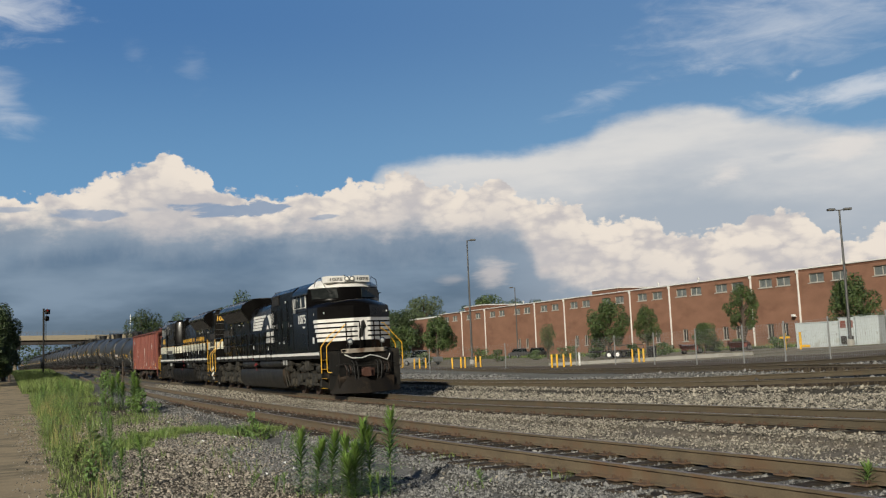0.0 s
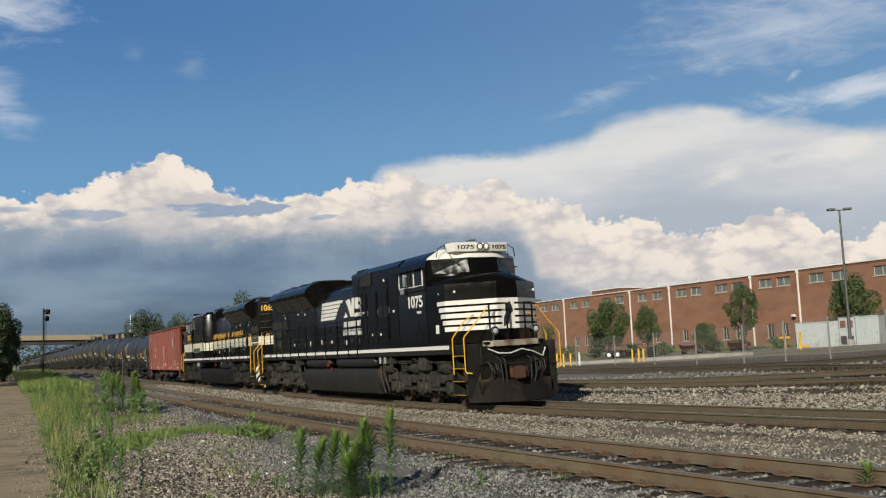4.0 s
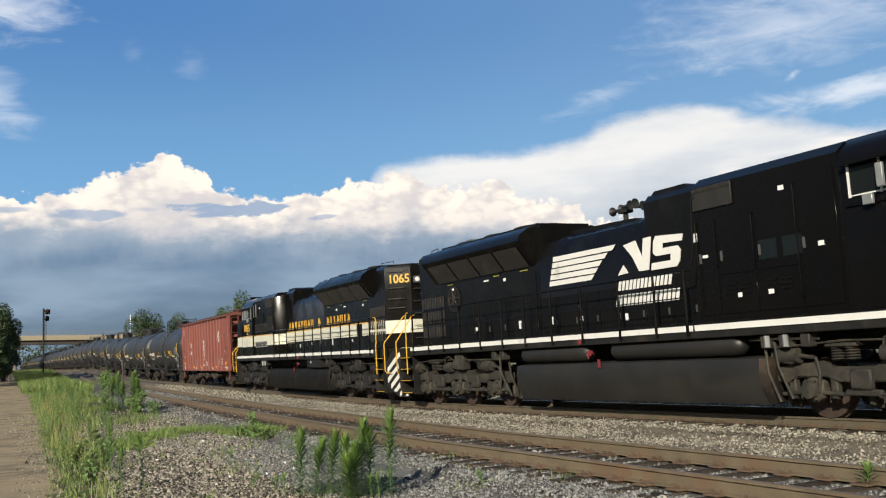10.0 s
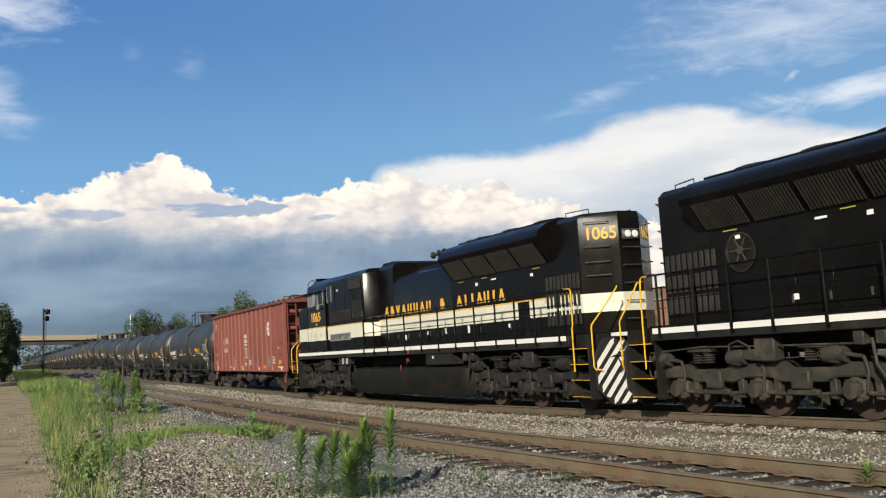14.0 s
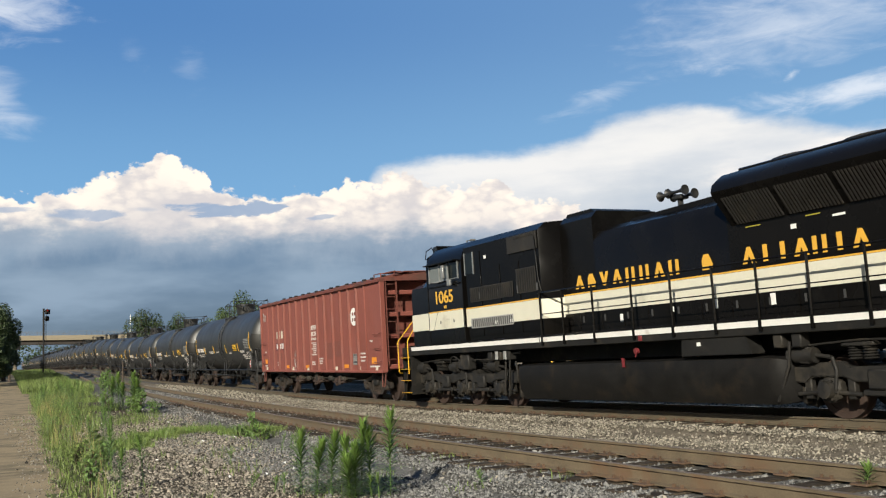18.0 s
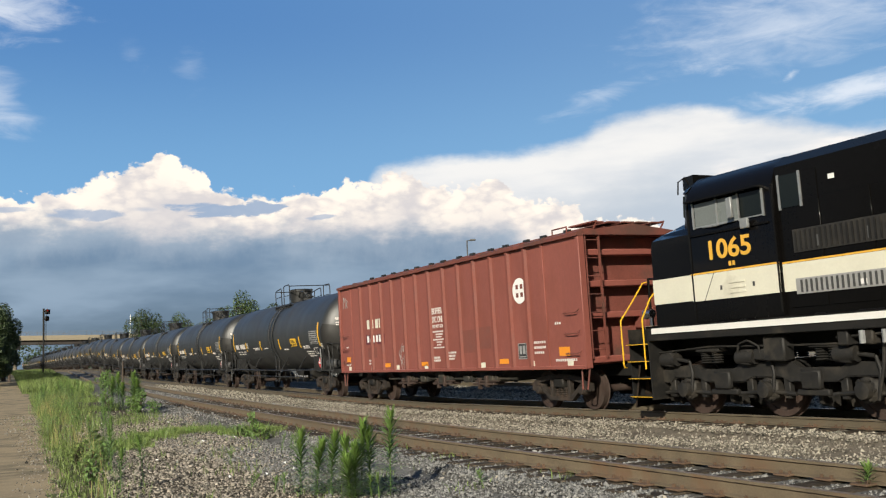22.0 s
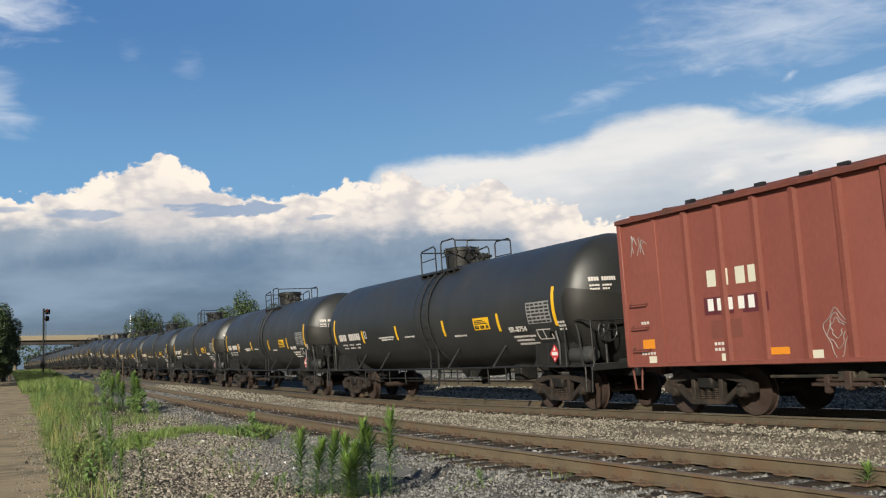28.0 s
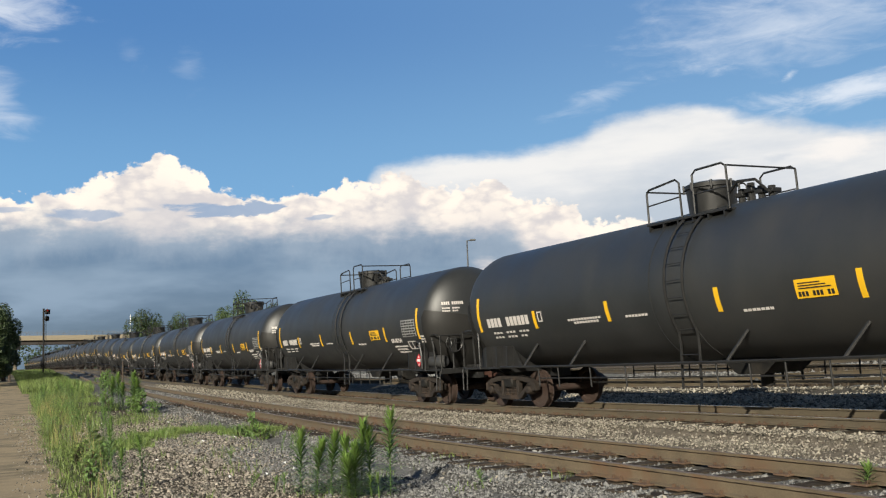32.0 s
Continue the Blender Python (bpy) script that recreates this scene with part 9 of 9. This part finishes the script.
def motions():
    spin_times = [i * 0.2 for i in range(161)]
    for n, (car, al, half, turned) in enumerate(TRAIN):
        walk(car, [(t, car_pose(train_s(t) + al, half, turned)) for t in TIMES])
        if n > 6:
            continue
        for w in car.children_recursive:
            if not w.name.startswith("wheelset"):
                continue
            p = w.matrix_basis.translation.copy()
            sign = -1 if turned else 1
            if w.parent.matrix_basis[0][0] < 0:
                sign = -sign
            walk(w, [(t, Matrix.Translation(p) @ Matrix.Rotation(sign * (train_s(t) - train_s(0)) / p.z, 4, "Y")) for t in spin_times])
    walk(sky_backdrop, [(0, pose(0, 0, 0)), (32, pose(0, 0, 0, 0, 0, 0.25))])


motions()
